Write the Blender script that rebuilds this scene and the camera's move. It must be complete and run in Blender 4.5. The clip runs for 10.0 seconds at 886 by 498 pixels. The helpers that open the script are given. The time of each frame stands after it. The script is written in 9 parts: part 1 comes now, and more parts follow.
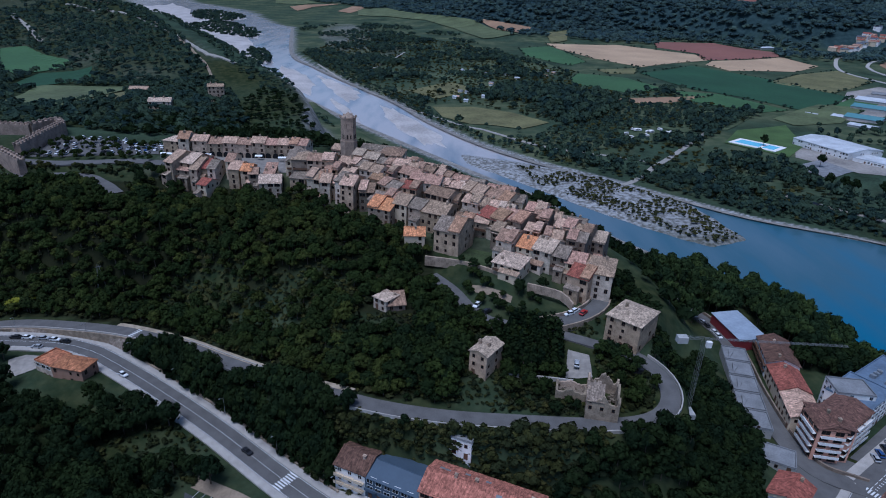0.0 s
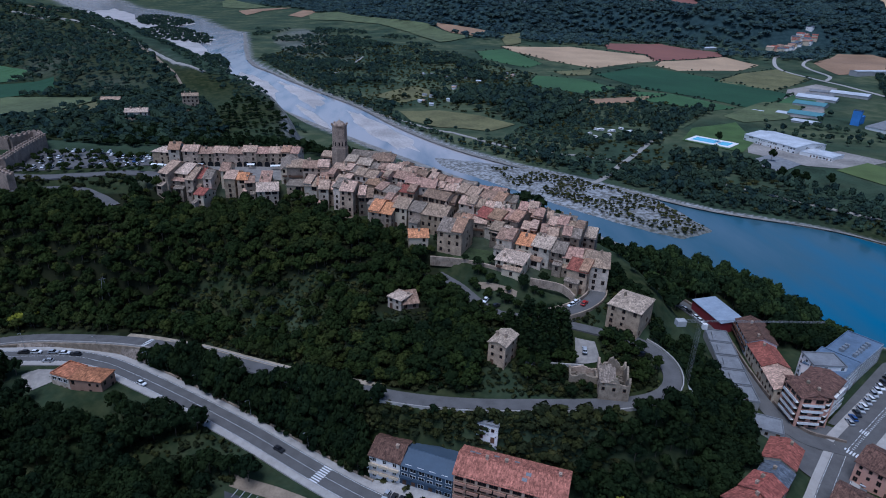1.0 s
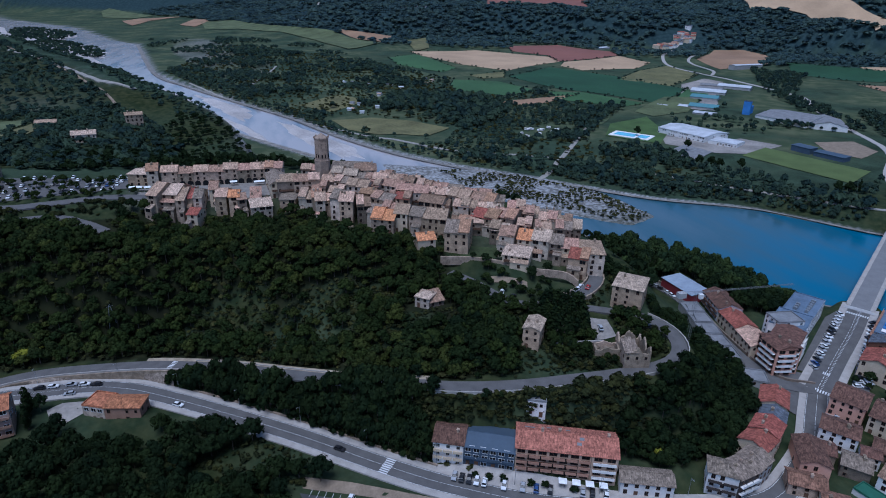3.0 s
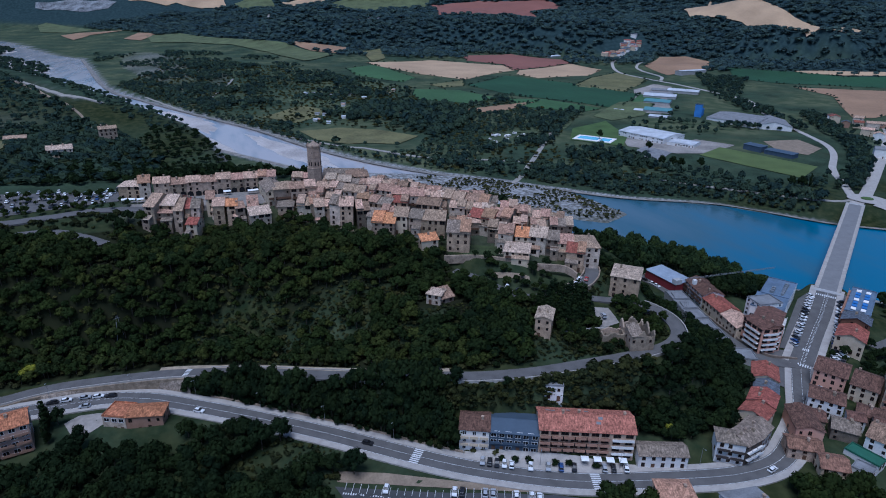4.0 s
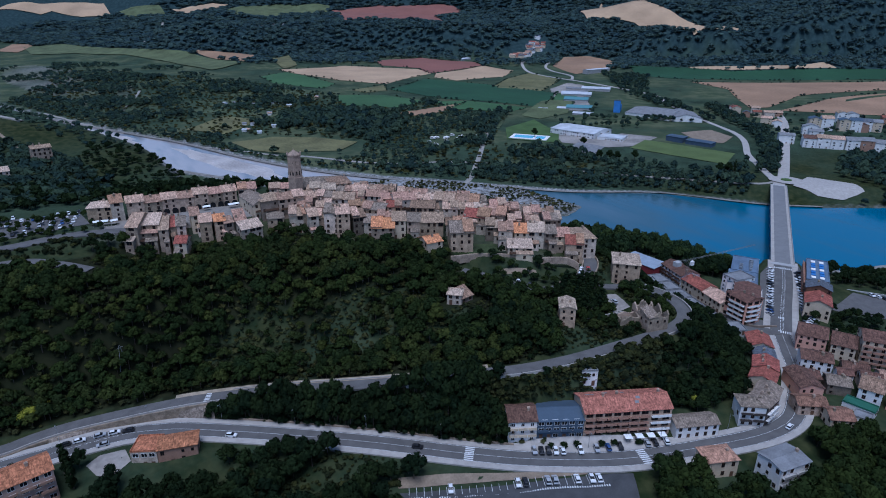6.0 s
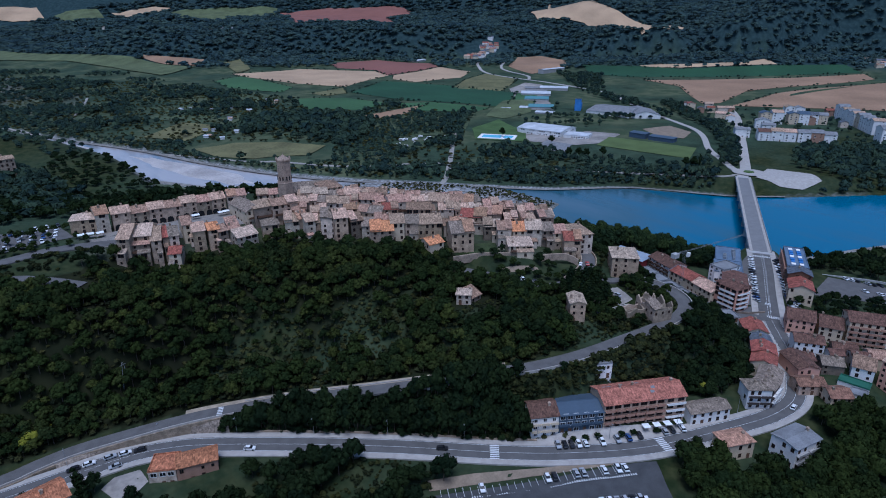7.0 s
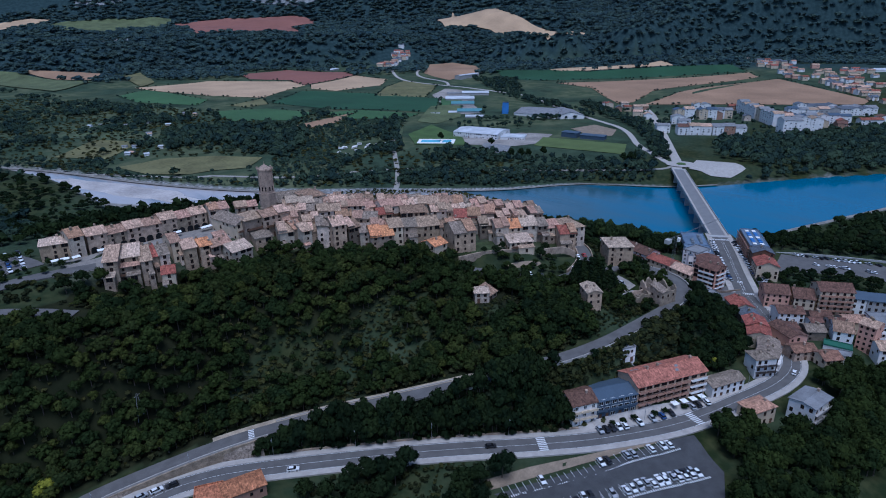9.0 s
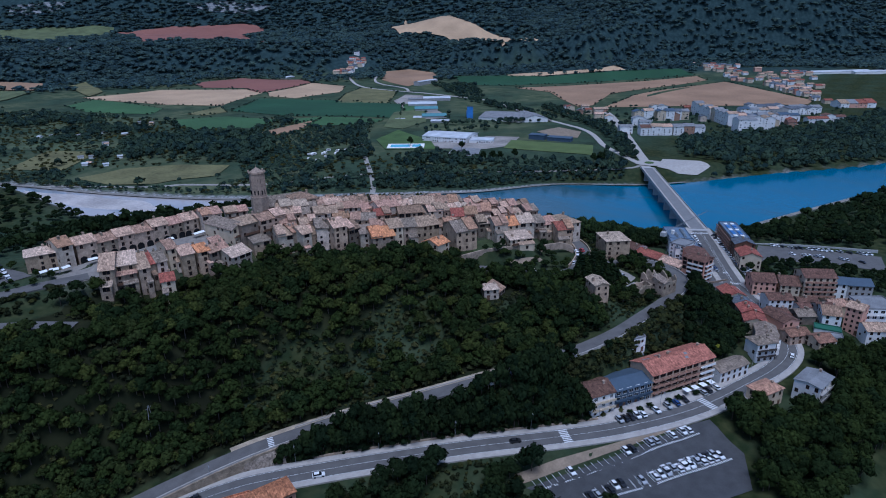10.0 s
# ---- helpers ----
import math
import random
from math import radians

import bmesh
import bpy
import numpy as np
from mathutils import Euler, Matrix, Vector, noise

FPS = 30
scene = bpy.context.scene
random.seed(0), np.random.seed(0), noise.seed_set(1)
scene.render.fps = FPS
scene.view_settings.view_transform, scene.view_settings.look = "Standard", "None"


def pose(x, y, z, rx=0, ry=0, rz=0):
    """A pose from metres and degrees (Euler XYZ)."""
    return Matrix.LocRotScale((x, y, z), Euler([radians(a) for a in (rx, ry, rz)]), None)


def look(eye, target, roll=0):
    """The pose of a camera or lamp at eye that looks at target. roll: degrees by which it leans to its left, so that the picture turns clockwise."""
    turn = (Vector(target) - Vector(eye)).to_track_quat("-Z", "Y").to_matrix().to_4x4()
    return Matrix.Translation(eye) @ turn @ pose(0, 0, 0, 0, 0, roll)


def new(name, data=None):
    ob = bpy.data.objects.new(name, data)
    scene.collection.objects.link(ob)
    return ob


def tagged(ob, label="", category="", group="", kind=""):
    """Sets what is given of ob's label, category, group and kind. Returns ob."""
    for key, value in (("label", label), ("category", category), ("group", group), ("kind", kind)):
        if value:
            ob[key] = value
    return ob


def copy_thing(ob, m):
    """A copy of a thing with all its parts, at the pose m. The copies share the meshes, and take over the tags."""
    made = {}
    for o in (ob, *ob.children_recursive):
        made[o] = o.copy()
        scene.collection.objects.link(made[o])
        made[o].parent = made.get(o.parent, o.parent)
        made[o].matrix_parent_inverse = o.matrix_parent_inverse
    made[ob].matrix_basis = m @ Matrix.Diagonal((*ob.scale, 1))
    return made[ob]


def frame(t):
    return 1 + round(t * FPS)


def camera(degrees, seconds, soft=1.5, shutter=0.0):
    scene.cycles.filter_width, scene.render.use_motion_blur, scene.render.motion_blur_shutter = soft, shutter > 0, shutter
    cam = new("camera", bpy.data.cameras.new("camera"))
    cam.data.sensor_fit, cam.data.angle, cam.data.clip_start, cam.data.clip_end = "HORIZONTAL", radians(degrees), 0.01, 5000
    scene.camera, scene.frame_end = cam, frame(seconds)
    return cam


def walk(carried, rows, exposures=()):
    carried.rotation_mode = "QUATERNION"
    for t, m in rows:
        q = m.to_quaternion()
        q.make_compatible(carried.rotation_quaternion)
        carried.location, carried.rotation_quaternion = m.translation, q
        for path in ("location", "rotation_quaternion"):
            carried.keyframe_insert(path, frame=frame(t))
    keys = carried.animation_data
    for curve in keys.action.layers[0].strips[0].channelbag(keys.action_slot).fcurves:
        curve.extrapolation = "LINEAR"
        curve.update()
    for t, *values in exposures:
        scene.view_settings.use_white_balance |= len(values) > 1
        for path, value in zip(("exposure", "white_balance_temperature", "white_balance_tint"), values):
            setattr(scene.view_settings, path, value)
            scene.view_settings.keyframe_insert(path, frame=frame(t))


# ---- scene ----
cam = camera(72.0, 10.0, soft=1.0)
PATH = [
    (0, (-5.241, 0.458, 143.111), (-5.189, 2.286, 142.301), 2.4),
    (0.5, (-15.115, -5.335, 144.941), (-14.995, -3.508, 144.137), 2.3),
    (1, (-26.749, -10.643, 146.889), (-26.55, -8.82, 146.09), 2.2),
    (1.5, (-38.473, -13.176, 148.661), (-38.196, -11.362, 147.864), 2.0),
    (2, (-50.753, -14.562, 150.913), (-50.398, -12.763, 150.114), 1.7),
    (2.5, (-62.76, -16.766, 151.938), (-62.332, -14.981, 151.145), 1.6),
    (4, (-100.907, -23.242, 150.492), (-100.258, -21.504, 149.745), 1.1),
    (4.5, (-112.997, -22.041, 150.296), (-112.276, -20.328, 149.557), 0.9),
    (5, (-124.519, -17.593, 150.159), (-123.726, -15.911, 149.423), 0.7),
    (5.5, (-134.664, -12.352, 149.994), (-133.807, -10.701, 149.26), 0.6),
    (7, (-164.861, 5.624, 149.381), (-163.809, 7.162, 148.655), 0.0),
    (7.5, (-173.924, 12.119, 149.325), (-172.812, 13.616, 148.601), -0.1),
    (8, (-183.352, 19.255, 148.535), (-182.179, 20.708, 147.818), -0.3),
    (8.5, (-192.002, 26.393, 147.321), (-190.772, 27.801, 146.61), -0.5),
    (9, (-200.781, 34.439, 145.959), (-199.493, 35.798, 145.257), -0.6),
    (9.5, (-208.973, 42.318, 143.784), (-207.63, 43.629, 143.093), -0.7),
    (10, (-217.288, 51.266, 141.878), (-215.889, 52.523, 141.197), -0.8),
]
walk(cam, [(t, look(eye, target, roll)) for t, eye, target, roll in PATH], exposures=[(0.0, 0.13, 4900, 12), (10.0, 0.15, 4780, 13)])

# ---- sky and light: a dull evening under cloud ----
world = bpy.data.worlds.new("evening_sky")
scene.world = world
world.use_nodes = True
wt = world.node_tree
sky = wt.nodes.new("ShaderNodeTexSky")
sky.sky_type, sky.sun_disc = "NISHITA", False
sky.sun_elevation, sky.sun_rotation = radians(58), radians(217)
sky.air_density, sky.dust_density = 1.0, 0.6
wt.nodes["Background"].inputs["Strength"].default_value = 0.078
wt.links.new(sky.outputs["Color"], wt.nodes["Background"].inputs["Color"])
sun_lamp = bpy.data.lights.new("sun", "SUN")
sun_lamp.energy, sun_lamp.angle, sun_lamp.color = 2.3, radians(32), (1.0, 0.94, 0.88)
sun = new("sun", sun_lamp)
sun.matrix_world = look((-55, -70, 260), (0, 0, 0))


# ---- materials ----
def mat(name, base, rough=0.9, vary=0.25, scale=0.6, fine=6.0, bump=0.3, metal=0.0, per_object=0.0, island=0.0, spec=0.3):
    """A surface with large stains, fine grain and relief, at real size."""
    m = bpy.data.materials.new(name)
    m.use_nodes = True
    nt = m.node_tree
    bsdf = nt.nodes["Principled BSDF"]
    bsdf.inputs["Roughness"].default_value = rough
    bsdf.inputs["Metallic"].default_value = metal
    bsdf.inputs["Specular IOR Level"].default_value = spec
    geo = nt.nodes.new("ShaderNodeNewGeometry")
    big, small = nt.nodes.new("ShaderNodeTexNoise"), nt.nodes.new("ShaderNodeTexNoise")
    for n, s in ((big, scale), (small, fine)):
        n.inputs["Scale"].default_value = s
        n.inputs["Detail"].default_value = 4
        nt.links.new(geo.outputs["Position"], n.inputs["Vector"])
    mix = nt.nodes.new("ShaderNodeMath")
    mix.operation = "MULTIPLY_ADD"
    mix.inputs[1].default_value = 0.6
    nt.links.new(big.outputs["Fac"], mix.inputs[0])
    half = nt.nodes.new("ShaderNodeMath")
    half.operation = "MULTIPLY"
    half.inputs[1].default_value = 0.4
    nt.links.new(small.outputs["Fac"], half.inputs[0])
    nt.links.new(half.outputs[0], mix.inputs[2])
    ramp = nt.nodes.new("ShaderNodeValToRGB")
    ramp.color_ramp.elements[0].position, ramp.color_ramp.elements[1].position = 0.33, 0.67
    dark = [c * (1 - vary) for c in base]
    light = [min(1, c * (1 + vary)) for c in base]
    ramp.color_ramp.elements[0].color = (*dark, 1)
    ramp.color_ramp.elements[1].color = (*light, 1)
    nt.links.new(mix.outputs[0], ramp.inputs["Fac"])
    colour = ramp.outputs["Color"]
    if per_object or island:
        hsv = nt.nodes.new("ShaderNodeHueSaturation")
        rnd = nt.nodes.new("ShaderNodeObjectInfo").outputs["Random"] if per_object else geo.outputs["Random Per Island"]
        k = per_object or island
        rng = nt.nodes.new("ShaderNodeMapRange")
        rng.inputs["To Min"].default_value, rng.inputs["To Max"].default_value = 1 - k, 1 + k
        nt.links.new(rnd, rng.inputs["Value"])
        nt.links.new(rng.outputs["Result"], hsv.inputs["Value"])
        hue = nt.nodes.new("ShaderNodeMapRange")
        hue.inputs["To Min"].default_value, hue.inputs["To Max"].default_value = 0.5 + 0.035 * k, 0.5 - 0.035 * k
        nt.links.new(rnd, hue.inputs["Value"])
        nt.links.new(hue.outputs["Result"], hsv.inputs["Hue"])
        nt.links.new(colour, hsv.inputs["Color"])
        colour = hsv.outputs["Color"]
    nt.links.new(colour, bsdf.inputs["Base Color"])
    if bump:
        b = nt.nodes.new("ShaderNodeBump")
        b.inputs["Strength"].default_value, b.inputs["Distance"].default_value = bump, 0.15
        nt.links.new(small.outputs["Fac"], b.inputs["Height"])
        nt.links.new(b.outputs["Normal"], bsdf.inputs["Normal"])
    return m


def roof_mat(name, base, vary=0.35, per_object=0.18):
    """Old clay tiles: courses, lichen patches and odd lighter tiles."""
    m = mat(name, base, 0.95, vary, 0.5, 2.2, 0.4, per_object=per_object)
    nt = m.node_tree
    bsdf = nt.nodes["Principled BSDF"]
    old = bsdf.inputs["Base Color"].links[0].from_socket
    geo = next(n for n in nt.nodes if n.bl_idname == "ShaderNodeNewGeometry")
    vor = nt.nodes.new("ShaderNodeTexVoronoi")
    vor.inputs["Scale"].default_value = 1.6
    nt.links.new(geo.outputs["Position"], vor.inputs["Vector"])
    sep = nt.nodes.new("ShaderNodeSeparateColor")
    nt.links.new(vor.outputs["Color"], sep.inputs["Color"])
    tone = nt.nodes.new("ShaderNodeMapRange")
    tone.inputs["To Min"].default_value, tone.inputs["To Max"].default_value = 0.66, 1.3
    nt.links.new(sep.outputs[0], tone.inputs["Value"])
    mul = nt.nodes.new("ShaderNodeMix")
    mul.data_type, mul.blend_type = "RGBA", "MULTIPLY"
    mul.inputs["Factor"].default_value = 1.0
    nt.links.new(old, mul.inputs["A"])
    nt.links.new(tone.outputs["Result"], mul.inputs["B"])
    # rain streaks and tile rows running down the slope
    coord = nt.nodes.new("ShaderNodeTexCoord")
    stretch = nt.nodes.new("ShaderNodeMapping")
    stretch.inputs["Scale"].default_value = (2.6, 0.5, 0.5)
    nt.links.new(coord.outputs["Object"], stretch.inputs["Vector"])
    streak = nt.nodes.new("ShaderNodeTexNoise")
    streak.inputs["Scale"].default_value, streak.inputs["Detail"].default_value = 1.0, 5
    nt.links.new(stretch.outputs["Vector"], streak.inputs["Vector"])
    range2 = nt.nodes.new("ShaderNodeMapRange")
    range2.inputs["From Min"].default_value, range2.inputs["From Max"].default_value = 0.3, 0.7
    range2.inputs["To Min"].default_value, range2.inputs["To Max"].default_value = 0.55, 1.4
    nt.links.new(streak.outputs["Fac"], range2.inputs["Value"])
    mul2 = nt.nodes.new("ShaderNodeMix")
    mul2.data_type, mul2.blend_type = "RGBA", "MULTIPLY"
    mul2.inputs["Factor"].default_value = 1.0
    nt.links.new(mul.outputs["Result"], mul2.inputs["A"])
    nt.links.new(range2.outputs["Result"], mul2.inputs["B"])
    nt.links.new(mul2.outputs["Result"], bsdf.inputs["Base Color"])
    return m


STONE = mat("village_stone", (0.315, 0.24, 0.175), 0.95, 0.5, 0.45, 2.5, 0.6, per_object=0.3)
STONE_DARK = mat("dark_stone", (0.175, 0.138, 0.105), 0.95, 0.45, 0.45, 2.5, 0.6, per_object=0.2)
STONE_WARM = mat("warm_stone", (0.38, 0.275, 0.185), 0.95, 0.45, 0.45, 2.5, 0.6, per_object=0.2)
RENDER_OLD = mat("old_lime_render", (0.46, 0.38, 0.30), 0.95, 0.4, 0.4, 2.0, 0.3, per_object=0.28)
RENDER_WHITE = mat("white_render", (0.73, 0.70, 0.67), 0.9, 0.14, 0.3, 2.0, 0.1)
RENDER_PINK = mat("pink_render", (0.60, 0.33, 0.24), 0.9, 0.12, 0.3, 2.0, 0.1)
RENDER_CREAM = mat("cream_render", (0.56, 0.45, 0.32), 0.9, 0.15, 0.3, 2.0, 0.1)
RENDER_BLUE = mat("blue_render", (0.062, 0.088, 0.125), 0.8, 0.15, 0.3, 2.0, 0.1)
RENDER_GREY = mat("grey_render", (0.34, 0.325, 0.31), 0.9, 0.15, 0.3, 2.0, 0.1)
BRICK = mat("brown_brick", (0.32, 0.19, 0.13), 0.9, 0.2, 0.4, 3.0, 0.3)
ROOF = roof_mat("old_clay_roof", (0.30, 0.185, 0.128), per_object=0.3)
ROOF_TAN = roof_mat("pale_stone_roof", (0.385, 0.26, 0.18), per_object=0.28)
ROOF_ORANGE = roof_mat("orange_clay_roof", (0.50, 0.22, 0.10), 0.3, 0.1)
ROOF_RED = roof_mat("red_clay_roof", (0.23, 0.078, 0.052), 0.35, 0.2)
ROOF_FADED = roof_mat("faded_red_roof", (0.34, 0.13, 0.09), 0.3, 0.05)
ROOF_BROWN = roof_mat("brown_clay_roof", (0.125, 0.066, 0.048), 0.35, 0.12)
ROOF_SLATE = roof_mat("slate_roof", (0.10, 0.11, 0.13), 0.2, 0.1)
ROOF_STONE = roof_mat("stone_slab_roof", (0.205, 0.16, 0.122), 0.35, 0.1)
ROOF_BLUE = mat("blue_metal_roof", (0.06, 0.085, 0.12), 0.55, 0.12, 0.2, 1.0, 0.1)
ROOF_WHITE = mat("white_metal_roof", (0.47, 0.48, 0.50), 0.6, 0.25, 0.1, 1.0, 0.05)
ROOF_GREY = mat("grey_flat_roof", (0.19, 0.19, 0.195), 0.9, 0.3, 0.25, 2.0, 0.1)
ROOF_TEAL = mat("teal_metal_roof", (0.10, 0.22, 0.24), 0.6, 0.12, 0.2, 1.0, 0.1)
ASPHALT = mat("asphalt", (0.108, 0.102, 0.098), 0.93, 0.22, 0.25, 3.0, 0.15)
ASPHALT_DARK = mat("fresh_dark_asphalt", (0.06, 0.06, 0.062), 0.93, 0.22, 0.25, 3.0, 0.15)
PAVING = mat("pale_paving", (0.36, 0.33, 0.30), 0.92, 0.18, 0.4, 3.0, 0.15)
CONCRETE = mat("concrete", (0.36, 0.35, 0.34), 0.92, 0.18, 0.4, 3.0, 0.15)
LINE_PAINT = mat("road_paint", (0.62, 0.62, 0.62), 0.8, 0.12, 1.0, 5.0, 0.05)
GLASS = mat("dark_window", (0.011, 0.012, 0.014), 0.25, 0.2, 0.5, 2.0, 0.0, spec=0.25)
FRAME_WOOD = mat("brown_wood", (0.12, 0.065, 0.04), 0.7, 0.2, 1.0, 5.0, 0.1)
FRAME_WHITE = mat("white_frame", (0.7, 0.7, 0.7), 0.6, 0.05, 1.0, 5.0, 0.0)
STEEL = mat("grey_steel", (0.33, 0.34, 0.35), 0.5, 0.15, 1.0, 5.0, 0.05, metal=0.6)
AWNING = mat("white_canvas", (0.75, 0.75, 0.74), 0.9, 0.05, 1.0, 5.0, 0.05)
RED_PAINT = mat("red_paint", (0.20, 0.03, 0.035), 0.6, 0.1, 1.0, 5.0, 0.05)
RUBBER = mat("black_rubber", (0.02, 0.02, 0.02), 0.85, 0.1, 1.0, 5.0, 0.0)
BARK = mat("bark", (0.10, 0.075, 0.055), 0.95, 0.3, 1.5, 6.0, 0.4)
def leaf_mat(name, base, island=0.3, tint=0.45):
    """Foliage: leaf clumps a little uneven, each tree with a tint between bluish and yellowish green."""
    m = mat(name, base, 0.8, 0.3, 0.06, 0.7, 0.0, island=island, spec=0.04)
    nt = m.node_tree
    bsdf = nt.nodes["Principled BSDF"]
    old = bsdf.inputs["Base Color"].links[0].from_socket
    attr = nt.nodes.new("ShaderNodeAttribute")
    attr.attribute_name = "tint"
    ramp = nt.nodes.new("ShaderNodeValToRGB")
    ramp.color_ramp.elements[0].color = (1 - 0.9 * tint, 1 - 0.75 * tint, 1 - 0.45 * tint, 1)
    ramp.color_ramp.elements[1].color = (1 + 1.3 * tint, 1 + 0.85 * tint, 1 + 0.1 * tint, 1)
    nt.links.new(attr.outputs["Fac"], ramp.inputs["Fac"])
    mul = nt.nodes.new("ShaderNodeMix")
    mul.data_type, mul.blend_type = "RGBA", "MULTIPLY"
    mul.inputs["Factor"].default_value = 1.0
    nt.links.new(old, mul.inputs["A"])
    nt.links.new(ramp.outputs["Color"], mul.inputs["B"])
    nt.links.new(mul.outputs["Result"], bsdf.inputs["Base Color"])
    # thin leaves let light through
    thin_leaf = nt.nodes.new("ShaderNodeBsdfTranslucent")
    nt.links.new(mul.outputs["Result"], thin_leaf.inputs["Color"])
    both = nt.nodes.new("ShaderNodeMixShader")
    both.inputs["Fac"].default_value = 0.35
    nt.links.new(bsdf.outputs["BSDF"], both.inputs[1])
    nt.links.new(thin_leaf.outputs["BSDF"], both.inputs[2])
    nt.links.new(both.outputs["Shader"], nt.nodes["Material Output"].inputs["Surface"])
    return m


LEAF = leaf_mat("broadleaf", (0.0245, 0.0390, 0.0125), 0.25, 0.33)
LEAF_DARK = leaf_mat("dark_foliage", (0.0155, 0.0270, 0.0112), 0.25, 0.35)
LEAF_POPLAR = leaf_mat("poplar_foliage", (0.030, 0.050, 0.020))
LEAF_LIGHT = leaf_mat("light_oak_foliage", (0.041, 0.055, 0.0165), 0.25, 0.33)
# distance haze is mixed into the next two foliage colours, lighter and bluer
LEAF_FAR_HAZE = leaf_mat("hazy_far_foliage", (0.052, 0.086, 0.090), 0.2, 0.3)
LEAF_VALLEY_HAZE = leaf_mat("hazy_valley_foliage", (0.034, 0.058, 0.046), 0.2, 0.4)
LEAF_YELLOW = leaf_mat("yellow_foliage", (0.22, 0.23, 0.03), 0.3, 0.2)
SCRUB = leaf_mat("dry_scrub", (0.054, 0.060, 0.026))
EARTH = mat("dry_earth", (0.22, 0.17, 0.12), 0.95, 0.3, 0.2, 1.5, 0.3)
POOL_WATER = mat("pool_water", (0.16, 0.50, 0.66), 0.12, 0.1, 0.2, 1.0, 0.0)
TURF = mat("mown_turf", (0.06, 0.10, 0.028), 0.95, 0.3, 0.05, 1.0, 0.2)
CAR_PAINTS = [mat("car_" + n, c, 0.3, 0.03, 1, 5, 0.0, spec=0.5) for n, c in (("white", (0.7, 0.7, 0.7)), ("black", (0.02, 0.02, 0.023)), ("silver", (0.35, 0.36, 0.38)), ("red", (0.35, 0.02, 0.02)), ("blue", (0.03, 0.07, 0.2)))]

# ---- the lie of the land: banks, roads, ridges and edges with their heights ----
WATER = -6.0
BANK_NEAR = [(-1900, 3900), (-1337, 2920), (-803, 1972), (-507, 1501), (-404, 1198), (-285, 1006), (-208, 862), (-118, 707), (-40, 590), (30, 490),
             (70, 440), (92, 396), (115, 354), (140, 322), (178, 285), (196, 226), (231, 197), (255, 176), (296, 165), (431, 122), (700, 20), (1500, -300)]
BANK_FAR = [(-1500, 3900), (-1143, 3137), (-752, 2640), (-526, 2088), (-416, 1904), (-285, 1286), (-206, 1096), (-112, 915), (-50, 800), (-4, 690),
            (44, 600), (96, 534), (168, 468), (225, 410), (299, 365), (346, 302), (387, 269), (483, 214), (572, 152), (830, 30), (1600, -150)]
ISLAND = [(20, 560), (60, 545), (110, 520), (165, 478), (196, 430), (207, 365), (176, 350), (157, 363), (113, 411), (72, 466), (25, 525)]
FRONT_ROAD = [(-420, 225, 3), (-300, 222, 1.5), (-220, 218, 0.3), (-195, 217, 0), (-180, 217, -0.2), (-167, 217.4, -0.5), (-155, 217, -0.8), (-145, 214.2, -1), (-134, 208.8, -1), (-108, 191.5, -1), (-76, 168, -1), (-47, 144.5, -1),
              (-26, 129.5, -1), (2, 114.5, -1), (35, 104.3, -1), (58, 99, -1), (76, 99.5, -1), (92, 107, -1), (108, 117, -0.5), (122, 130, 0), (137, 144, 0.4)]
MAIN_STREET = [(137, 144, 0.4), (160, 159, 1.8), (187, 176, 3.8), (211, 192.5, 5.7)]
BRIDGE = [(211, 192.5, 5.7), (374, 302, 5.7)]
UPPER_ROAD = [(-420, 236, 3.4), (-300, 232, 1.8), (-220, 227, 0.6), (-196, 226.5, 0.5), (-186, 228.3, 0.7), (-174, 229.3, 1.0), (-158.5, 227.3, 1.8), (-140, 223.4, 3.0), (-124, 217.6, 4.6), (-100, 204, 8.5), (-76, 186, 13.5), (-53, 170, 17.8), (-35, 161.5, 19.6), (-18, 154.5, 20.5),
              (2, 150, 21), (23, 148, 21.5), (50, 146, 22.5), (64.5, 148, 23.2), (72, 154, 24), (74.4, 163, 25), (71.8, 172, 26), (66, 178, 27), (57, 181, 28)]
LANE = [(57, 181, 28), (44, 185, 29.5), (32, 188, 30.6), (18, 191, 31.2), (11, 200, 31.6), (5, 212, 32.3), (-3, 223, 33)]
LANE_EAST = [(32, 188, 30.6), (42, 190.5, 31), (53, 196, 31.3), (61, 204, 32), (64, 214, 33.5)]
SIDE_STREET = [(137, 144, 0.4), (124, 152, 0.8), (121, 168, 1.2), (123, 192, 1.6), (128, 228, 2), (121, 258, 2), (110, 283, 1)]
TOP_ROAD = [(-330, 330, 43), (-240, 303, 43), (-190, 309, 42.5), (-172, 300, 42), (-158, 287, 41)]
PLAZA_ROAD = [(-330, 350, 45), (-225, 322, 45), (-190, 322, 45.5), (-166, 326, 46), (-140, 321, 46)]
GRADES = [FRONT_ROAD, MAIN_STREET, UPPER_ROAD, LANE, LANE_EAST, SIDE_STREET, TOP_ROAD, PLAZA_ROAD]
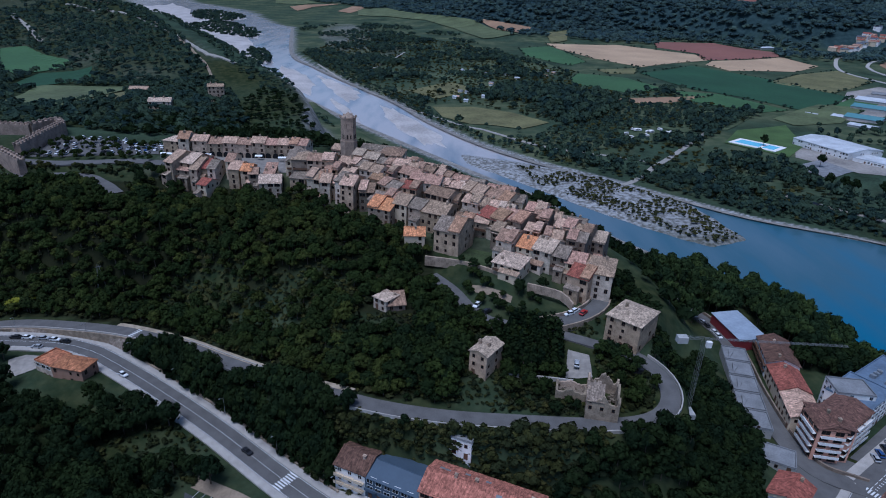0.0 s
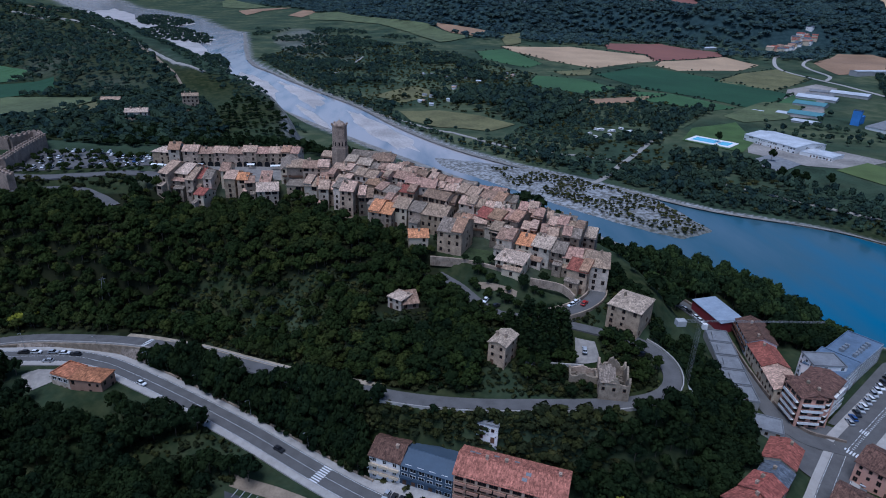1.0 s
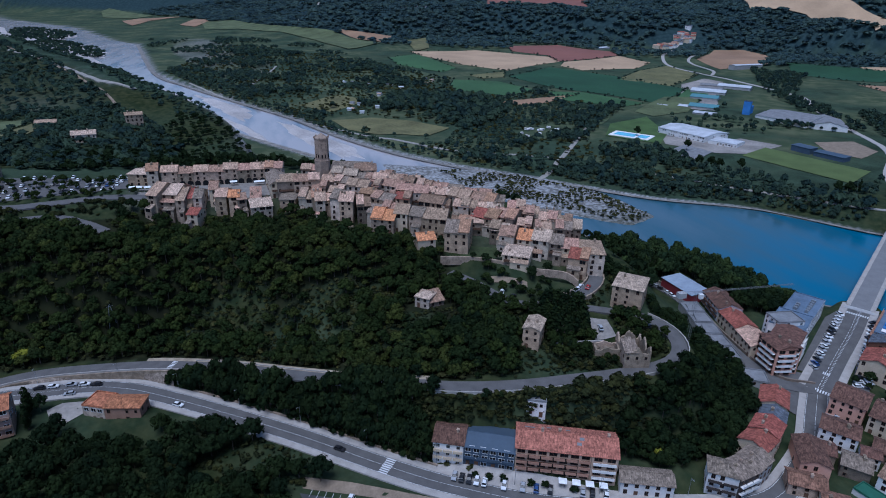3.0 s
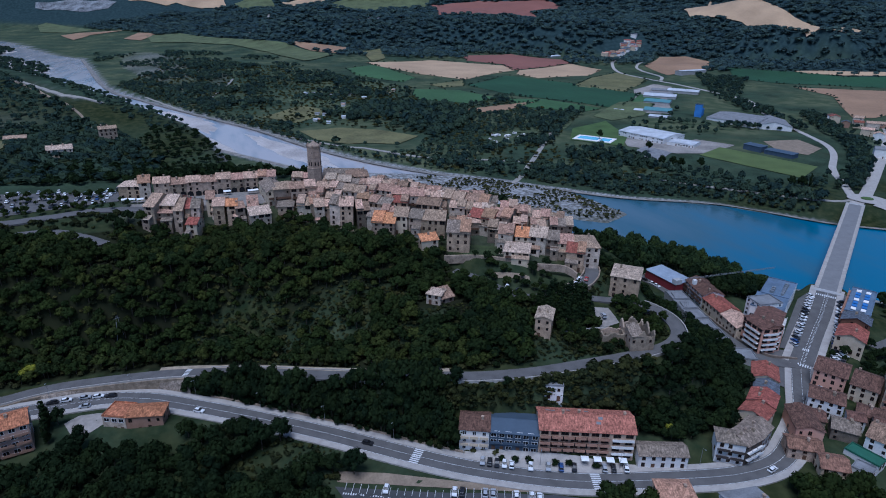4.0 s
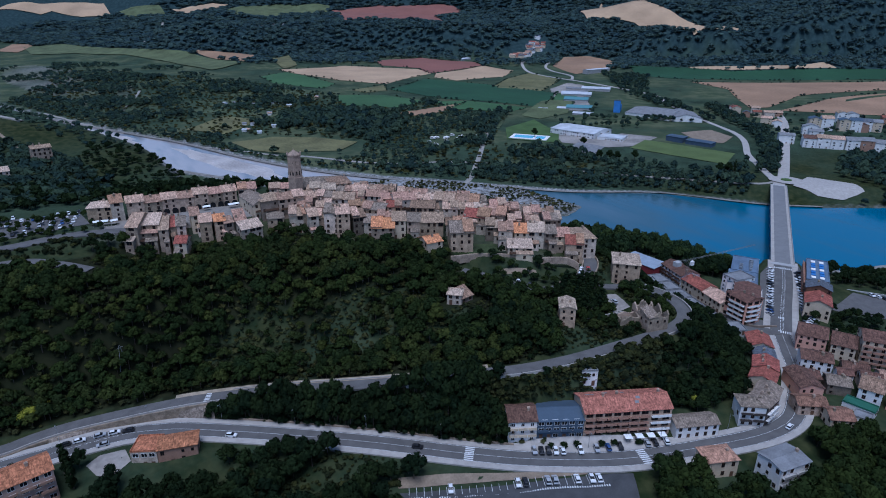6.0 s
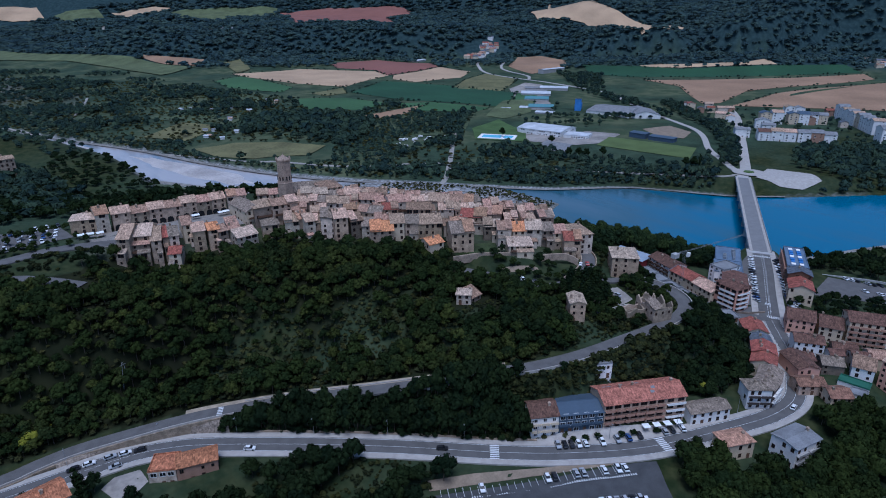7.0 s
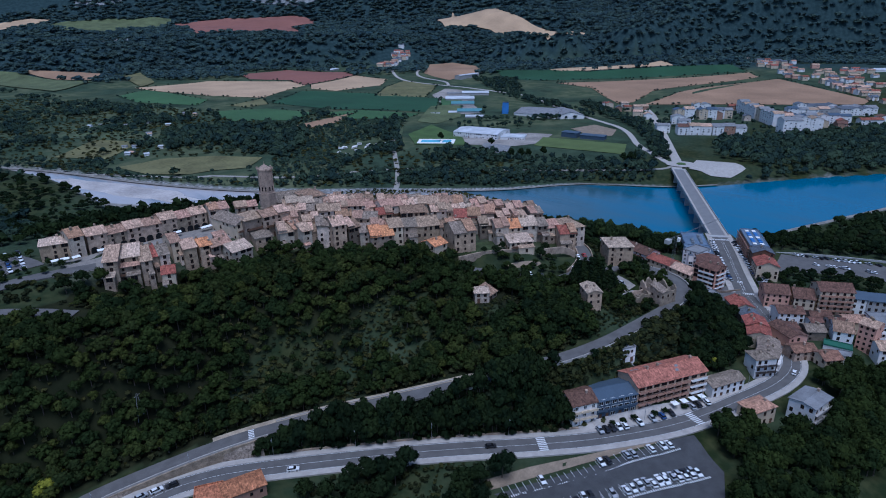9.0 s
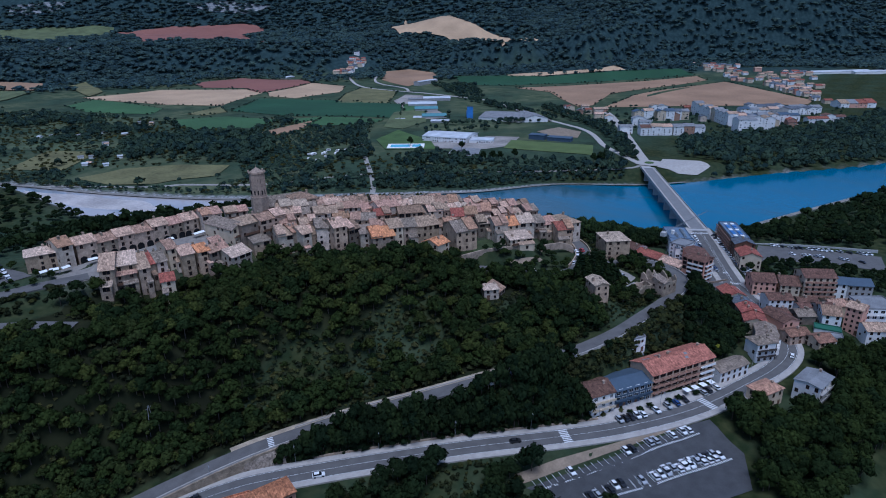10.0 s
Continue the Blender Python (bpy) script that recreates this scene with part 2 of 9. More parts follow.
SHAPES = [
    [(x, y, -4.6) for x, y in BANK_NEAR], [(x, y, -4.6) for x, y in BANK_FAR],
    # village ridge, its southern and northern shoulders
    [(-420, 470, 52), (-330, 430, 48), (-230, 378, 46), (-190, 345, 46), (-150, 335, 46.5), (-100, 328, 47), (-55, 320, 47), (-12, 292, 45), (28, 266, 42.5), (52, 232, 38.5), (62, 210, 33.5)],
    [(-300, 300, 40), (-189, 298, 40), (-160, 284, 37), (-125, 284, 35), (-95, 283, 38), (-60, 262, 40), (-30, 250, 40), (0, 236, 38), (25, 221, 36.5)],
    [(-230, 420, 44), (-150, 374, 44), (-90, 368, 44.5), (-40, 358, 44), (8, 330, 42), (48, 296, 38), (76, 250, 30), (84, 212, 25)],
    [(-150, 740, 4), (-118, 660, 3), (-88, 590, 3), (-74, 540, 5), (-56, 470, 7), (0, 390, 5), (60, 350, 0), (92, 305, -1)],
    [(40, 165, 24.5), (18, 166, 26.5), (0, 172, 27)], [(-26, 200, 29.8), (-8, 200, 30.5)], [(54, 176, 27.5), (74, 192, 28.5)],
    # foot of the slope, car park and the low river wood
    [(96, 200, 4), (92, 170, 5), (88, 140, 4), (78, 122, 1)], [(-30, 152, 5), (-8, 141, 3), (30, 126, 2.5), (55, 117, 1)],
    [(-190, 192, -3), (-120, 165, -3.5), (-84, 145, -3.5), (-40, 108, -3.5), (-14, 93, -3.2), (22, 92, -3), (60, 72, -4), (110, 62, -5)],
    [(-600, 230, -5), (-260, 165, -6), (-150, 105, -7), (-50, 45, -8), (100, 15, -8), (250, 20, -7)], [(-600, -700, 5), (600, -700, 0)],
    [(150, 112, -1), (205, 135, -1.5), (255, 112, -3), (235, 180, -2)], [(160, 75, -4), (320, 80, -4)],
    # western hill above the river
    [(-199, 454, 47), (-260, 480, 48), (-310, 520, 44), (-420, 640, 42), (-540, 840, 42)],
    [(-118, 440, 36), (-122, 480, 43), (-130, 521, 48), (-146, 565, 50), (-180, 610, 56), (-222, 650, 64), (-322, 790, 70), (-460, 1030, 74), (-640, 1120, 88), (-1000, 1650, 80), (-1800, 3000, 120)],
    [(-230, 640, 60), (-360, 720, 62), (-560, 1000, 62), (-900, 1100, 80)],
    # the far plain
    [(60, 640, -1), (200, 530, -0.5), (300, 430, 0), (368, 325, 4), (460, 265, 4), (620, 170, 0)], [(350, 600, 3), (460, 430, 3), (570, 490, 4), (650, 420, 4)],
    [(-60, 1050, 2), (270, 1000, 11), (400, 1000, 12), (580, 870, 11), (720, 700, 9)], [(280, 1450, 16), (520, 1230, 15), (730, 1150, 15), (950, 870, 14), (1270, 560, 14), (1010, 290, 5)],
    [(-350, 2100, 5), (100, 1500, 14)], [(250, 1620, 24), (560, 1620, 22), (800, 1480, 20), (1100, 1200, 24), (1640, 800, 24), (2200, 300, 24)],
    # wooded heights that close the valley
    [(330, 2050, 100), (600, 1960, 106), (880, 1680, 106), (1010, 1780, 112)], [(420, 2500, 120), (1000, 2100, 124)],
    [(1260, 1250, 92), (1330, 1080, 100)], [(1480, 1480, 165), (1640, 1250, 165)], [(1500, 1000, 120), (1900, 1100, 250), (2300, 700, 260)],
    [(-2600, 3600, 330), (-900, 4300, 330), (300, 4200, 380), (1500, 3300, 400), (2300, 2400, 460), (2800, 1500, 520), (3300, 400, 520), (3600, -600, 420)],
]


def near_line(px, py, line):
    """Distance to a line and the height of the line at its nearest place."""
    best, height = np.full(px.shape, 1e18), np.zeros(px.shape)
    for a, b in zip(line[:-1], line[1:]):
        dx, dy = b[0] - a[0], b[1] - a[1]
        s = np.clip(((px - a[0]) * dx + (py - a[1]) * dy) / (dx * dx + dy * dy), 0, 1)
        d = (px - a[0] - s * dx) ** 2 + (py - a[1] - s * dy) ** 2
        closer = d < best
        best = np.where(closer, d, best)
        if len(a) > 2:
            height = np.where(closer, a[2] + s * (b[2] - a[2]), height)
    return np.sqrt(best), height


def inside(px, py, poly):
    hit = np.zeros(px.shape, bool)
    for (x1, y1), (x2, y2) in zip(poly, poly[1:] + poly[:1]):
        cross = (y1 > py) != (y2 > py)
        hit ^= cross & (px < (x2 - x1) * (py - y1) / ((y2 - y1) or 1e-9) + x1)
    return hit


def ripple(px, py, size, seed=0.0):
    """Smooth uneven ground between about -1 and 1."""
    u, v = px / size + seed, py / size - 1.7 * seed
    return (np.sin(u * 1.3 + 1.1 * np.sin(v * 0.9 + seed)) + np.sin(v * 1.7 + 1.3 * np.sin(u * 1.1)) + 0.5 * np.sin(2.9 * u + 2.3 * v + seed)) / 2.5


RIVER = BANK_NEAR + BANK_FAR[::-1]


def land(px, py):
    """Height of the ground."""
    px, py = np.atleast_1d(np.asarray(px, float)), np.atleast_1d(np.asarray(py, float))
    top, total = np.zeros(px.shape), np.zeros(px.shape)
    road_d, bare = np.full(px.shape, 1e9), np.ones(px.shape)
    cut = np.zeros(px.shape)
    for line in SHAPES + GRADES:
        d, h = near_line(px, py, line)
        w = 1 / (d * d + 9) ** 1.6
        top, total = top + w * h, total + w
        if any(line is g for g in GRADES):
            road_d = np.minimum(road_d, d)
            reach, blend = (8.2, 4.5) if line is FRONT_ROAD else (3.9, 4.0) if line is UPPER_ROAD else (8.6, 5.0) if line is MAIN_STREET else (4.8, 5.0)
            k = np.clip((d - reach) / blend, 0, 1)
            k = 1 - k * k * (3 - 2 * k)
            bare, cut = bare * (1 - k), cut + bare * k * (h - 0.45)
    z = top / total
    far = np.hypot(px - 0, py - 200)
    z += np.clip((far - 350) / 900, 0, 1) * (np.clip((z - 25) / 60, 0, 1) * (14 * ripple(px, py, 130) + 7 * ripple(px, py, 47, 3)) + 0.5 * ripple(px, py, 60, 2))
    z += 0.25 * ripple(px, py, 6.5, 1) * np.clip((road_d - 6) / 6, 0, 1)
    z = z * bare + cut
    wet = inside(px, py, RIVER)
    bank = np.minimum(near_line(px, py, BANK_NEAR)[0], near_line(px, py, BANK_FAR)[0])
    k = np.clip(bank / 9, 0, 1)
    bed = -4.6 - 3.6 * k
    upstream = np.clip((py - 880) / 140, 0, 1) * np.clip((120 - px) / 60, 0, 1)
    bars = ripple(px * 0.8 + py * 0.4, py * 0.2 - px * 0.1, 46, 5) + 0.2 * ripple(px, py, 19, 2) - 0.35
    bed = np.maximum(bed, np.where(upstream > 0, -7.3 + 1.9 * upstream * np.clip(bars + 0.1, 0, 1) * np.clip(bank / 5, 0.35, 1), -99))
    isl = inside(px, py, ISLAND)
    rim = near_line(px, py, ISLAND + ISLAND[:1])[0]
    bed = np.where(isl, np.maximum(bed, -6.5 + 2.6 * np.clip(rim / 12, 0, 1) + 0.25 * ripple(px, py, 7, 1)), bed)
    return np.where(wet, bed, z)


def ground(x, y):
    return float(land([x], [y])[0])


# ---- helpers for meshes ----
def mesh_from(name, verts, faces, materials=(), smooth=False, slots=None):
    me = bpy.data.meshes.new(name)
    me.from_pydata([tuple(v) for v in verts], [], faces)
    for m in materials:
        me.materials.append(m)
    if slots is not None:
        me.polygons.foreach_set("material_index", slots)
    if smooth:
        me.polygons.foreach_set("use_smooth", [True] * len(me.polygons))
    me.update()
    return me


def arrays_mesh(name, verts, faces, materials=(), slots=None, smooth=False):
    """A mesh straight from numpy arrays of corners and equal-sided faces."""
    me = bpy.data.meshes.new(name)
    n, k = faces.shape
    me.vertices.add(len(verts))
    me.vertices.foreach_set("co", np.ascontiguousarray(verts, dtype=np.float32).ravel())
    me.loops.add(n * k)
    me.loops.foreach_set("vertex_index", np.ascontiguousarray(faces, dtype=np.int32).ravel())
    me.polygons.add(n)
    me.polygons.foreach_set("loop_start", np.arange(0, n * k, k, dtype=np.int32))
    if slots is not None:
        me.polygons.foreach_set("material_index", np.ascontiguousarray(slots, dtype=np.int32))
    if smooth:
        me.polygons.foreach_set("use_smooth", np.ones(n, bool))
    for m in materials:
        me.materials.append(m)
    me.update(calc_edges=True)
    return me


def part(name, data, parent, label="", m=None):
    ob = new(name, data)
    ob.parent = parent
    if m is not None:
        ob.matrix_basis = m
    return tagged(ob, label) if label else ob


class Shape:
    """Collects boxes, prisms and strips into one mesh."""

    def __init__(self):
        self.v, self.f, self.s = [], [], []

    def face(self, pts, slot=0):
        n = len(self.v)
        self.v += [tuple(p) for p in pts]
        self.f.append(tuple(range(n, n + len(pts))))
        self.s.append(slot)

    def box(self, x0, y0, z0, x1, y1, z1, slot=0):
        n = len(self.v)
        self.v += [(x, y, z) for z in (z0, z1) for x, y in ((x0, y0), (x1, y0), (x1, y1), (x0, y1))]
        for q in ((3, 2, 1, 0), (4, 5, 6, 7), (0, 1, 5, 4), (1, 2, 6, 5), (2, 3, 7, 6), (3, 0, 4, 7)):
            self.f.append(tuple(n + i for i in q))
            self.s.append(slot)

    def loft(self, a, b, slot=0, caps=True):
        """Joins two rings of equally many points."""
        n, k = len(self.v), len(a)
        self.v += [tuple(p) for p in a] + [tuple(p) for p in b]
        for i in range(k):
            j = (i + 1) % k
            self.f.append((n + i, n + j, n + k + j, n + k + i))
            self.s.append(slot)
        if caps:
            self.f += [tuple(n + i for i in reversed(range(k))), tuple(n + k + i for i in range(k))]
            self.s += [slot, slot]

    def tube(self, p, q, r0, r1=None, sides=6, slot=0):
        p, q = Vector(p), Vector(q)
        d = (q - p).normalized()
        u = d.orthogonal().normalized()
        w = d.cross(u)
        ring = lambda c, r: [c + r * (math.cos(2 * math.pi * i / sides) * u + math.sin(2 * math.pi * i / sides) * w) for i in range(sides)]
        self.loft(ring(p, r0), ring(q, r0 if r1 is None else r1), slot)

    def mesh(self, name, *materials, smooth=False):
        return mesh_from(name, self.v, self.f, materials, smooth, self.s)


# ---- the ground: one sheet, finest round the village ----
def steps(fine0, fine1, step, lo, hi, grow=1.085):
    mid = list(np.arange(fine0, fine1 + 0.1, step))
    up, s = [], step
    while (up[-1] if up else mid[-1]) < hi:
        s *= grow
        up.append((up[-1] if up else mid[-1]) + min(s, 34))
    down, s = [], step
    while (down[-1] if down else mid[0]) > lo:
        s *= grow
        down.append((down[-1] if down else mid[0]) - min(s, 42))
    return np.array(down[::-1] + mid + up)


gx, gy = steps(-260, 320, 2.5, -4200, 4600), steps(60, 520, 2.5, -1800, 4900)
GX, GY = np.meshgrid(gx, gy)
flat_x, flat_y = GX.ravel(), GY.ravel()
flat_z = land(flat_x, flat_y)
cols, rows_n = len(gx), len(gy)
quad = (np.arange(rows_n - 1)[:, None] * cols + np.arange(cols - 1)[None, :]).ravel()
faces = np.stack([quad, quad + 1, quad + cols + 1, quad + cols], 1)
ground_mesh = arrays_mesh("ground", np.stack([flat_x, flat_y, flat_z], 1), faces, smooth=True)



def sheet(px, py):
    """Height of the ground's mesh itself, between its corners."""
    px, py = np.asarray(px, float), np.asarray(py, float)
    i = np.clip(np.searchsorted(gx, px) - 1, 0, len(gx) - 2)
    j = np.clip(np.searchsorted(gy, py) - 1, 0, len(gy) - 2)
    u, v = (px - gx[i]) / (gx[i + 1] - gx[i]), (py - gy[j]) / (gy[j + 1] - gy[j])
    z = flat_z.reshape(GX.shape)
    return (z[j, i] * (1 - u) + z[j, i + 1] * u) * (1 - v) + (z[j + 1, i] * (1 - u) + z[j + 1, i + 1] * u) * v


# what grows or lies where: gravel, dry grass and bare rock
wet_area = inside(flat_x, flat_y, RIVER)
slope_y, slope_x = np.gradient(flat_z.reshape(GX.shape), gy, gx)
steep = np.hypot(slope_x, slope_y).ravel()
edge = np.minimum(near_line(flat_x, flat_y, BANK_NEAR)[0], near_line(flat_x, flat_y, BANK_FAR)[0])
gravel = np.clip(np.where(wet_area, 1.0, 1 - edge / np.where(flat_y > 480, 4.0, 1.2)), 0, 1)
rock_line = near_line(flat_x, flat_y, [(-92, 480), (-102, 525), (-118, 575), (-150, 640)])[0]
VILLAGE = [(-155, 300), (-125, 286), (-92, 286), (-62, 268), (-30, 252), (0, 236), (28, 216), (54, 203), (70, 212), (72, 244), (46, 282), (10, 314), (-30, 338), (-80, 356), (-155, 356)]
rock = np.clip(1.7 - rock_line / 16, 0, 1) * np.clip((steep - 0.2) * 4, 0.25, 1) * 0.75
rock = np.maximum(rock, 0.22 * inside(flat_x, flat_y, VILLAGE))
# dry slopes and bare earth on the western hill, stony ground beside the river
WEST_DRY = [(-190, 600), (-300, 760), (-420, 930), (-620, 1100), (-1000, 1500), (-1000, 1100), (-620, 860), (-420, 680), (-260, 560)]
rock = np.maximum(rock, inside(flat_x, flat_y, WEST_DRY) * np.clip(0.16 + 0.16 * ripple(flat_x, flat_y, 38, 6), 0.05, 0.34))
STONY = [(-336, 1964), (-255, 1960), (-162, 1720), (-120, 1400), (-70, 1330), (-69, 1225), (-108, 1096), (-180, 1250), (-292, 1633)]
rock = np.maximum(rock, inside(flat_x, flat_y, STONY) * np.clip(0.25 + 0.3 * ripple(flat_x, flat_y, 45, 2), 0, 0.5))
PLAIN_DRY = [(-60, 720), (130, 640), (70, 605), (-20, 690)]
dry = np.clip(ripple(flat_x, flat_y, 40, 4) * 0.9 + 0.45, 0, 1) * np.clip((flat_y - 420) / 100, 0, 1) * (flat_z < 30)
dry = np.maximum(dry, np.clip(ripple(flat_x, flat_y, 15, 1) * 1.2 - 0.1, 0, 1) * (flat_y < 330) * 0.4)
height_wood = np.clip((flat_z - 22) / 12, 0, 1) * np.clip((flat_x + flat_y - 1350) / 200, 0, 1)
shade_mask = ground_mesh.color_attributes.new("wooded", "FLOAT_COLOR", "POINT")
shade_mask.data.foreach_set("color", np.stack([height_wood] * 4, 1).astype(np.float32).ravel())
dry *= 1 - height_wood
# darker ground under the hillside wood, fading out in its clearings
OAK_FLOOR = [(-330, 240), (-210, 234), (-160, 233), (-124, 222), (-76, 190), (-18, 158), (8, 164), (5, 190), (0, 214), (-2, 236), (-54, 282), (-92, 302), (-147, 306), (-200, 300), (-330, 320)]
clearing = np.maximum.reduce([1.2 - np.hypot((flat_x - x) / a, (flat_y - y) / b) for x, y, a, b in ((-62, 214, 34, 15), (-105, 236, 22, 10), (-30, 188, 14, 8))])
dark_floor = inside(flat_x, flat_y, OAK_FLOOR) * np.clip(1 - clearing * 1.6, 0, 1)
dark_floor_mask = ground_mesh.color_attributes.new("dark_floor", "FLOAT_COLOR", "POINT")
dark_floor_mask.data.foreach_set("color", np.stack([dark_floor] * 4, 1).astype(np.float32).ravel())
parched = np.clip((400 - flat_y) / 60, 0, 1) * np.clip(0.75 + 0.4 * ripple(flat_x, flat_y, 17, 3), 0.3, 1) * (1 - dark_floor * 0.6)
WEST_SLOPES = [(-100, 440), (-110, 520), (-150, 600), (-226, 640), (-330, 810), (-470, 1050), (-1000, 1700), (-1400, 1300), (-640, 700), (-460, 430), (-300, 380)]
parched = np.maximum(parched, inside(flat_x, flat_y, WEST_SLOPES) * np.clip(0.7 + 0.3 * ripple(flat_x, flat_y, 30, 7), 0.4, 1))
parched_mask = ground_mesh.color_attributes.new("parched", "FLOAT_COLOR", "POINT")
parched_mask.data.foreach_set("color", np.stack([parched] * 4, 1).astype(np.float32).ravel())
mask = ground_mesh.color_attributes.new("cover", "FLOAT_COLOR", "POINT")
mask.data.foreach_set("color", np.stack([gravel, dry, rock, np.ones_like(dry)], 1).astype(np.float32).ravel())


def ground_material():
    # base colour has extra blue painted in for the haze over the valley
    m = mat("meadow_and_scrub_soil", (0.036, 0.055, 0.034), 0.98, 0.5, 0.035, 0.5, 0.3, spec=0.05)
    nt = m.node_tree
    bsdf = nt.nodes["Principled BSDF"]
    colour = bsdf.inputs["Base Color"].links[0].from_socket
    geo = next(n for n in nt.nodes if n.bl_idname == "ShaderNodeNewGeometry")
    attr = nt.nodes.new("ShaderNodeAttribute")
    attr.attribute_name = "cover"
    sep = nt.nodes.new("ShaderNodeSeparateColor")
    nt.links.new(attr.outputs["Color"], sep.inputs["Color"])
    for channel, lo, hi, scale in ((1, (0.050, 0.068, 0.036), (0.100, 0.112, 0.062), 0.05), (2, (0.17, 0.16, 0.15), (0.32, 0.30, 0.28), 0.25), (0, (0.13, 0.125, 0.115), (0.33, 0.33, 0.33), 0.35)):
        tex = nt.nodes.new("ShaderNodeTexNoise")
        tex.inputs["Scale"].default_value, tex.inputs["Detail"].default_value = scale, 6
        nt.links.new(geo.outputs["Position"], tex.inputs["Vector"])
        ramp = nt.nodes.new("ShaderNodeValToRGB")
        ramp.color_ramp.elements[0].position, ramp.color_ramp.elements[1].position = 0.4, 0.62
        ramp.color_ramp.elements[0].color, ramp.color_ramp.elements[1].color = (*lo, 1), (*hi, 1)
        nt.links.new(tex.outputs["Fac"], ramp.inputs["Fac"])
        mix = nt.nodes.new("ShaderNodeMix")
        mix.data_type = "RGBA"
        nt.links.new(sep.outputs[channel], mix.inputs["Factor"])
        nt.links.new(colour, mix.inputs["A"])
        nt.links.new(ramp.outputs["Color"], mix.inputs["B"])
        colour = mix.outputs["Result"]
    woods = nt.nodes.new("ShaderNodeAttribute")
    woods.attribute_name = "wooded"
    mix = nt.nodes.new("ShaderNodeMix")
    mix.data_type = "RGBA"
    tex = nt.nodes.new("ShaderNodeTexNoise")
    tex.inputs["Scale"].default_value, tex.inputs["Detail"].default_value = 0.09, 5
    nt.links.new(geo.outputs["Position"], tex.inputs["Vector"])
    ramp = nt.nodes.new("ShaderNodeValToRGB")
    ramp.color_ramp.elements[0].position, ramp.color_ramp.elements[1].position = 0.38, 0.66
    # bluish floor tones carry the same painted haze as the far canopy
    ramp.color_ramp.elements[0].color, ramp.color_ramp.elements[1].color = (0.020, 0.036, 0.038, 1), (0.034, 0.056, 0.058, 1)
    nt.links.new(tex.outputs["Fac"], ramp.inputs["Fac"])
    nt.links.new(woods.outputs["Fac"], mix.inputs["Factor"])
    nt.links.new(colour, mix.inputs["A"])
    nt.links.new(ramp.outputs["Color"], mix.inputs["B"])
    last = mix.outputs["Result"]
    # mixes towards the darker ground tone of the hillside wood
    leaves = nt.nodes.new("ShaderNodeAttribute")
    leaves.attribute_name = "dark_floor"
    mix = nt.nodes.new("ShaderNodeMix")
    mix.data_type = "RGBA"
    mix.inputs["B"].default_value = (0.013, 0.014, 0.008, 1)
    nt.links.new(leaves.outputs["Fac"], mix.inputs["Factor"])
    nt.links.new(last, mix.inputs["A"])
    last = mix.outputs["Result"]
    # dry grass and bare earth round the village
    grass = nt.nodes.new("ShaderNodeAttribute")
    grass.attribute_name = "parched"
    tex = nt.nodes.new("ShaderNodeTexNoise")
    tex.inputs["Scale"].default_value, tex.inputs["Detail"].default_value = 0.22, 7
    nt.links.new(geo.outputs["Position"], tex.inputs["Vector"])
    ramp = nt.nodes.new("ShaderNodeValToRGB")
    ramp.color_ramp.elements[0].position, ramp.color_ramp.elements[1].position = 0.36, 0.68
    ramp.color_ramp.elements[0].color, ramp.color_ramp.elements[1].color = (0.015, 0.023, 0.008, 1), (0.046, 0.050, 0.020, 1)
    nt.links.new(tex.outputs["Fac"], ramp.inputs["Fac"])
    mix = nt.nodes.new("ShaderNodeMix")
    mix.data_type = "RGBA"
    nt.links.new(grass.outputs["Fac"], mix.inputs["Factor"])
    nt.links.new(last, mix.inputs["A"])
    nt.links.new(ramp.outputs["Color"], mix.inputs["B"])
    nt.links.new(mix.outputs["Result"], bsdf.inputs["Base Color"])
    return m


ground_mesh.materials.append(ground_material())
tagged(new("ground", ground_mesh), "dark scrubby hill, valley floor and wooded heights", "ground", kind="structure")


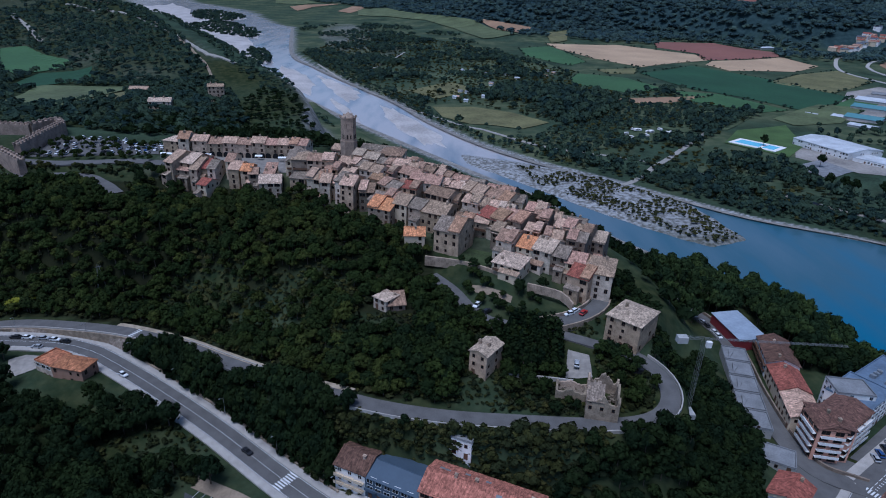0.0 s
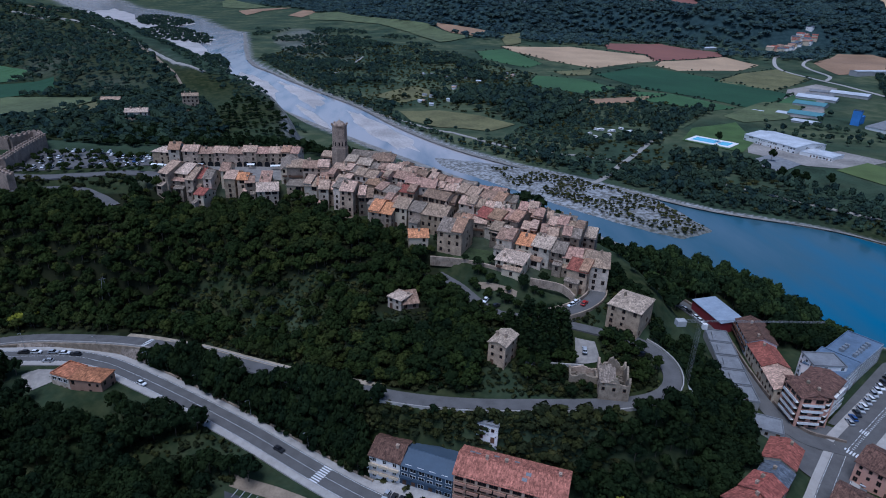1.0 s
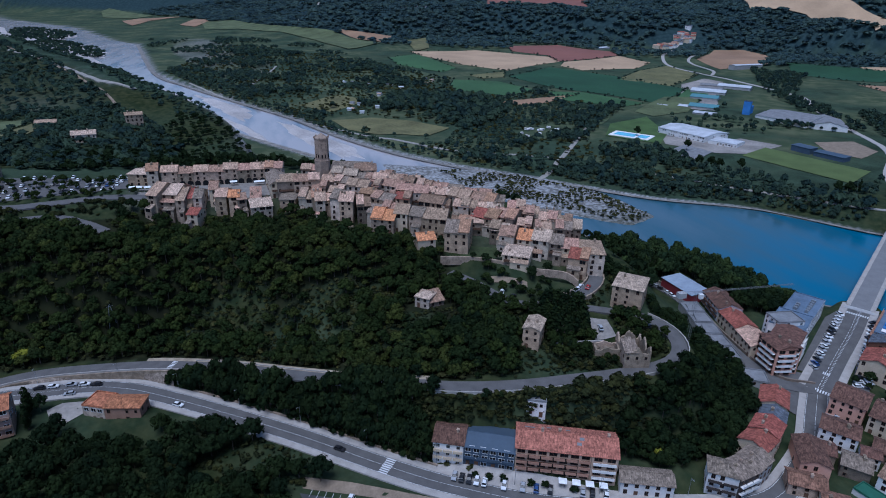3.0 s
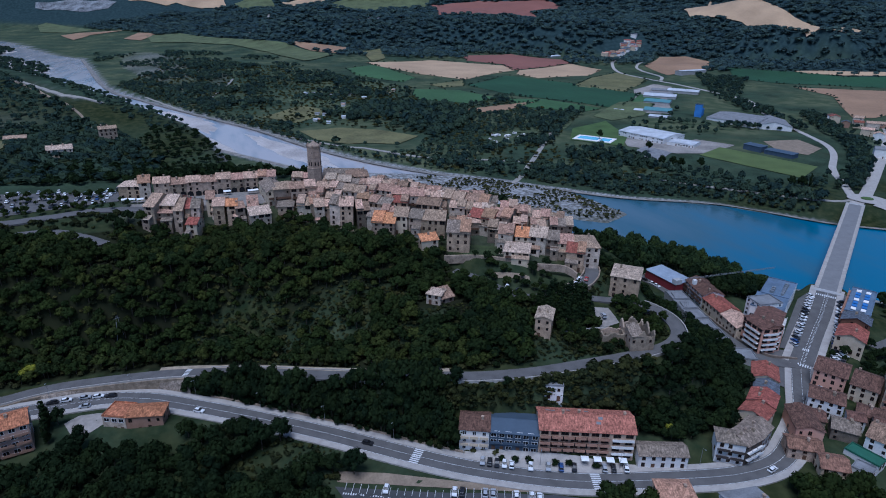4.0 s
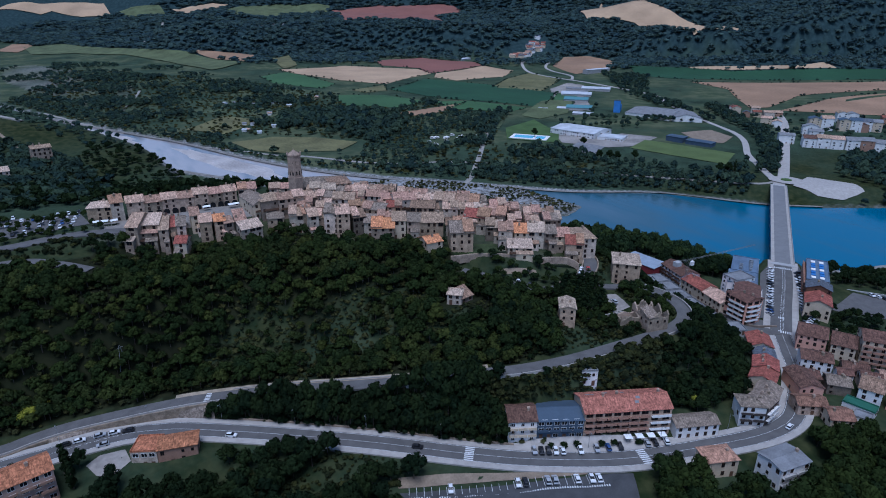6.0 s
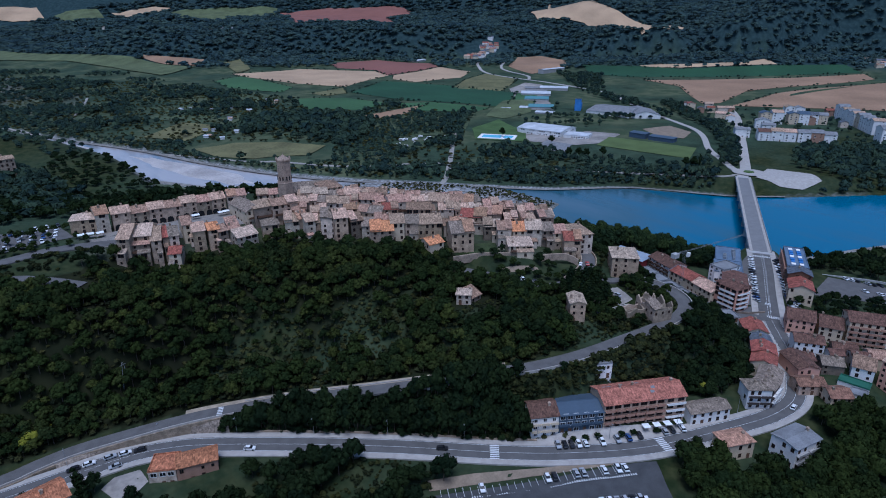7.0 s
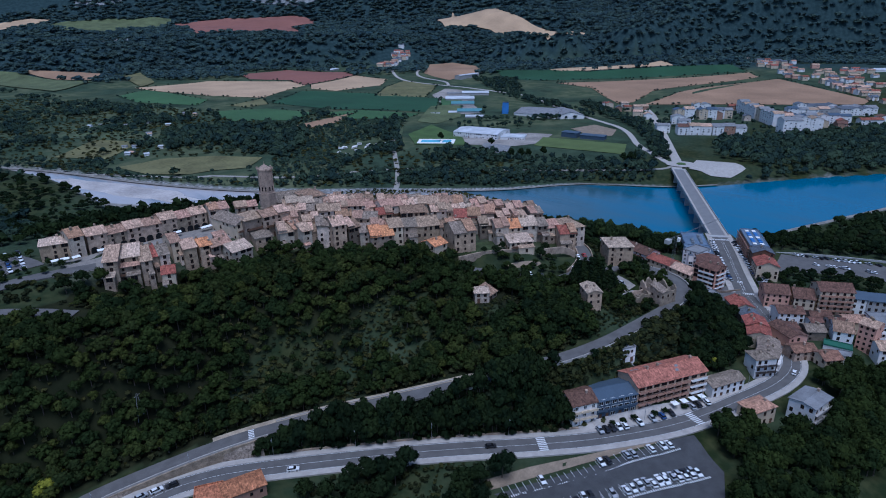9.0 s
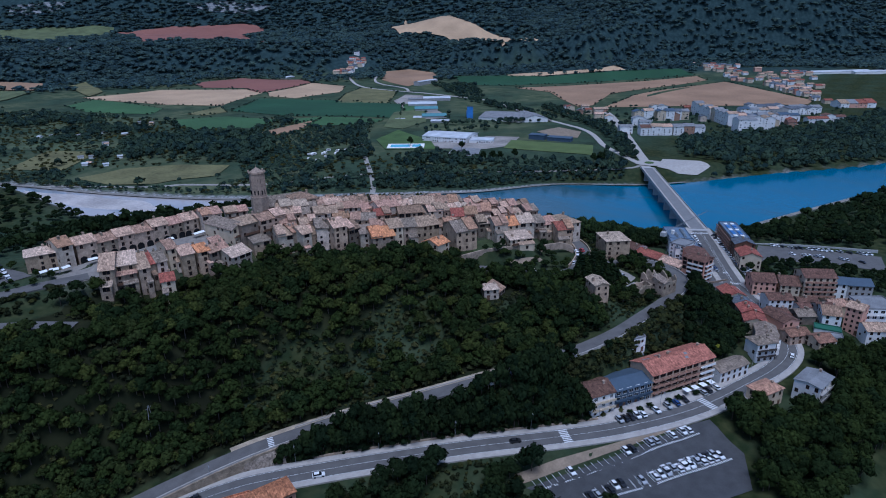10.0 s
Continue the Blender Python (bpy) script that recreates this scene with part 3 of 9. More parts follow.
# ---- water ----
def water_material():
    m = bpy.data.materials.new("river_water")
    m.use_nodes = True
    nt = m.node_tree
    bsdf = nt.nodes["Principled BSDF"]
    bsdf.inputs["Roughness"].default_value = 0.16
    bsdf.inputs["Specular IOR Level"].default_value = 0.35
    geo = nt.nodes.new("ShaderNodeNewGeometry")
    sep = nt.nodes.new("ShaderNodeSeparateXYZ")
    nt.links.new(geo.outputs["Position"], sep.inputs[0])
    # pale upstream from silty gravel shallows and painted sky reflection, deep blue below ford
    reach = nt.nodes.new("ShaderNodeMath")
    reach.operation = "SUBTRACT"
    nt.links.new(sep.outputs["Y"], reach.inputs[0])
    nt.links.new(sep.outputs["X"], reach.inputs[1])
    rng = nt.nodes.new("ShaderNodeMapRange")
    rng.inputs["From Min"].default_value, rng.inputs["From Max"].default_value = -60, 520
    nt.links.new(reach.outputs[0], rng.inputs["Value"])
    mapping = nt.nodes.new("ShaderNodeMapping")
    mapping.inputs["Rotation"].default_value = (0, 0, radians(-27))
    mapping.inputs["Scale"].default_value = (3.2, 0.7, 1.0)
    nt.links.new(geo.outputs["Position"], mapping.inputs["Vector"])
    noise_tex = nt.nodes.new("ShaderNodeTexNoise")
    noise_tex.inputs["Scale"].default_value, noise_tex.inputs["Detail"].default_value = 0.012, 6
    nt.links.new(mapping.outputs["Vector"], noise_tex.inputs["Vector"])
    add = nt.nodes.new("ShaderNodeMath")
    add.operation = "MULTIPLY_ADD"
    add.inputs[1].default_value = 0.75
    nt.links.new(noise_tex.outputs["Fac"], add.inputs[0])
    nt.links.new(rng.outputs["Result"], add.inputs[2])
    ramp = nt.nodes.new("ShaderNodeValToRGB")
    # greyer middle and paler upper tones have reflected sky put into the colour
    keys = ((0.28, (0.006, 0.112, 0.205)), (0.50, (0.040, 0.096, 0.128)), (1.0, (0.16, 0.19, 0.22)))
    ramp.color_ramp.elements.new(0.5)
    for e, (at, tone) in zip(ramp.color_ramp.elements, keys):
        e.position, e.color = at, (*tone, 1)
    halve = nt.nodes.new("ShaderNodeMath")
    halve.operation = "MULTIPLY"
    halve.inputs[1].default_value = 0.72
    nt.links.new(add.outputs[0], halve.inputs[0])
    nt.links.new(halve.outputs[0], ramp.inputs["Fac"])
    # pale gravel just under the water of the upper reach
    shoal = nt.nodes.new("ShaderNodeMapRange")
    shoal.inputs["From Min"].default_value, shoal.inputs["From Max"].default_value = 1.18, 1.42
    nt.links.new(add.outputs[0], shoal.inputs["Value"])
    over = nt.nodes.new("ShaderNodeMix")
    over.data_type = "RGBA"
    over.inputs["B"].default_value = (0.40, 0.365, 0.35, 1)
    nt.links.new(shoal.outputs["Result"], over.inputs["Factor"])
    nt.links.new(ramp.outputs["Color"], over.inputs["A"])
    nt.links.new(over.outputs["Result"], bsdf.inputs["Base Color"])
    waves = nt.nodes.new("ShaderNodeTexNoise")
    waves.inputs["Scale"].default_value, waves.inputs["Detail"].default_value = 0.9, 3
    nt.links.new(geo.outputs["Position"], waves.inputs["Vector"])
    b = nt.nodes.new("ShaderNodeBump")
    b.inputs["Strength"].default_value, b.inputs["Distance"].default_value = 0.25, 0.12
    nt.links.new(waves.outputs["Fac"], b.inputs["Height"])
    nt.links.new(b.outputs["Normal"], bsdf.inputs["Normal"])
    return m


bm = bmesh.new()
wv = [bm.verts.new((x, y, WATER)) for x, y in RIVER]
bm.faces.new(wv)
bmesh.ops.triangulate(bm, faces=bm.faces[:])
bmesh.ops.recalc_face_normals(bm, faces=bm.faces[:])
if bm.faces[:][0].normal.z < 0:
    bmesh.ops.reverse_faces(bm, faces=bm.faces[:])
river_mesh = bpy.data.meshes.new("river")
bm.to_mesh(river_mesh)
bm.free()
river_mesh.materials.append(water_material())
tagged(new("river", river_mesh), "blue river, paler upstream over gravel shallows, sky reflection in its colour", "river", kind="structure")


# ---- roads ----
def smooth_line(line, step=3.0):
    """A rounded line through the given places, with even steps."""
    p = np.array(line, float)
    p = np.vstack([2 * p[0] - p[1], p, 2 * p[-1] - p[-2]])
    out = []
    for i in range(1, len(p) - 2):
        n = max(2, int(np.hypot(*(p[i + 1] - p[i])[:2]) / step))
        for s in np.arange(n) / n:
            out.append(0.5 * (2 * p[i] + (p[i + 1] - p[i - 1]) * s + (2 * p[i - 1] - 5 * p[i] + 4 * p[i + 1] - p[i + 2]) * s * s + (3 * p[i] - p[i - 1] - 3 * p[i + 1] + p[i + 2]) * s ** 3))
    return np.array(out + [p[-2]])


def offsets(line):
    d = np.gradient(line[:, :2], axis=0)
    d /= np.hypot(d[:, 0], d[:, 1])[:, None]
    return np.stack([-d[:, 1], d[:, 0]], 1)


def band(name, line, a, b, lift, material, label, category, thick=0.8, drape=False, kind="structure"):
    """A strip along a line from offset a to b (to its left), with real thickness."""
    side = offsets(line)
    sh = Shape()
    left, right = line[:, :2] + side * b, line[:, :2] + side * a
    zl = sheet(left[:, 0], left[:, 1]) if drape else line[:, 2]
    zr = sheet(right[:, 0], right[:, 1]) if drape else line[:, 2]
    rings = [[(*r, y - thick), (*r, y + lift), (*l, x + lift), (*l, x - thick)] for l, r, x, y in zip(left, right, zl, zr)]
    for p, q in zip(rings[:-1], rings[1:]):
        sh.loft(p, q, caps=False)
    ob = new(name, sh.mesh(name, material))
    return tagged(ob, label, category, kind=kind)


front = smooth_line(FRONT_ROAD)
upper = smooth_line(UPPER_ROAD)
street = smooth_line(MAIN_STREET)
lane = smooth_line(LANE)
lane_east = smooth_line(LANE_EAST)
side_street = smooth_line(SIDE_STREET)
top_road = smooth_line(TOP_ROAD)
plaza_road = smooth_line(PLAZA_ROAD)
band("road_1", front, -4.0, 4.0, 0.0, ASPHALT, "grey asphalt two-lane road below the hill", "road")
band("pavement_1", front, 4.0, 6.6, 0.14, PAVING, "pale concrete pavement along the road", "pavement")
band("pavement_2", front, -6.6, -4.0, 0.14, PAVING, "pale concrete pavement along the road", "pavement")
band("road_2", upper, -3.1, 3.1, 0.02, ASPHALT, "narrow asphalt road climbing round the hill", "road")
verge = upper[(upper[:, 0] > -140) & (upper[:, 0] < -28)]
VERGE_EARTH = mat("pale_verge_earth", (0.33, 0.27, 0.20), 0.95, 0.35, 0.3, 2.0, 0.3)
band("verge", verge, 3.1, 5.4, 0.1, VERGE_EARTH, "tan earth verge above the climbing road", "verge")
band("road_3", street, -5.0, 5.0, 0.02, ASPHALT, "wide asphalt street leading to the bridge", "road")
band("pavement_3", street, 5.0, 8.2, 0.16, PAVING, "pale paved street edge", "pavement")
band("pavement_4", street, -8.2, -5.0, 0.16, PAVING, "pale paved street edge", "pavement")
band("road_4", lane, -2.6, 2.6, 0.05, ASPHALT, "grey village lane", "road")
band("road_5", lane_east, -3.2, 3.2, 0.08, ASPHALT, "grey village lane with parked cars", "road")
band("road_6", side_street, -3.5, 3.5, 0.03, ASPHALT, "asphalt street beneath the hill", "road")
band("road_7", top_road, -3.0, 3.0, 0.05, ASPHALT, "pale lane on the hilltop", "road")
band("road_8", plaza_road, -4.0, 4.0, 0.05, ASPHALT, "road into the village square", "road")

# shelving gravel edges of the river
SHORE = mat("shore_gravel", (0.20, 0.185, 0.165), 0.97, 0.45, 0.15, 1.2, 0.5)
for name, bank, sign in (("shore_1", BANK_NEAR, 1), ("shore_2", BANK_FAR, -1)):
    line = smooth_line([(x, y, 0) for x, y in bank if -420 < x < 440], 5.0)
    nrm = offsets(line) * sign
    sh, prev = Shape(), None
    for p, q in zip(line, nrm):
        up_river = min(1.0, max(0.0, (p[1] - 380) / 120))
        wob = 1 + 0.5 * math.sin(p[0] * 0.13 + p[1] * 0.09) + 0.4 * math.sin(p[1] * 0.31)
        pts = [p[:2] - q * (2.0 + 5 * up_river * max(wob, 0.2)), p[:2] - q * 1.0, p[:2] + q * (1.5 + 2.5 * up_river), p[:2] + q * (5 + 3 * up_river)]
        zs = [-6.35, -5.75, -5.0, max(float(sheet([pts[3][0]], [pts[3][1]])[0]), -5.2) + 0.1]
        row = [(*a, z) for a, z in zip(pts, zs)]
        if prev:
            for k in range(3):
                f = [prev[k], row[k], row[k + 1], prev[k + 1]]
                sh.face(f if sign > 0 else f[::-1])
        prev = row
    tagged(new(name, sh.mesh(name, SHORE, smooth=True)), "stony gravel edge of the river", "shore", kind="structure")


# gravel bars and wooded islets in the braided upper river
BAR_GRAVEL = mat("pale_bar_gravel", (0.40, 0.365, 0.345), 0.97, 0.3, 0.03, 0.5, 0.5)


def rounded(poly, n=6):
    """A closed smooth outline through the given places."""
    p = np.array(poly, float)
    out = []
    for i in range(len(p)):
        a, b, c, d = p[i - 1], p[i], p[(i + 1) % len(p)], p[(i + 2) % len(p)]
        for t in np.arange(n) / n:
            out.append(0.5 * (2 * b + (c - a) * t + (2 * a - 5 * b + 4 * c - d) * t * t + (3 * b - a - 3 * c + d) * t ** 3))
    return np.array(out)


def gravel_bar(name, poly, top, label):
    """A low bank of stones with an uneven edge, shelving into the water."""
    ring = rounded(poly)
    mid = ring.mean(0)
    k = np.arange(len(ring))
    wob = 1 + 0.10 * np.sin(k * 1.7 + mid[0]) + 0.08 * np.sin(k * 2.9 + mid[1])
    sh, prev = Shape(), None
    for share, z in ((1.06, WATER - 0.5), (1.0, WATER + 0.06), (0.9, WATER + 0.5 * top), (0.6, WATER + top), (0.2, WATER + 0.8 * top)):
        row = [(*(mid + (q - mid) * share * (w if share > 0.5 else 1)), z + 0.12 * math.sin(3.1 * i)) for i, (q, w) in enumerate(zip(ring, wob))]
        if prev:
            for i in range(len(row)):
                j = (i + 1) % len(row)
                sh.face([prev[i], prev[j], row[j], row[i]])
        prev = row
    sh.face(prev)
    me = sh.mesh(name, BAR_GRAVEL, smooth=True)
    b = bmesh.new()
    b.from_mesh(me)
    bmesh.ops.recalc_face_normals(b, faces=b.faces[:])
    if sum(f.normal.z * f.calc_area() for f in b.faces) < 0:
        bmesh.ops.reverse_faces(b, faces=b.faces[:])
    b.to_mesh(me)
    b.free()
    return tagged(new(name, me), label, "gravel bar", "gravel bars", "structure")


BARS = [
    [(-1171, 2623), (-1133, 2894), (-786, 2156), (-678, 1775), (-947, 2236)], [(-770, 1922), (-761, 2085), (-641, 2000), (-446, 1548), (-523, 1498)],
    [(-510, 1504), (-432, 1496), (-304, 1117), (-324, 1068), (-418, 1260)], [(-268, 1084), (-233, 1053), (-185, 941), (-172, 831), (-218, 933)],
    [(-187, 1003), (-134, 922), (-105, 858), (-112, 795), (-146, 876)], [(-140, 813), (-107, 753), (-81, 665), (-106, 714)],
    [(-67, 770), (-37, 726), (7, 618), (-8, 589), (-46, 671)],
]
for poly in BARS:
    gravel_bar("gravel_bar", poly, 0.9, "pale gravel bar in the braided river")
ISLETS = [[(-887, 2391), (-888, 2590), (-679, 2328), (-661, 2065), (-771, 2113)], [(-701, 1851), (-662, 2033), (-486, 1758), (-442, 1577), (-519, 1607)], [(-382, 1302), (-354, 1312), (-293, 1143), (-326, 1157)]]
for poly in ISLETS:
    gravel_bar("river_islet", poly, 1.6, "gravel islet with dark willow scrub")


# ---- houses ----
def window_mesh(name, w, h, frame, glass=GLASS, bars=True):
    """A framed opening with its panes set back in it; it faces -y."""
    t = 0.1
    ring = lambda g, y: [(-w / 2 - g, y, -g), (w / 2 + g, y, -g), (w / 2 + g, y, h + g), (-w / 2 - g, y, h + g)]
    v = ring(t, 0.06) + ring(t, -0.07) + ring(0, -0.07) + ring(0, -0.01)
    f = [(k + i, k + (i + 1) % 4, k + 4 + (i + 1) % 4, k + 4 + i) for k in (0, 4, 8) for i in range(4)]
    slots = [0] * 12
    if bars:
        n = len(v)
        v += [(-0.05, -0.01, 0), (0.05, -0.01, 0), (0.05, -0.01, h), (-0.05, -0.01, h)]
        f += [(12, n, n + 3, 15), (n, n + 1, n + 2, n + 3), (n + 1, 13, 14, n + 2)]
        slots += [1, 0, 1]
    else:
        f.append((12, 13, 14, 15))
        slots.append(1)
    return mesh_from(name, v, f, (frame, glass), slots=slots)


WINDOW_WOOD = window_mesh("window_wood", 1.1, 1.6, FRAME_WOOD)
WINDOW_SMALL = window_mesh("window_small", 0.85, 1.1, FRAME_WOOD, bars=False)
WINDOW_WHITE = window_mesh("window_white", 1.15, 1.35, FRAME_WHITE)
WINDOW_WIDE = window_mesh("window_wide", 1.9, 1.5, FRAME_WHITE)
# flat dark pane; the shade of a deep loggia is only its colour
LOGGIA = window_mesh("loggia", 2.5, 2.0, FRAME_WOOD)
DOOR = window_mesh("door", 1.1, 2.1, FRAME_WOOD, FRAME_WOOD)
SHOP = window_mesh("shop_window", 2.4, 2.2, STEEL)
SKYLIGHT = window_mesh("skylight", 0.8, 1.0, FRAME_WHITE, FRAME_WHITE, bars=False)
chim = Shape()
chim.box(-0.45, -0.4, -1.6, 0.45, 0.4, 1.2)
chim.box(-0.55, -0.5, 1.2, 0.55, 0.5, 1.35)
chim.box(-0.3, -0.3, 1.35, 0.3, 0.3, 1.6)
CHIMNEY = chim.mesh("chimney", STONE)
FOOTPRINTS = []
BALCONIES = {}


def balcony_mesh(w, panel):
    """A slab with a solid parapet on three sides."""
    if (w, panel.name) not in BALCONIES:
        sh = Shape()
        d, t, h = 1.3, 0.12, 0.95
        prof = [(0, -0.15), (-d, -0.15), (-d, h), (-d + t, h), (-d + t, 0), (0, 0)]
        sh.loft([(-w / 2, y, z) for y, z in prof], [(w / 2, y, z) for y, z in prof])
        BALCONIES[w, panel.name] = sh.mesh("balcony", panel)
    return BALCONIES[w, panel.name]


ROOF_WARM = roof_mat("warm_clay_roof", (0.34, 0.195, 0.12), 0.35, 0.2)
ROOF_PALE = roof_mat("pale_clay_roof", (0.40, 0.30, 0.22), 0.3, 0.2)


def house(xl, yl, xr, yr, eave, depth=9.0, wall=STONE, roof=ROOF, kind="gable", pitch=0.4, storeys=None, window=WINDOW_WOOD, drop=0.88,
          label="old stone house with a clay-tiled roof", category="house", group="village houses", gap=2.9, name="house", base=None, over=0.45, chimneys=None, door=True, seed=None, balcony=None):
    """A house whose front runs from (xl, yl) to (xr, yr), its eave at a height; it reaches back by depth."""
    width = math.hypot(xr - xl, yr - yl)
    turn = math.atan2(yr - yl, xr - xl)
    rnd = random.Random(seed if seed is not None else int(xl * 31 + yl * 17))
    if group == "village houses" and wall is STONE:
        wall = rnd.choice((STONE, STONE, STONE_WARM, STONE_WARM, STONE_DARK, RENDER_OLD, RENDER_OLD, RENDER_CREAM))
        if balcony is None and width > 6 and rnd.random() < 0.35:
            balcony = (1, 1, FRAME_WOOD)
        if roof in (ROOF, ROOF_TAN):
            roof = rnd.choice((roof, roof, roof, ROOF, ROOF_TAN, ROOF_STONE, ROOF_WARM, ROOF_PALE))
    c, s = math.cos(turn), math.sin(turn)
    corners = [(xl + c * u - s * v, yl + s * u + c * v) for u, v in ((0, 0), (width, 0), (width, depth), (0, depth))]
    FOOTPRINTS.append(corners)
    levels = land([p[0] for p in corners], [p[1] for p in corners])
    low = float(min(levels)) - 1.2
    front = float((levels[0] + levels[1]) / 2) if base is None else base
    root = new(name)
    root.matrix_world = Matrix.Translation(((xl + xr) / 2, (yl + yr) / 2, front)) @ Matrix.Rotation(turn, 4, "Z")
    tagged(root, label, category, group)
    top, foot, w = eave - front, low - front, width / 2
    sh = Shape()
    rise = pitch * depth / 2
    if kind == "gable":
        prof = [(0, foot), (depth, foot), (depth, top), (depth / 2, top + rise), (0, top)]
        sh.loft([(-w, y, z) for y, z in prof], [(w, y, z) for y, z in prof])
    elif kind == "cross":
        rise = pitch * w
        prof = [(-w, foot), (w, foot), (w, top), (0, top + rise), (-w, top)]
        sh.loft([(x, depth, z) for x, z in prof], [(x, 0, z) for x, z in prof])
    elif kind == "shed":
        prof = [(0, foot), (depth, foot), (depth, top + pitch * depth), (0, top)]
        sh.loft([(-w, y, z) for y, z in prof], [(w, y, z) for y, z in prof])
    else:
        sh.box(-w, 0, foot, w, depth, top)
    part("wall", sh.mesh("wall", wall), root)
    rf = Shape()
    th, o = 0.22, over
    if kind == "gable":
        for y0, y1, z0, z1 in ((-o, depth / 2, top - pitch * o, top + rise), (depth + o, depth / 2, top - pitch * o, top + rise)):
            rf.loft([(-w - o, y0, z0), (-w - o, y0, z0 + th), (-w - o, y1, z1 + th), (-w - o, y1, z1)], [(w + o, y0, z0), (w + o, y0, z0 + th), (w + o, y1, z1 + th), (w + o, y1, z1)])
        rf.tube((-w - o, depth / 2, top + rise + th), (w + o, depth / 2, top + rise + th), 0.16, sides=5)
    elif kind == "cross":
        for x0, x1 in ((-w - o, 0), (w + o, 0)):
            z0, z1 = top - pitch * o, top + rise
            rf.loft([(x0, -o, z0), (x0, -o, z0 + th), (x1, -o, z1 + th), (x1, -o, z1)], [(x0, depth + o, z0), (x0, depth + o, z0 + th), (x1, depth + o, z1 + th), (x1, depth + o, z1)])
    elif kind == "shed":
        z0, z1 = top - pitch * o, top + pitch * (depth + o)
        rf.loft([(-w - o, -o, z0), (-w - o, -o, z0 + th), (-w - o, depth + o, z1 + th), (-w - o, depth + o, z1)], [(w + o, -o, z0), (w + o, -o, z0 + th), (w + o, depth + o, z1 + th), (w + o, depth + o, z1)])
    elif kind == "hip":
        m = min(w, depth / 2)
        r = pitch * m
        e = [(-w - o, -o, top), (w + o, -o, top), (w + o, depth + o, top), (-w - o, depth + o, top)]
        a, b = ((-w + m, depth / 2, top + r), (w - m, depth / 2, top + r)) if w >= depth / 2 else ((0, m, top + r), (0, depth - m, top + r))
        up = lambda p: (p[0], p[1], p[2] + th)
        rf.face([up(e[0]), up(e[1]), up(b), up(a)] if w >= depth / 2 else [up(e[1]), up(e[2]), up(b), up(a)])
        rf.face([up(e[2]), up(e[3]), up(a), up(b)] if w >= depth / 2 else [up(e[3]), up(e[0]), up(a), up(b)])
        rf.face([up(e[1]), up(e[2]), up(b)] if w >= depth / 2 else [up(e[0]), up(e[1]), up(a)])
        rf.face([up(e[3]), up(e[0]), up(a)] if w >= depth / 2 else [up(e[2]), up(e[3]), up(b)])
        for p, q in zip(e, e[1:] + e[:1]):
            rf.face([p, q, up(q), up(p)])
        rf.face(e[::-1])
    else:
        rf.box(-w - 0.15, -0.15, top, w + 0.15, depth + 0.15, top + 0.12)
        for x0, y0, x1, y1 in ((-w, 0, w, 0.25), (-w, depth - 0.25, w, depth), (-w, 0.25, -w + 0.25, depth - 0.25), (w - 0.25, 0.25, w, depth - 0.25)):
            rf.box(x0, y0, top + 0.12, x1, y1, top + 0.6)
    part("roof", rf.mesh("roof", roof), root)
    if group == "village houses" and kind == "gable" and width > 6.5 and rnd.random() < 0.6:
        # half of the roof stands higher than the rest
        side, up = rnd.choice((-1, 1)), rnd.uniform(0.5, 1.3)
        x0, x1 = sorted((side * (w + 0.1), side * rnd.uniform(-0.1, 0.35) * w))
        blk, lid = Shape(), Shape()
        prof = [(-0.1, top - 0.6), (depth + 0.1, top - 0.6), (depth + 0.1, top + up), (depth / 2, top + rise + up), (-0.1, top + up)]
        blk.loft([(x0, y, z) for y, z in prof], [(x1, y, z) for y, z in prof])
        for y0, y1 in ((-o - 0.1, depth / 2), (depth + o + 0.1, depth / 2)):
            z0, z1 = top + up - pitch * o, top + rise + up
            lid.loft([(x0 - 0.3, y0, z0), (x0 - 0.3, y0, z0 + th), (x0 - 0.3, y1, z1 + th), (x0 - 0.3, y1, z1)], [(x1 + 0.3, y0, z0), (x1 + 0.3, y0, z0 + th), (x1 + 0.3, y1, z1 + th), (x1 + 0.3, y1, z1)])
        part("raised_wall", blk.mesh("raised_wall", wall), root)
        part("raised_roof", lid.mesh("raised_roof", rnd.choice((roof, ROOF, ROOF_TAN, ROOF_WARM))), root)
    if group == "village houses" and rnd.random() < 0.45:
        # a lean-to against the front
        aw, ad, ah = width * rnd.uniform(0.35, 0.7), rnd.uniform(1.8, 3.2), max(2.2, top * rnd.uniform(0.35, 0.62))
        ax = rnd.choice((-1, 1)) * (w - aw / 2)
        blk, lid = Shape(), Shape()
        blk.box(ax - aw / 2, -ad, foot, ax + aw / 2, 0.05, ah)
        y0, z0, z1 = -ad - 0.3, ah - 0.1, ah + 0.3 * ad
        lid.loft([(ax - aw / 2 - 0.2, y0, z0), (ax - aw / 2 - 0.2, y0, z0 + 0.2), (ax - aw / 2 - 0.2, 0, z1 + 0.2), (ax - aw / 2 - 0.2, 0, z1)], [(ax + aw / 2 + 0.2, y0, z0), (ax + aw / 2 + 0.2, y0, z0 + 0.2), (ax + aw / 2 + 0.2, 0, z1 + 0.2), (ax + aw / 2 + 0.2, 0, z1)])
        part("lean_to", blk.mesh("lean_to", rnd.choice((wall, STONE, RENDER_OLD))), root)
        part("lean_to_roof", lid.mesh("lean_to_roof", rnd.choice((ROOF, ROOF_TAN, ROOF_STONE))), root)
        part("window", rnd.choice((LOGGIA, WINDOW_SMALL, WINDOW_WOOD)), root, m=pose(ax, -ad, max(0.4, ah - 2.4)))
    n_ch = rnd.choice((0, 1, 1, 2)) if chimneys is None else chimneys
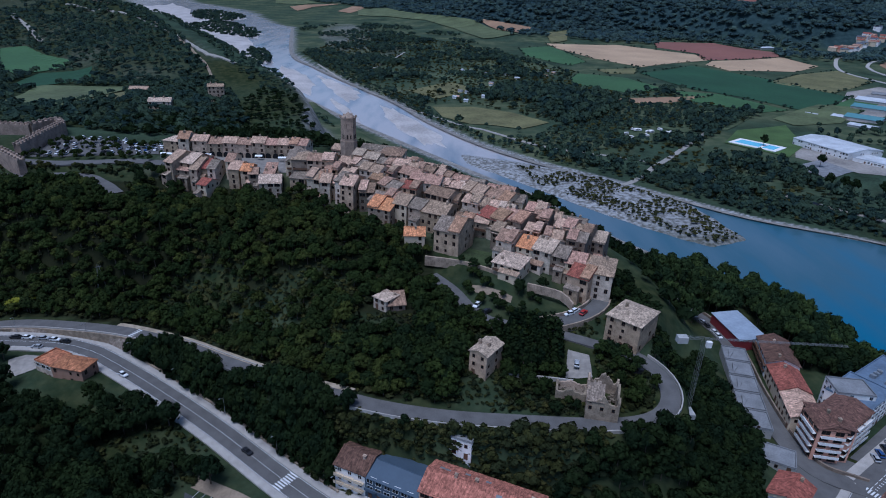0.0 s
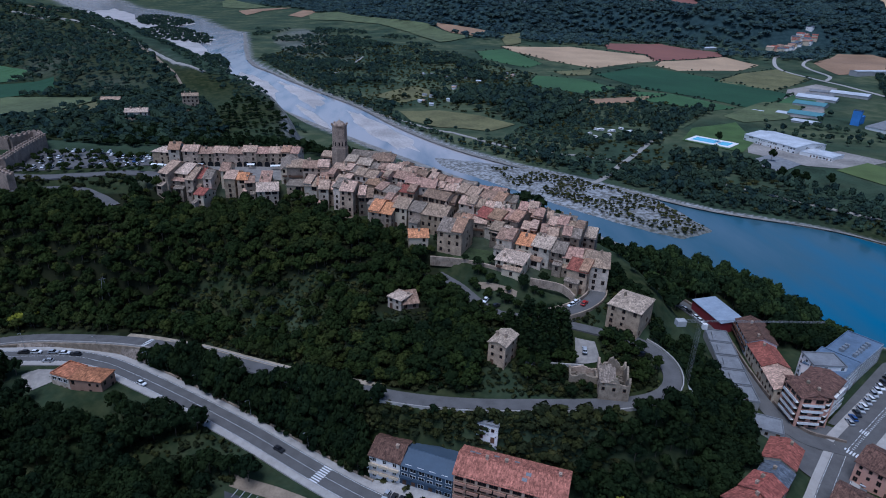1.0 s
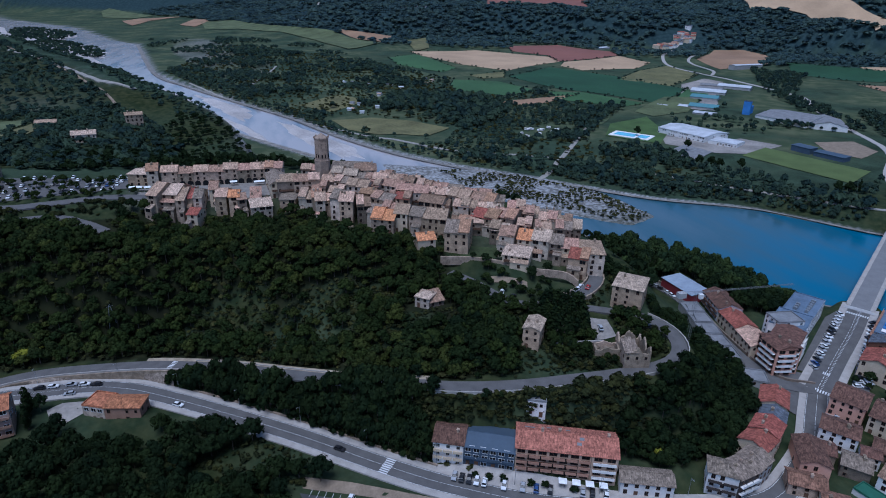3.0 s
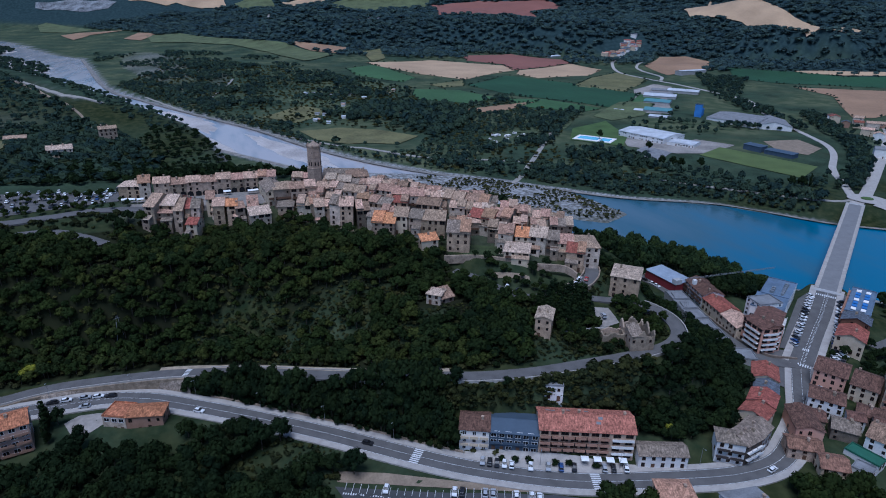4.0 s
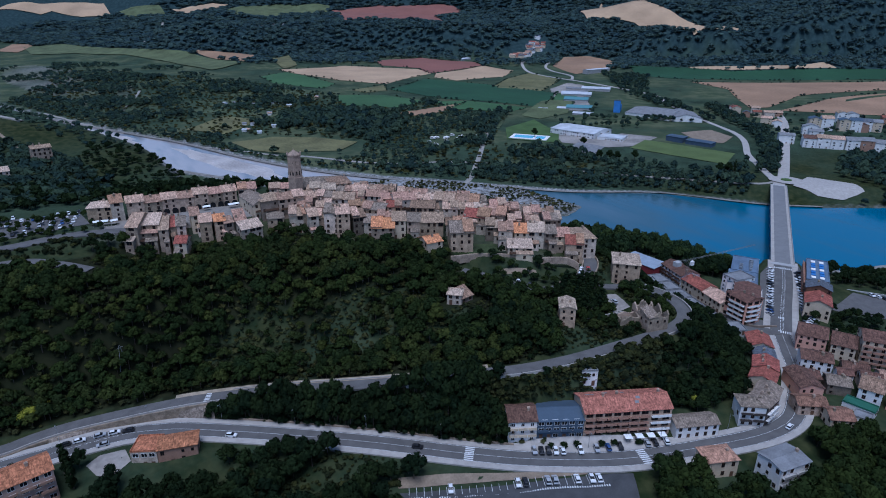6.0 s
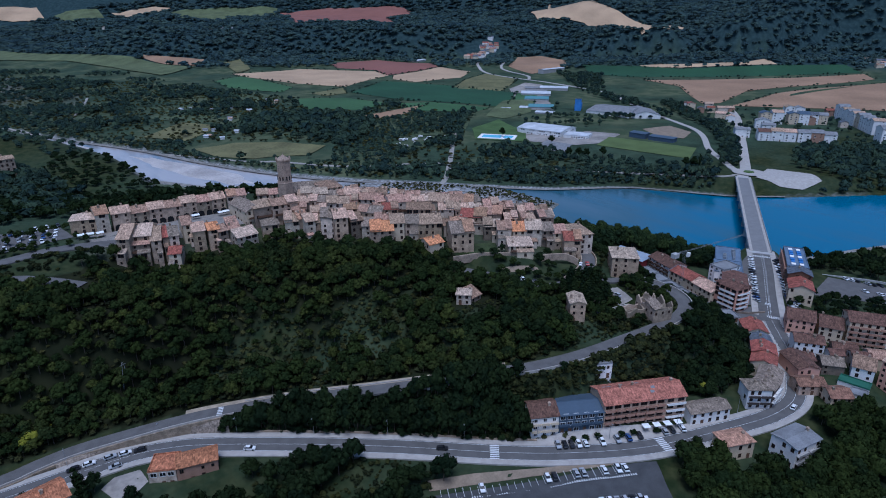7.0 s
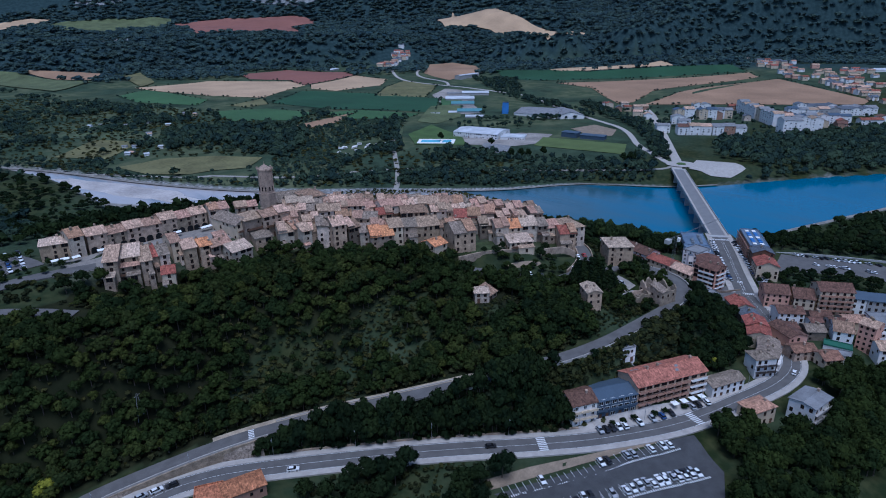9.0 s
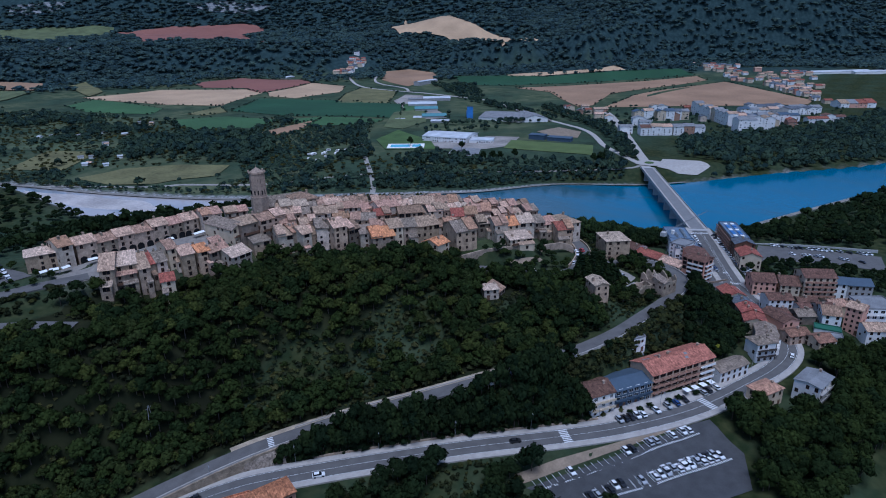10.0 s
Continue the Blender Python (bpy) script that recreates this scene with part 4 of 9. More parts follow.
    for _ in range(n_ch if kind != "flat" else 0):
        y = depth * rnd.uniform(0.35, 0.65)
        zc = {"gable": top + rise * (1 - abs(y - depth / 2) / (depth / 2)), "shed": top + pitch * y}.get(kind, top + rise * 0.6)
        part("chimney", CHIMNEY, root, m=pose(rnd.uniform(-w * 0.8, w * 0.8), y, zc, rz=rnd.choice((0, 90))))
    if balcony:
        floors, bays, panel = balcony
        for fl in range(1, floors + 1):
            for i in range(bays):
                bw = width / bays * 0.86
                part("balcony", balcony_mesh(round(bw, 1), panel), root, m=pose((i + 0.5) * width / bays - w, 0, fl * top / (floors + 1) + 0.1))
    # windows: front and both ends
    if window is None:
        return root
    n_st = storeys or max(1, round(top / 2.9))
    step = top / n_st
    sides = [(width, lambda u: pose(u - w, 0, 0)), (depth, lambda u: pose(w, u, 0, rz=90)), (depth, lambda u: pose(-w, depth - u, 0, rz=-90))]
    for k, (run, place) in enumerate(sides):
        n = max(1, int(run / gap))
        for fl in range(n_st):
            for i in range(n):
                if rnd.random() > (drop if k == 0 else drop * (0.35 if group in ("village houses", "valley buildings") else 0.55)):
                    continue
                u = (i + 0.5) * run / n + rnd.uniform(-0.25, 0.25) * (drop < 0.95)
                z = fl * step + step * 0.32
                is_door = fl == 0 and door and k == 0 and rnd.random() < 0.3
                what = DOOR if is_door else (LOGGIA if group == "village houses" and k == 0 and fl == n_st - 1 and rnd.random() < 0.22 else WINDOW_SMALL if drop < 0.9 and rnd.random() < 0.35 else window)
                part("door" if is_door else "window", what, root, m=place(u) @ Matrix.Translation((0, 0, 0.05 if is_door else z)))
    return root


# ---- the hilltop village ----
CHURCH_WALL = STONE
house(-156.3, 341.8, -145.1, 339.0, 53.7, 11, roof=ROOF_TAN, kind='hip')
house(-145.1, 335.1, -139.4, 335.4, 56.7, 13, roof=ROOF)
house(-140.9, 304.9, -136.1, 302.4, 52.5, 20, roof=ROOF_TAN)
house(-142.5, 302.7, -138.9, 300.5, 46.6, 8, roof=ROOF, kind='shed')
house(-134.6, 306.9, -126.6, 303.9, 51.9, 17, roof=ROOF_TAN)
house(-136.0, 304.7, -127.8, 302.2, 48.6, 7, roof=ROOF, kind='shed')
house(-127.3, 301.0, -123.0, 300.1, 50.0, 20, roof=ROOF_TAN)
house(-121.7, 303.7, -118.8, 303.6, 49.8, 17, roof=ROOF_RED)
house(-118.8, 302.9, -114.7, 302.3, 50.0, 14, roof=ROOF_TAN)
house(-121.7, 294.8, -116.7, 292.9, 44.2, 10, roof=ROOF_RED, wall=RENDER_CREAM)
house(-111.1, 308.4, -106.9, 308.2, 52.5, 13)
house(-108.2, 302.6, -102.6, 301.8, 50.2, 13)
house(-101.3, 300.8, -96.1, 300.5, 50.1, 11, roof=ROOF_ORANGE)
house(-96.8, 298.9, -92.3, 299.6, 49.0, 10, wall=STONE_DARK)
house(-90.5, 302.6, -85.2, 302.5, 47.2, 10, roof=ROOF, wall=STONE_DARK, kind='shed')
house(-90.1, 292.5, -79.5, 294.1, 46.4, 13, roof=ROOF_TAN)
house(-79.9, 308.3, -69.5, 309.5, 53.5, 22, roof=ROOF_STONE, kind='cross', pitch=0.55)
house(-76.3, 305.6, -61.8, 305.9, 55.4, 13, roof=ROOF_TAN, kind='hip')
house(-67.7, 303.0, -54.3, 302.2, 56.1, 11, roof=ROOF)
house(-82.4, 330.4, -73.2, 329.0, 56.8, 11)
house(-62, 346, -51, 342.5, 50.5, 10)
house(-32.9, 321.6, -20.5, 319.8, 55.1, 15, roof=ROOF_TAN, kind='hip')
house(-46.4, 317.1, -33.2, 312.1, 55.0, 11)
house(-66.1, 291.6, -59.4, 289.3, 50.2, 13, roof=ROOF_TAN)
house(-59.3, 289.2, -54.4, 289.0, 51.1, 13)
house(-58.1, 283.5, -53.2, 283.1, 51.0, 13, roof=ROOF_TAN)
house(-75.8, 297.6, -67.7, 296.0, 48.2, 11, wall=STONE, roof=ROOF_STONE, kind='shed', pitch=0.15)
house(-50.7, 282.3, -43.6, 278.3, 52.2, 14, roof=ROOF)
house(-47.0, 273.5, -40.6, 271.7, 53.5, 14, roof=ROOF_TAN)
house(-38.0, 273.7, -31.4, 273.1, 50.1, 13, wall=STONE_DARK)
house(-33.6, 270.6, -28.7, 267.8, 47.7, 13, roof=ROOF_TAN)
house(-32.8, 262.5, -22.6, 257.5, 47.0, 15, roof=ROOF_ORANGE)
house(-21.4, 262.1, -15.2, 259.3, 49.2, 14, roof=ROOF_TAN)
house(-14.4, 259.8, -8.8, 256.2, 48.6, 13)
house(-8.8, 256.3, 2.2, 251.0, 48.0, 15, roof=ROOF_TAN)
house(-14.9, 236.3, -6.4, 236.5, 44.2, 10, roof=ROOF_ORANGE, wall=RENDER_CREAM)
house(-29.8, 281.9, -20.9, 273.4, 51.5, 11)
house(-18.2, 275.6, -11.2, 272.2, 52.5, 10, roof=ROOF_RED)
house(-21.8, 298.8, -11.9, 291.0, 53.0, 11, roof=ROOF_TAN)
house(-11.8, 279.4, -0.6, 276.4, 54.0, 13)
house(-6.8, 270.5, 3.6, 263.5, 51.9, 11)
house(10.5, 275.9, 19.2, 269.4, 52.0, 13, roof=ROOF_TAN)
house(20.5, 270.2, 30.7, 262.3, 51.2, 13, roof=ROOF)
house(-2.6, 235.1, 7.5, 230.4, 48.0, 17, roof=ROOF_TAN)
house(16.9, 255.0, 26.7, 245.6, 47.8, 13, roof=ROOF_RED)
house(25.7, 250.7, 34.5, 242.4, 48.9, 13, roof=ROOF)
house(51.0, 254.7, 63.5, 249.4, 44.3, 13, roof=ROOF_TAN)
house(22.9, 230.7, 28.8, 227.0, 46.2, 13)
house(31.3, 228.9, 37.1, 225.3, 44.3, 14, roof=ROOF_ORANGE)
house(37.3, 225.4, 44.0, 220.8, 44.9, 15, roof=ROOF_TAN)
house(44.2, 221.0, 49.6, 217.9, 44.1, 13)
house(49.4, 217.7, 56.1, 214.7, 42.6, 13, wall=RENDER_CREAM)
house(55.0, 208.7, 64.9, 205.0, 43.0, 17, roof=ROOF_TAN, kind='hip')
house(48.8, 209.1, 55.7, 204.2, 41.6, 13, roof=ROOF_RED)
house(20.7, 219.3, 31.0, 213.0, 41.2, 10, roof=ROOF_TAN, kind='shed', pitch=0.12)
house(62.3, 243.1, 70.4, 239.1, 42.0, 13)
house(21.8, 240.9, 28.7, 236.3, 45.2, 11, roof=ROOF_TAN)
house(-40.6, 296.5, -30.4, 291.2, 54.2, 11, roof=ROOF)
# arcaded houses along the square
edges = [-138, -129.5, -121, -113.5, -105, -97.5, -90, -82.5]
for i, (a, b) in enumerate(zip(edges[:-1], edges[1:])):
    house(a, 336.3 - i * 0.15, b - 0.1, 336.1 - i * 0.15, 54.6 + (0.9, -0.2, 0.4, 0.0, 1.1, 0.3, 0.6)[i], 11, roof=(ROOF_TAN, ROOF)[i % 2], label="arcaded stone house on the village square", group="arcaded houses")



TOWER_STONE = mat("tower_stone", (0.31, 0.23, 0.175), 0.95, 0.4, 0.5, 2.5, 0.6)


def church_tower(x, y, foot, top):
    """A six-sided belfry with arched openings, a cornice with pinnacles and a low stone spire."""
    root = tagged(new("church_tower"), "tall six-sided stone church tower with arched belfry openings", "tower")
    root.matrix_world = Matrix.Translation((x, y, foot)) @ Matrix.Rotation(radians(-18), 4, "Z")
    h = top - foot
    sh = Shape()
    w0, w1 = 4.6, 4.1
    ring = lambda w, z: [(w * math.cos(math.pi * (k / 3 + 1 / 6)), w * math.sin(math.pi * (k / 3 + 1 / 6)), z) for k in range(6)]
    sh.loft(ring(w0, -3), ring(w0, h * 0.46))
    sh.loft(ring(w0 + 0.15, h * 0.46), ring(w0 + 0.15, h * 0.46 + 0.35))
    sh.loft(ring(w1 + 0.1, h * 0.46 + 0.35), ring(w1, h * 0.68))
    sh.loft(ring(w1 + 0.15, h * 0.68), ring(w1 + 0.15, h * 0.68 + 0.3))
    sh.loft(ring(w1, h * 0.68 + 0.3), ring(w1, h - 3.4))
    part("shaft", sh.mesh("shaft", TOWER_STONE), root)
    c = Shape()
    c.loft(ring(w1 + 0.05, h - 3.4), ring(w1 + 0.3, h - 3.1))
    c.loft(ring(w1 + 0.3, h - 3.1), ring(w1 + 0.3, h - 2.5))
    part("cornice", c.mesh("cornice", TOWER_STONE), root)
    for px, py, pz in ring(w1 + 0.05, h - 2.4):
        t = Shape()
        t.loft([(px + dx, py + dy, pz) for dx, dy in ((-0.5, -0.5), (0.5, -0.5), (0.5, 0.5), (-0.5, 0.5))], [(px + dx, py + dy, pz + 0.9) for dx, dy in ((-0.4, -0.4), (0.4, -0.4), (0.4, 0.4), (-0.4, 0.4))])
        part("pinnacle", t.mesh("pinnacle", TOWER_STONE), root)
    r = Shape()
    r.loft(ring(w1 - 0.3, h - 2.4), ring(0.25, h))
    spire = part("roof", r.mesh("roof", TOWER_STONE), root)
    f = Shape()
    f.tube((0, 0, h - 0.1), (0, 0, h + 0.5), 0.2, 0.12)
    f.tube((0, 0, h + 0.5), (0, 0, h + 1.6), 0.05, 0.04)
    part("finial", f.mesh("finial", TOWER_STONE), spire)
    # near-black solid in place of each opening; its shade is put into the colour
    a = Shape()
    prof = [(-0.55, 0), (0.55, 0), (0.55, 1.7), (0.39, 2.1), (0, 2.3), (-0.39, 2.1), (-0.55, 1.7)]
    a.loft([(px, 0.1, z) for px, z in prof], [(px, -0.16, z) for px, z in prof])
    arch = a.mesh("belfry_opening", GLASS)
    for k in range(6):
        for z, sizes, xs in ((h * 0.52, 1.0, (-0.85, 0.85)), (h * 0.72, 1.35, (0,))):
            for dx in xs:
                part("belfry_opening", arch, root, m=pose(0, 0, 0, rz=60 * k) @ Matrix.Translation((dx, -w1 * 0.866 - 0.02, z)) @ Matrix.Diagonal((sizes, 1, sizes, 1)))
    FOOTPRINTS.append([(x - 5, y - 5), (x + 5, y - 5), (x + 5, y + 5), (x - 5, y + 5)])


church_tower(-50, 331, 46.5, 75.5)
house(-45.5, 333, -24, 326, 52.5, 18, STONE_DARK, ROOF_STONE, window=WINDOW_SMALL, drop=0.4, chimneys=0, label="church nave with a dark weathered roof", category="church", group="church")
# arches of the arcade: near-black solids, the shade inside is their colour
arc = Shape()
prof = [(-1.5, 0), (1.5, 0), (1.5, 1.9), (1.1, 2.7), (0, 3.1), (-1.1, 2.7), (-1.5, 1.9)]
arc.loft([(px, 0.1, z) for px, z in prof], [(px, -0.12, z) for px, z in prof])
ARCH = arc.mesh("arch", GLASS)
for ob in [o for o in scene.objects if o.get("group") == "arcaded houses"]:
    for dx in (-2.1, 2.1):
        part("arch", ARCH, ob, m=pose(dx, -0.02, 0.1))


def awning(x, y, z, w, d, turn):
    """A stretched canvas roof on four poles."""
    root = tagged(new("awning"), "white canvas awning over terrace tables", "awning", "terrace awnings")
    root.matrix_world = pose(x, y, z, rz=turn)
    c = Shape()
    prof = [(-d / 2, 2.3), (0, 2.9), (d / 2, 2.3), (d / 2, 2.38), (0, 2.98), (-d / 2, 2.38)]
    c.loft([(-w / 2, py, pz) for py, pz in prof], [(w / 2, py, pz) for py, pz in prof])
    part("canvas", c.mesh("canvas", AWNING), root)
    leg = Shape()
    leg.tube((0, 0, 0), (0, 0, 2.4), 0.05)
    leg_mesh = leg.mesh("pole", STEEL)
    for px in (-w / 2 + 0.1, w / 2 - 0.1):
        for py in (-d / 2 + 0.1, d / 2 - 0.1):
            part("pole", leg_mesh, root, m=pose(px, py, 0))


for x, y, w, turn in ((-86, 330, 6, 8), (-100, 331.5, 4, 3), (-77, 327.5, 3.5, -12), (-128, 331.5, 4, 3), (-134, 331.8, 4, -4), (-145, 331.5, 3.5, 12), (-149, 332.5, 3.5, -15), (-153, 333, 3, 5)):
    awning(x, y, ground(x, y), w, 2.6, turn)


# more roofs crowded between the named houses
fill_rng = random.Random(23)
CROWD = [(-72, 300), (-60, 284), (-42, 272), (-20, 262), (2, 246), (28, 226), (52, 208), (66, 214), (66, 240), (42, 272), (8, 302), (-28, 324), (-72, 338)]
along = radians(-27)
ca, sa = math.cos(along), math.sin(along)
for j in range(9):
    for i in range(16):
        u, v = -62 + i * 8.6 + fill_rng.uniform(-1, 1), -46 + j * 11 + fill_rng.uniform(-1, 1)
        x, y = -2 + ca * u - sa * v, 274 + sa * u + ca * v
        if not inside(np.array([x]), np.array([y]), CROWD)[0]:
            continue
        mid = (x + ca * 3.6 - sa * 4.5, y + sa * 3.6 + ca * 4.5)
        close = min(max(abs(ca * (mid[0] - sum(p[0] for p in f) / 4) + sa * (mid[1] - sum(p[1] for p in f) / 4)) - 4.0, abs(-sa * (mid[0] - sum(p[0] for p in f) / 4) + ca * (mid[1] - sum(p[1] for p in f) / 4)) - 5.5) for f in FOOTPRINTS)
        if close < 0.6 or inside(np.array([mid[0]]), np.array([mid[1]]), [(0, 222), (24, 214), (30, 238), (8, 248)])[0]:
            continue
        a = along + fill_rng.uniform(-0.12, 0.12)
        w = fill_rng.uniform(6.5, 9)
        house(x, y, x + w * math.cos(a), y + w * math.sin(a), ground(x, y) + fill_rng.uniform(6.0, 8.6), fill_rng.uniform(8.5, 11), fill_rng.choice((STONE, STONE, STONE_DARK, RENDER_OLD)), fill_rng.choice((ROOF, ROOF_TAN, ROOF_TAN)), drop=0.5)

# ---- houses below the hill ----
T = dict(group="town houses")
RENDER_PINK_DULL = mat("dusty_pink_render", (0.40, 0.28, 0.22), 0.9, 0.2, 0.3, 2.0, 0.1)
DARK_WOOD = mat("blackened_timber", (0.06, 0.048, 0.042), 0.8, 0.25, 0.8, 4.0, 0.1)
ROOF_RUST = roof_mat("rust_clay_roof", (0.33, 0.135, 0.065), 0.3, 0.1)
BLOCK_TAN = mat("tan_render", (0.46, 0.34, 0.25), 0.9, 0.2, 0.3, 2.0, 0.1)
RAIL = mat("brown_railing", (0.36, 0.20, 0.14), 0.7, 0.2, 1.0, 5.0, 0.05)
ROOF_ORANGE_DULL = roof_mat("faded_orange_roof", (0.36, 0.20, 0.13), 0.3, 0.1)
ROOF_RUSTY = roof_mat("dull_red_brown_roof", (0.20, 0.105, 0.07), 0.35, 0.1)
ROOF_SHEET = mat("blue_grey_sheet_roof", (0.12, 0.16, 0.22), 0.6, 0.3, 0.15, 1.0, 0.1)
ROOF_PALE_SHEET = mat("pale_blue_grey_sheet", (0.27, 0.31, 0.37), 0.6, 0.2, 0.2, 1.0, 0.05)
ROOF_GREEN = mat("green_sheet_roof", (0.03, 0.11, 0.07), 0.7, 0.2, 0.3, 2.0, 0.1)
front_house = house(-31.2, 142.6, -21.6, 138.0, 8.3, 12, RENDER_WHITE, ROOF_BROWN, window=WINDOW_WHITE, drop=1.0, storeys=3, balcony=(2, 3, RENDER_CREAM), label="white rendered house with brown roof and balconies", **T)
hotel_blue = house(-21.5, 138.0, -5.7, 130.3, 8.0, 12, RENDER_BLUE, ROOF_BLUE, pitch=0.3, window=WINDOW_WIDE, drop=0.9, storeys=3, balcony=(1, 4, RENDER_BLUE), chimneys=0, label="blue rendered hotel with blue metal roof", **T)
house(-5.5, 130.2, 17.5, 120.4, 10.8, 13, BLOCK_TAN, ROOF_FADED, window=LOGGIA, gap=3.4, drop=1.0, storeys=4, chimneys=2, balcony=(3, 6, RAIL), label="long tan apartment block with brown balconies and faded red roof", **T)
house(17.6, 120.3, 25.6, 116.9, 10.8, 13, BLOCK_TAN, ROOF_FADED, window=LOGGIA, gap=3.6, drop=1.0, storeys=4, chimneys=1, balcony=(3, 1, RENDER_WHITE), label="end of the apartment block with white balconies", **T)
block = next(o for o in scene.objects if "long tan apartment" in str(o.get("label", "")))
for x, y in ((-9, 9.2), (-7.2, 9.0), (-1.5, 10.2), (5, 9.6), (8.5, 3.2), (9.4, 5.0)):
    sh = Shape()
    zr = 10.8 - block.location.z + 0.4 * (6.5 - abs(y - 6.5)) + 0.24
    k = 0.4 if y < 6.5 else -0.4
    sh.face([(x - 0.8, y - 0.5, zr - 0.5 * k + 0.05), (x + 0.8, y - 0.5, zr - 0.5 * k + 0.05), (x + 0.8, y + 0.5, zr + 0.5 * k + 0.05), (x - 0.8, y + 0.5, zr + 0.5 * k + 0.05)])
    sh.loft([(x - 0.8, y - 0.5, zr - 0.5 * k - 0.1), (x + 0.8, y - 0.5, zr - 0.5 * k - 0.1), (x + 0.8, y + 0.5, zr + 0.5 * k - 0.1), (x - 0.8, y + 0.5, zr + 0.5 * k - 0.1)], [(x - 0.8, y - 0.5, zr - 0.5 * k + 0.045), (x + 0.8, y - 0.5, zr - 0.5 * k + 0.045), (x + 0.8, y + 0.5, zr + 0.5 * k + 0.045), (x - 0.8, y + 0.5, zr + 0.5 * k + 0.045)], caps=False)
    part("roof_hatch", sh.mesh("roof_hatch", ROOF_GREY), block)
for i in range(4):
    part("skylight", SKYLIGHT, front_house, m=pose(-3.4 + 2.3 * i, 1.6, 9.7, -68))
    part("dormer_window", WINDOW_WIDE, hotel_blue, m=pose(-6 + 4 * i, 0.4, 6.9))
house(25.5, 113.6, 41.5, 107.2, 4.2, 7.5, RENDER_WHITE, ROOF_STONE, window=WINDOW_WOOD, drop=0.95, storeys=2, chimneys=0, label="low white house with a grey-brown roof", **T)
house(53.8, 107.6, 61.6, 102.0, 7.6, 8, RENDER_WHITE, ROOF_STONE, "hip", storeys=3, balcony=(2, 2, DARK_WOOD), label="white corner house with dark timber balconies", **T)
house(62.0, 101.8, 71.0, 103.6, 7.4, 9, DARK_WOOD, ROOF_STONE, storeys=3, balcony=(2, 3, RENDER_WHITE), label="dark timber-fronted terraced house with white balconies", **T)
house(71.2, 103.8, 79.6, 107.4, 7.2, 9, RENDER_GREY, ROOF_STONE, storeys=3, label="grey terraced house on the bend", **T)
house(19.8, 94.8, 30.6, 90.8, 4.0, 8, RENDER_CREAM, ROOF_ORANGE_DULL, "hip", storeys=2, label="cream house with a faded orange tiled roof", **T)
house(36.4, 79.0, 49.6, 77.2, 5.6, 10, RENDER_WHITE, ROOF_GREY, storeys=3, chimneys=1, pitch=0.18, balcony=(2, 2, RENDER_GREY), drop=0.8, label="tall white house with a grey sheet roof and balconies", **T)
house(79.5, 110.6, 88.2, 114.7, 7.6, 10, RENDER_CREAM, ROOF_RED, label="terraced house with bright red roof", **T)
house(88.4, 115.0, 96.5, 120.5, 8.2, 10, RENDER_CREAM, ROOF_RED, label="terraced house with bright red roof", **T)
house(97.0, 121.2, 103.5, 127.0, 7.6, 9, STONE_DARK, ROOF_SLATE, label="old house with a dark roof", **T)
house(104.0, 127.6, 112.5, 136.2, 8.6, 10, RENDER_CREAM, ROOF_RED, label="corner house with weathered red roof", **T)
house(104, 152, 113.5, 147, 5.5, 9, RENDER_GREY, ROOF_GREY, "flat", label="low grey building with flat roof", **T)
house(-196.5, 190.6, -176.6, 195.0, 8.6, 11, RENDER_PINK_DULL, ROOF_RUST, storeys=5, drop=1.0, window=WINDOW_WIDE, gap=3.0, pitch=0.45, balcony=(3, 4, BRICK), door=False, base=-6, label="tall pinkish apartment house with a red roof above the wood", **T)
low_house = house(-154.4, 198.6, -146.2, 194.8, 3.6, 9, RENDER_OLD, ROOF_RUST, "flat", storeys=2, window=WINDOW_WIDE, label="low house with a glazed roof terrace edged in orange", base=-3, **T)
house(-146.0, 194.6, -133.0, 191.6, 3.8, 8, BRICK, ROOF_RUST, "hip", pitch=0.35, base=-3, label="low brick house with an orange hipped roof", **T)
# apartment block, offices and hotel by the street
house(125.4, 167.3, 124.5, 157.0, 13.6, 12, RENDER_PINK, ROOF_BROWN, storeys=5, drop=1.0, window=LOGGIA, gap=3.2, balcony=(4, 1, RENDER_WHITE), pitch=0.25, door=False, label="pink apartment block with white balconies", **T)
house(124.6, 156.9, 133.0, 155.4, 13.6, 14, RENDER_PINK, ROOF_BROWN, "hip", storeys=5, drop=1.0, window=LOGGIA, gap=3.2, balcony=(4, 1, RENDER_WHITE), door=False, label="corner of the pink apartment block", **T)
house(133.2, 155.8, 148.5, 166.3, 13.6, 12, RENDER_PINK, ROOF_BROWN, storeys=5, drop=1.0, window=LOGGIA, gap=3.2, balcony=(4, 3, RENDER_WHITE), pitch=0.25, door=False, label="street wing of the pink apartment block", **T)
house(142.8, 185, 141.5, 175.2, 14.5, 13, RENDER_WHITE, ROOF_GREY, "flat", storeys=5, drop=1.0, window=WINDOW_WHITE, label="pale grey office block with flat roof", **T)
office = house(149, 167.8, 165, 178.8, 12.6, 15, RENDER_WHITE, ROOF_SHEET, "flat", storeys=5, drop=1.0, window=WINDOW_WIDE, label="pale office block with a blue-grey flat roof", **T)
annex = house(165.4, 179.0, 186, 192.5, 12.0, 14, RENDER_GREY, ROOF_SHEET, "flat", storeys=5, drop=1.0, window=WINDOW_WIDE, label="grey office block with air units on its roof", **T)
hotel = house(209, 178, 180, 160, 13.4, 11, RENDER_OLD, ROOF_SHEET, "flat", storeys=5, drop=1.0, window=WINDOW_WOOD, gap=2.4, balcony=(4, 8, RAIL), label="long hotel with a blue-grey flat roof", **T)
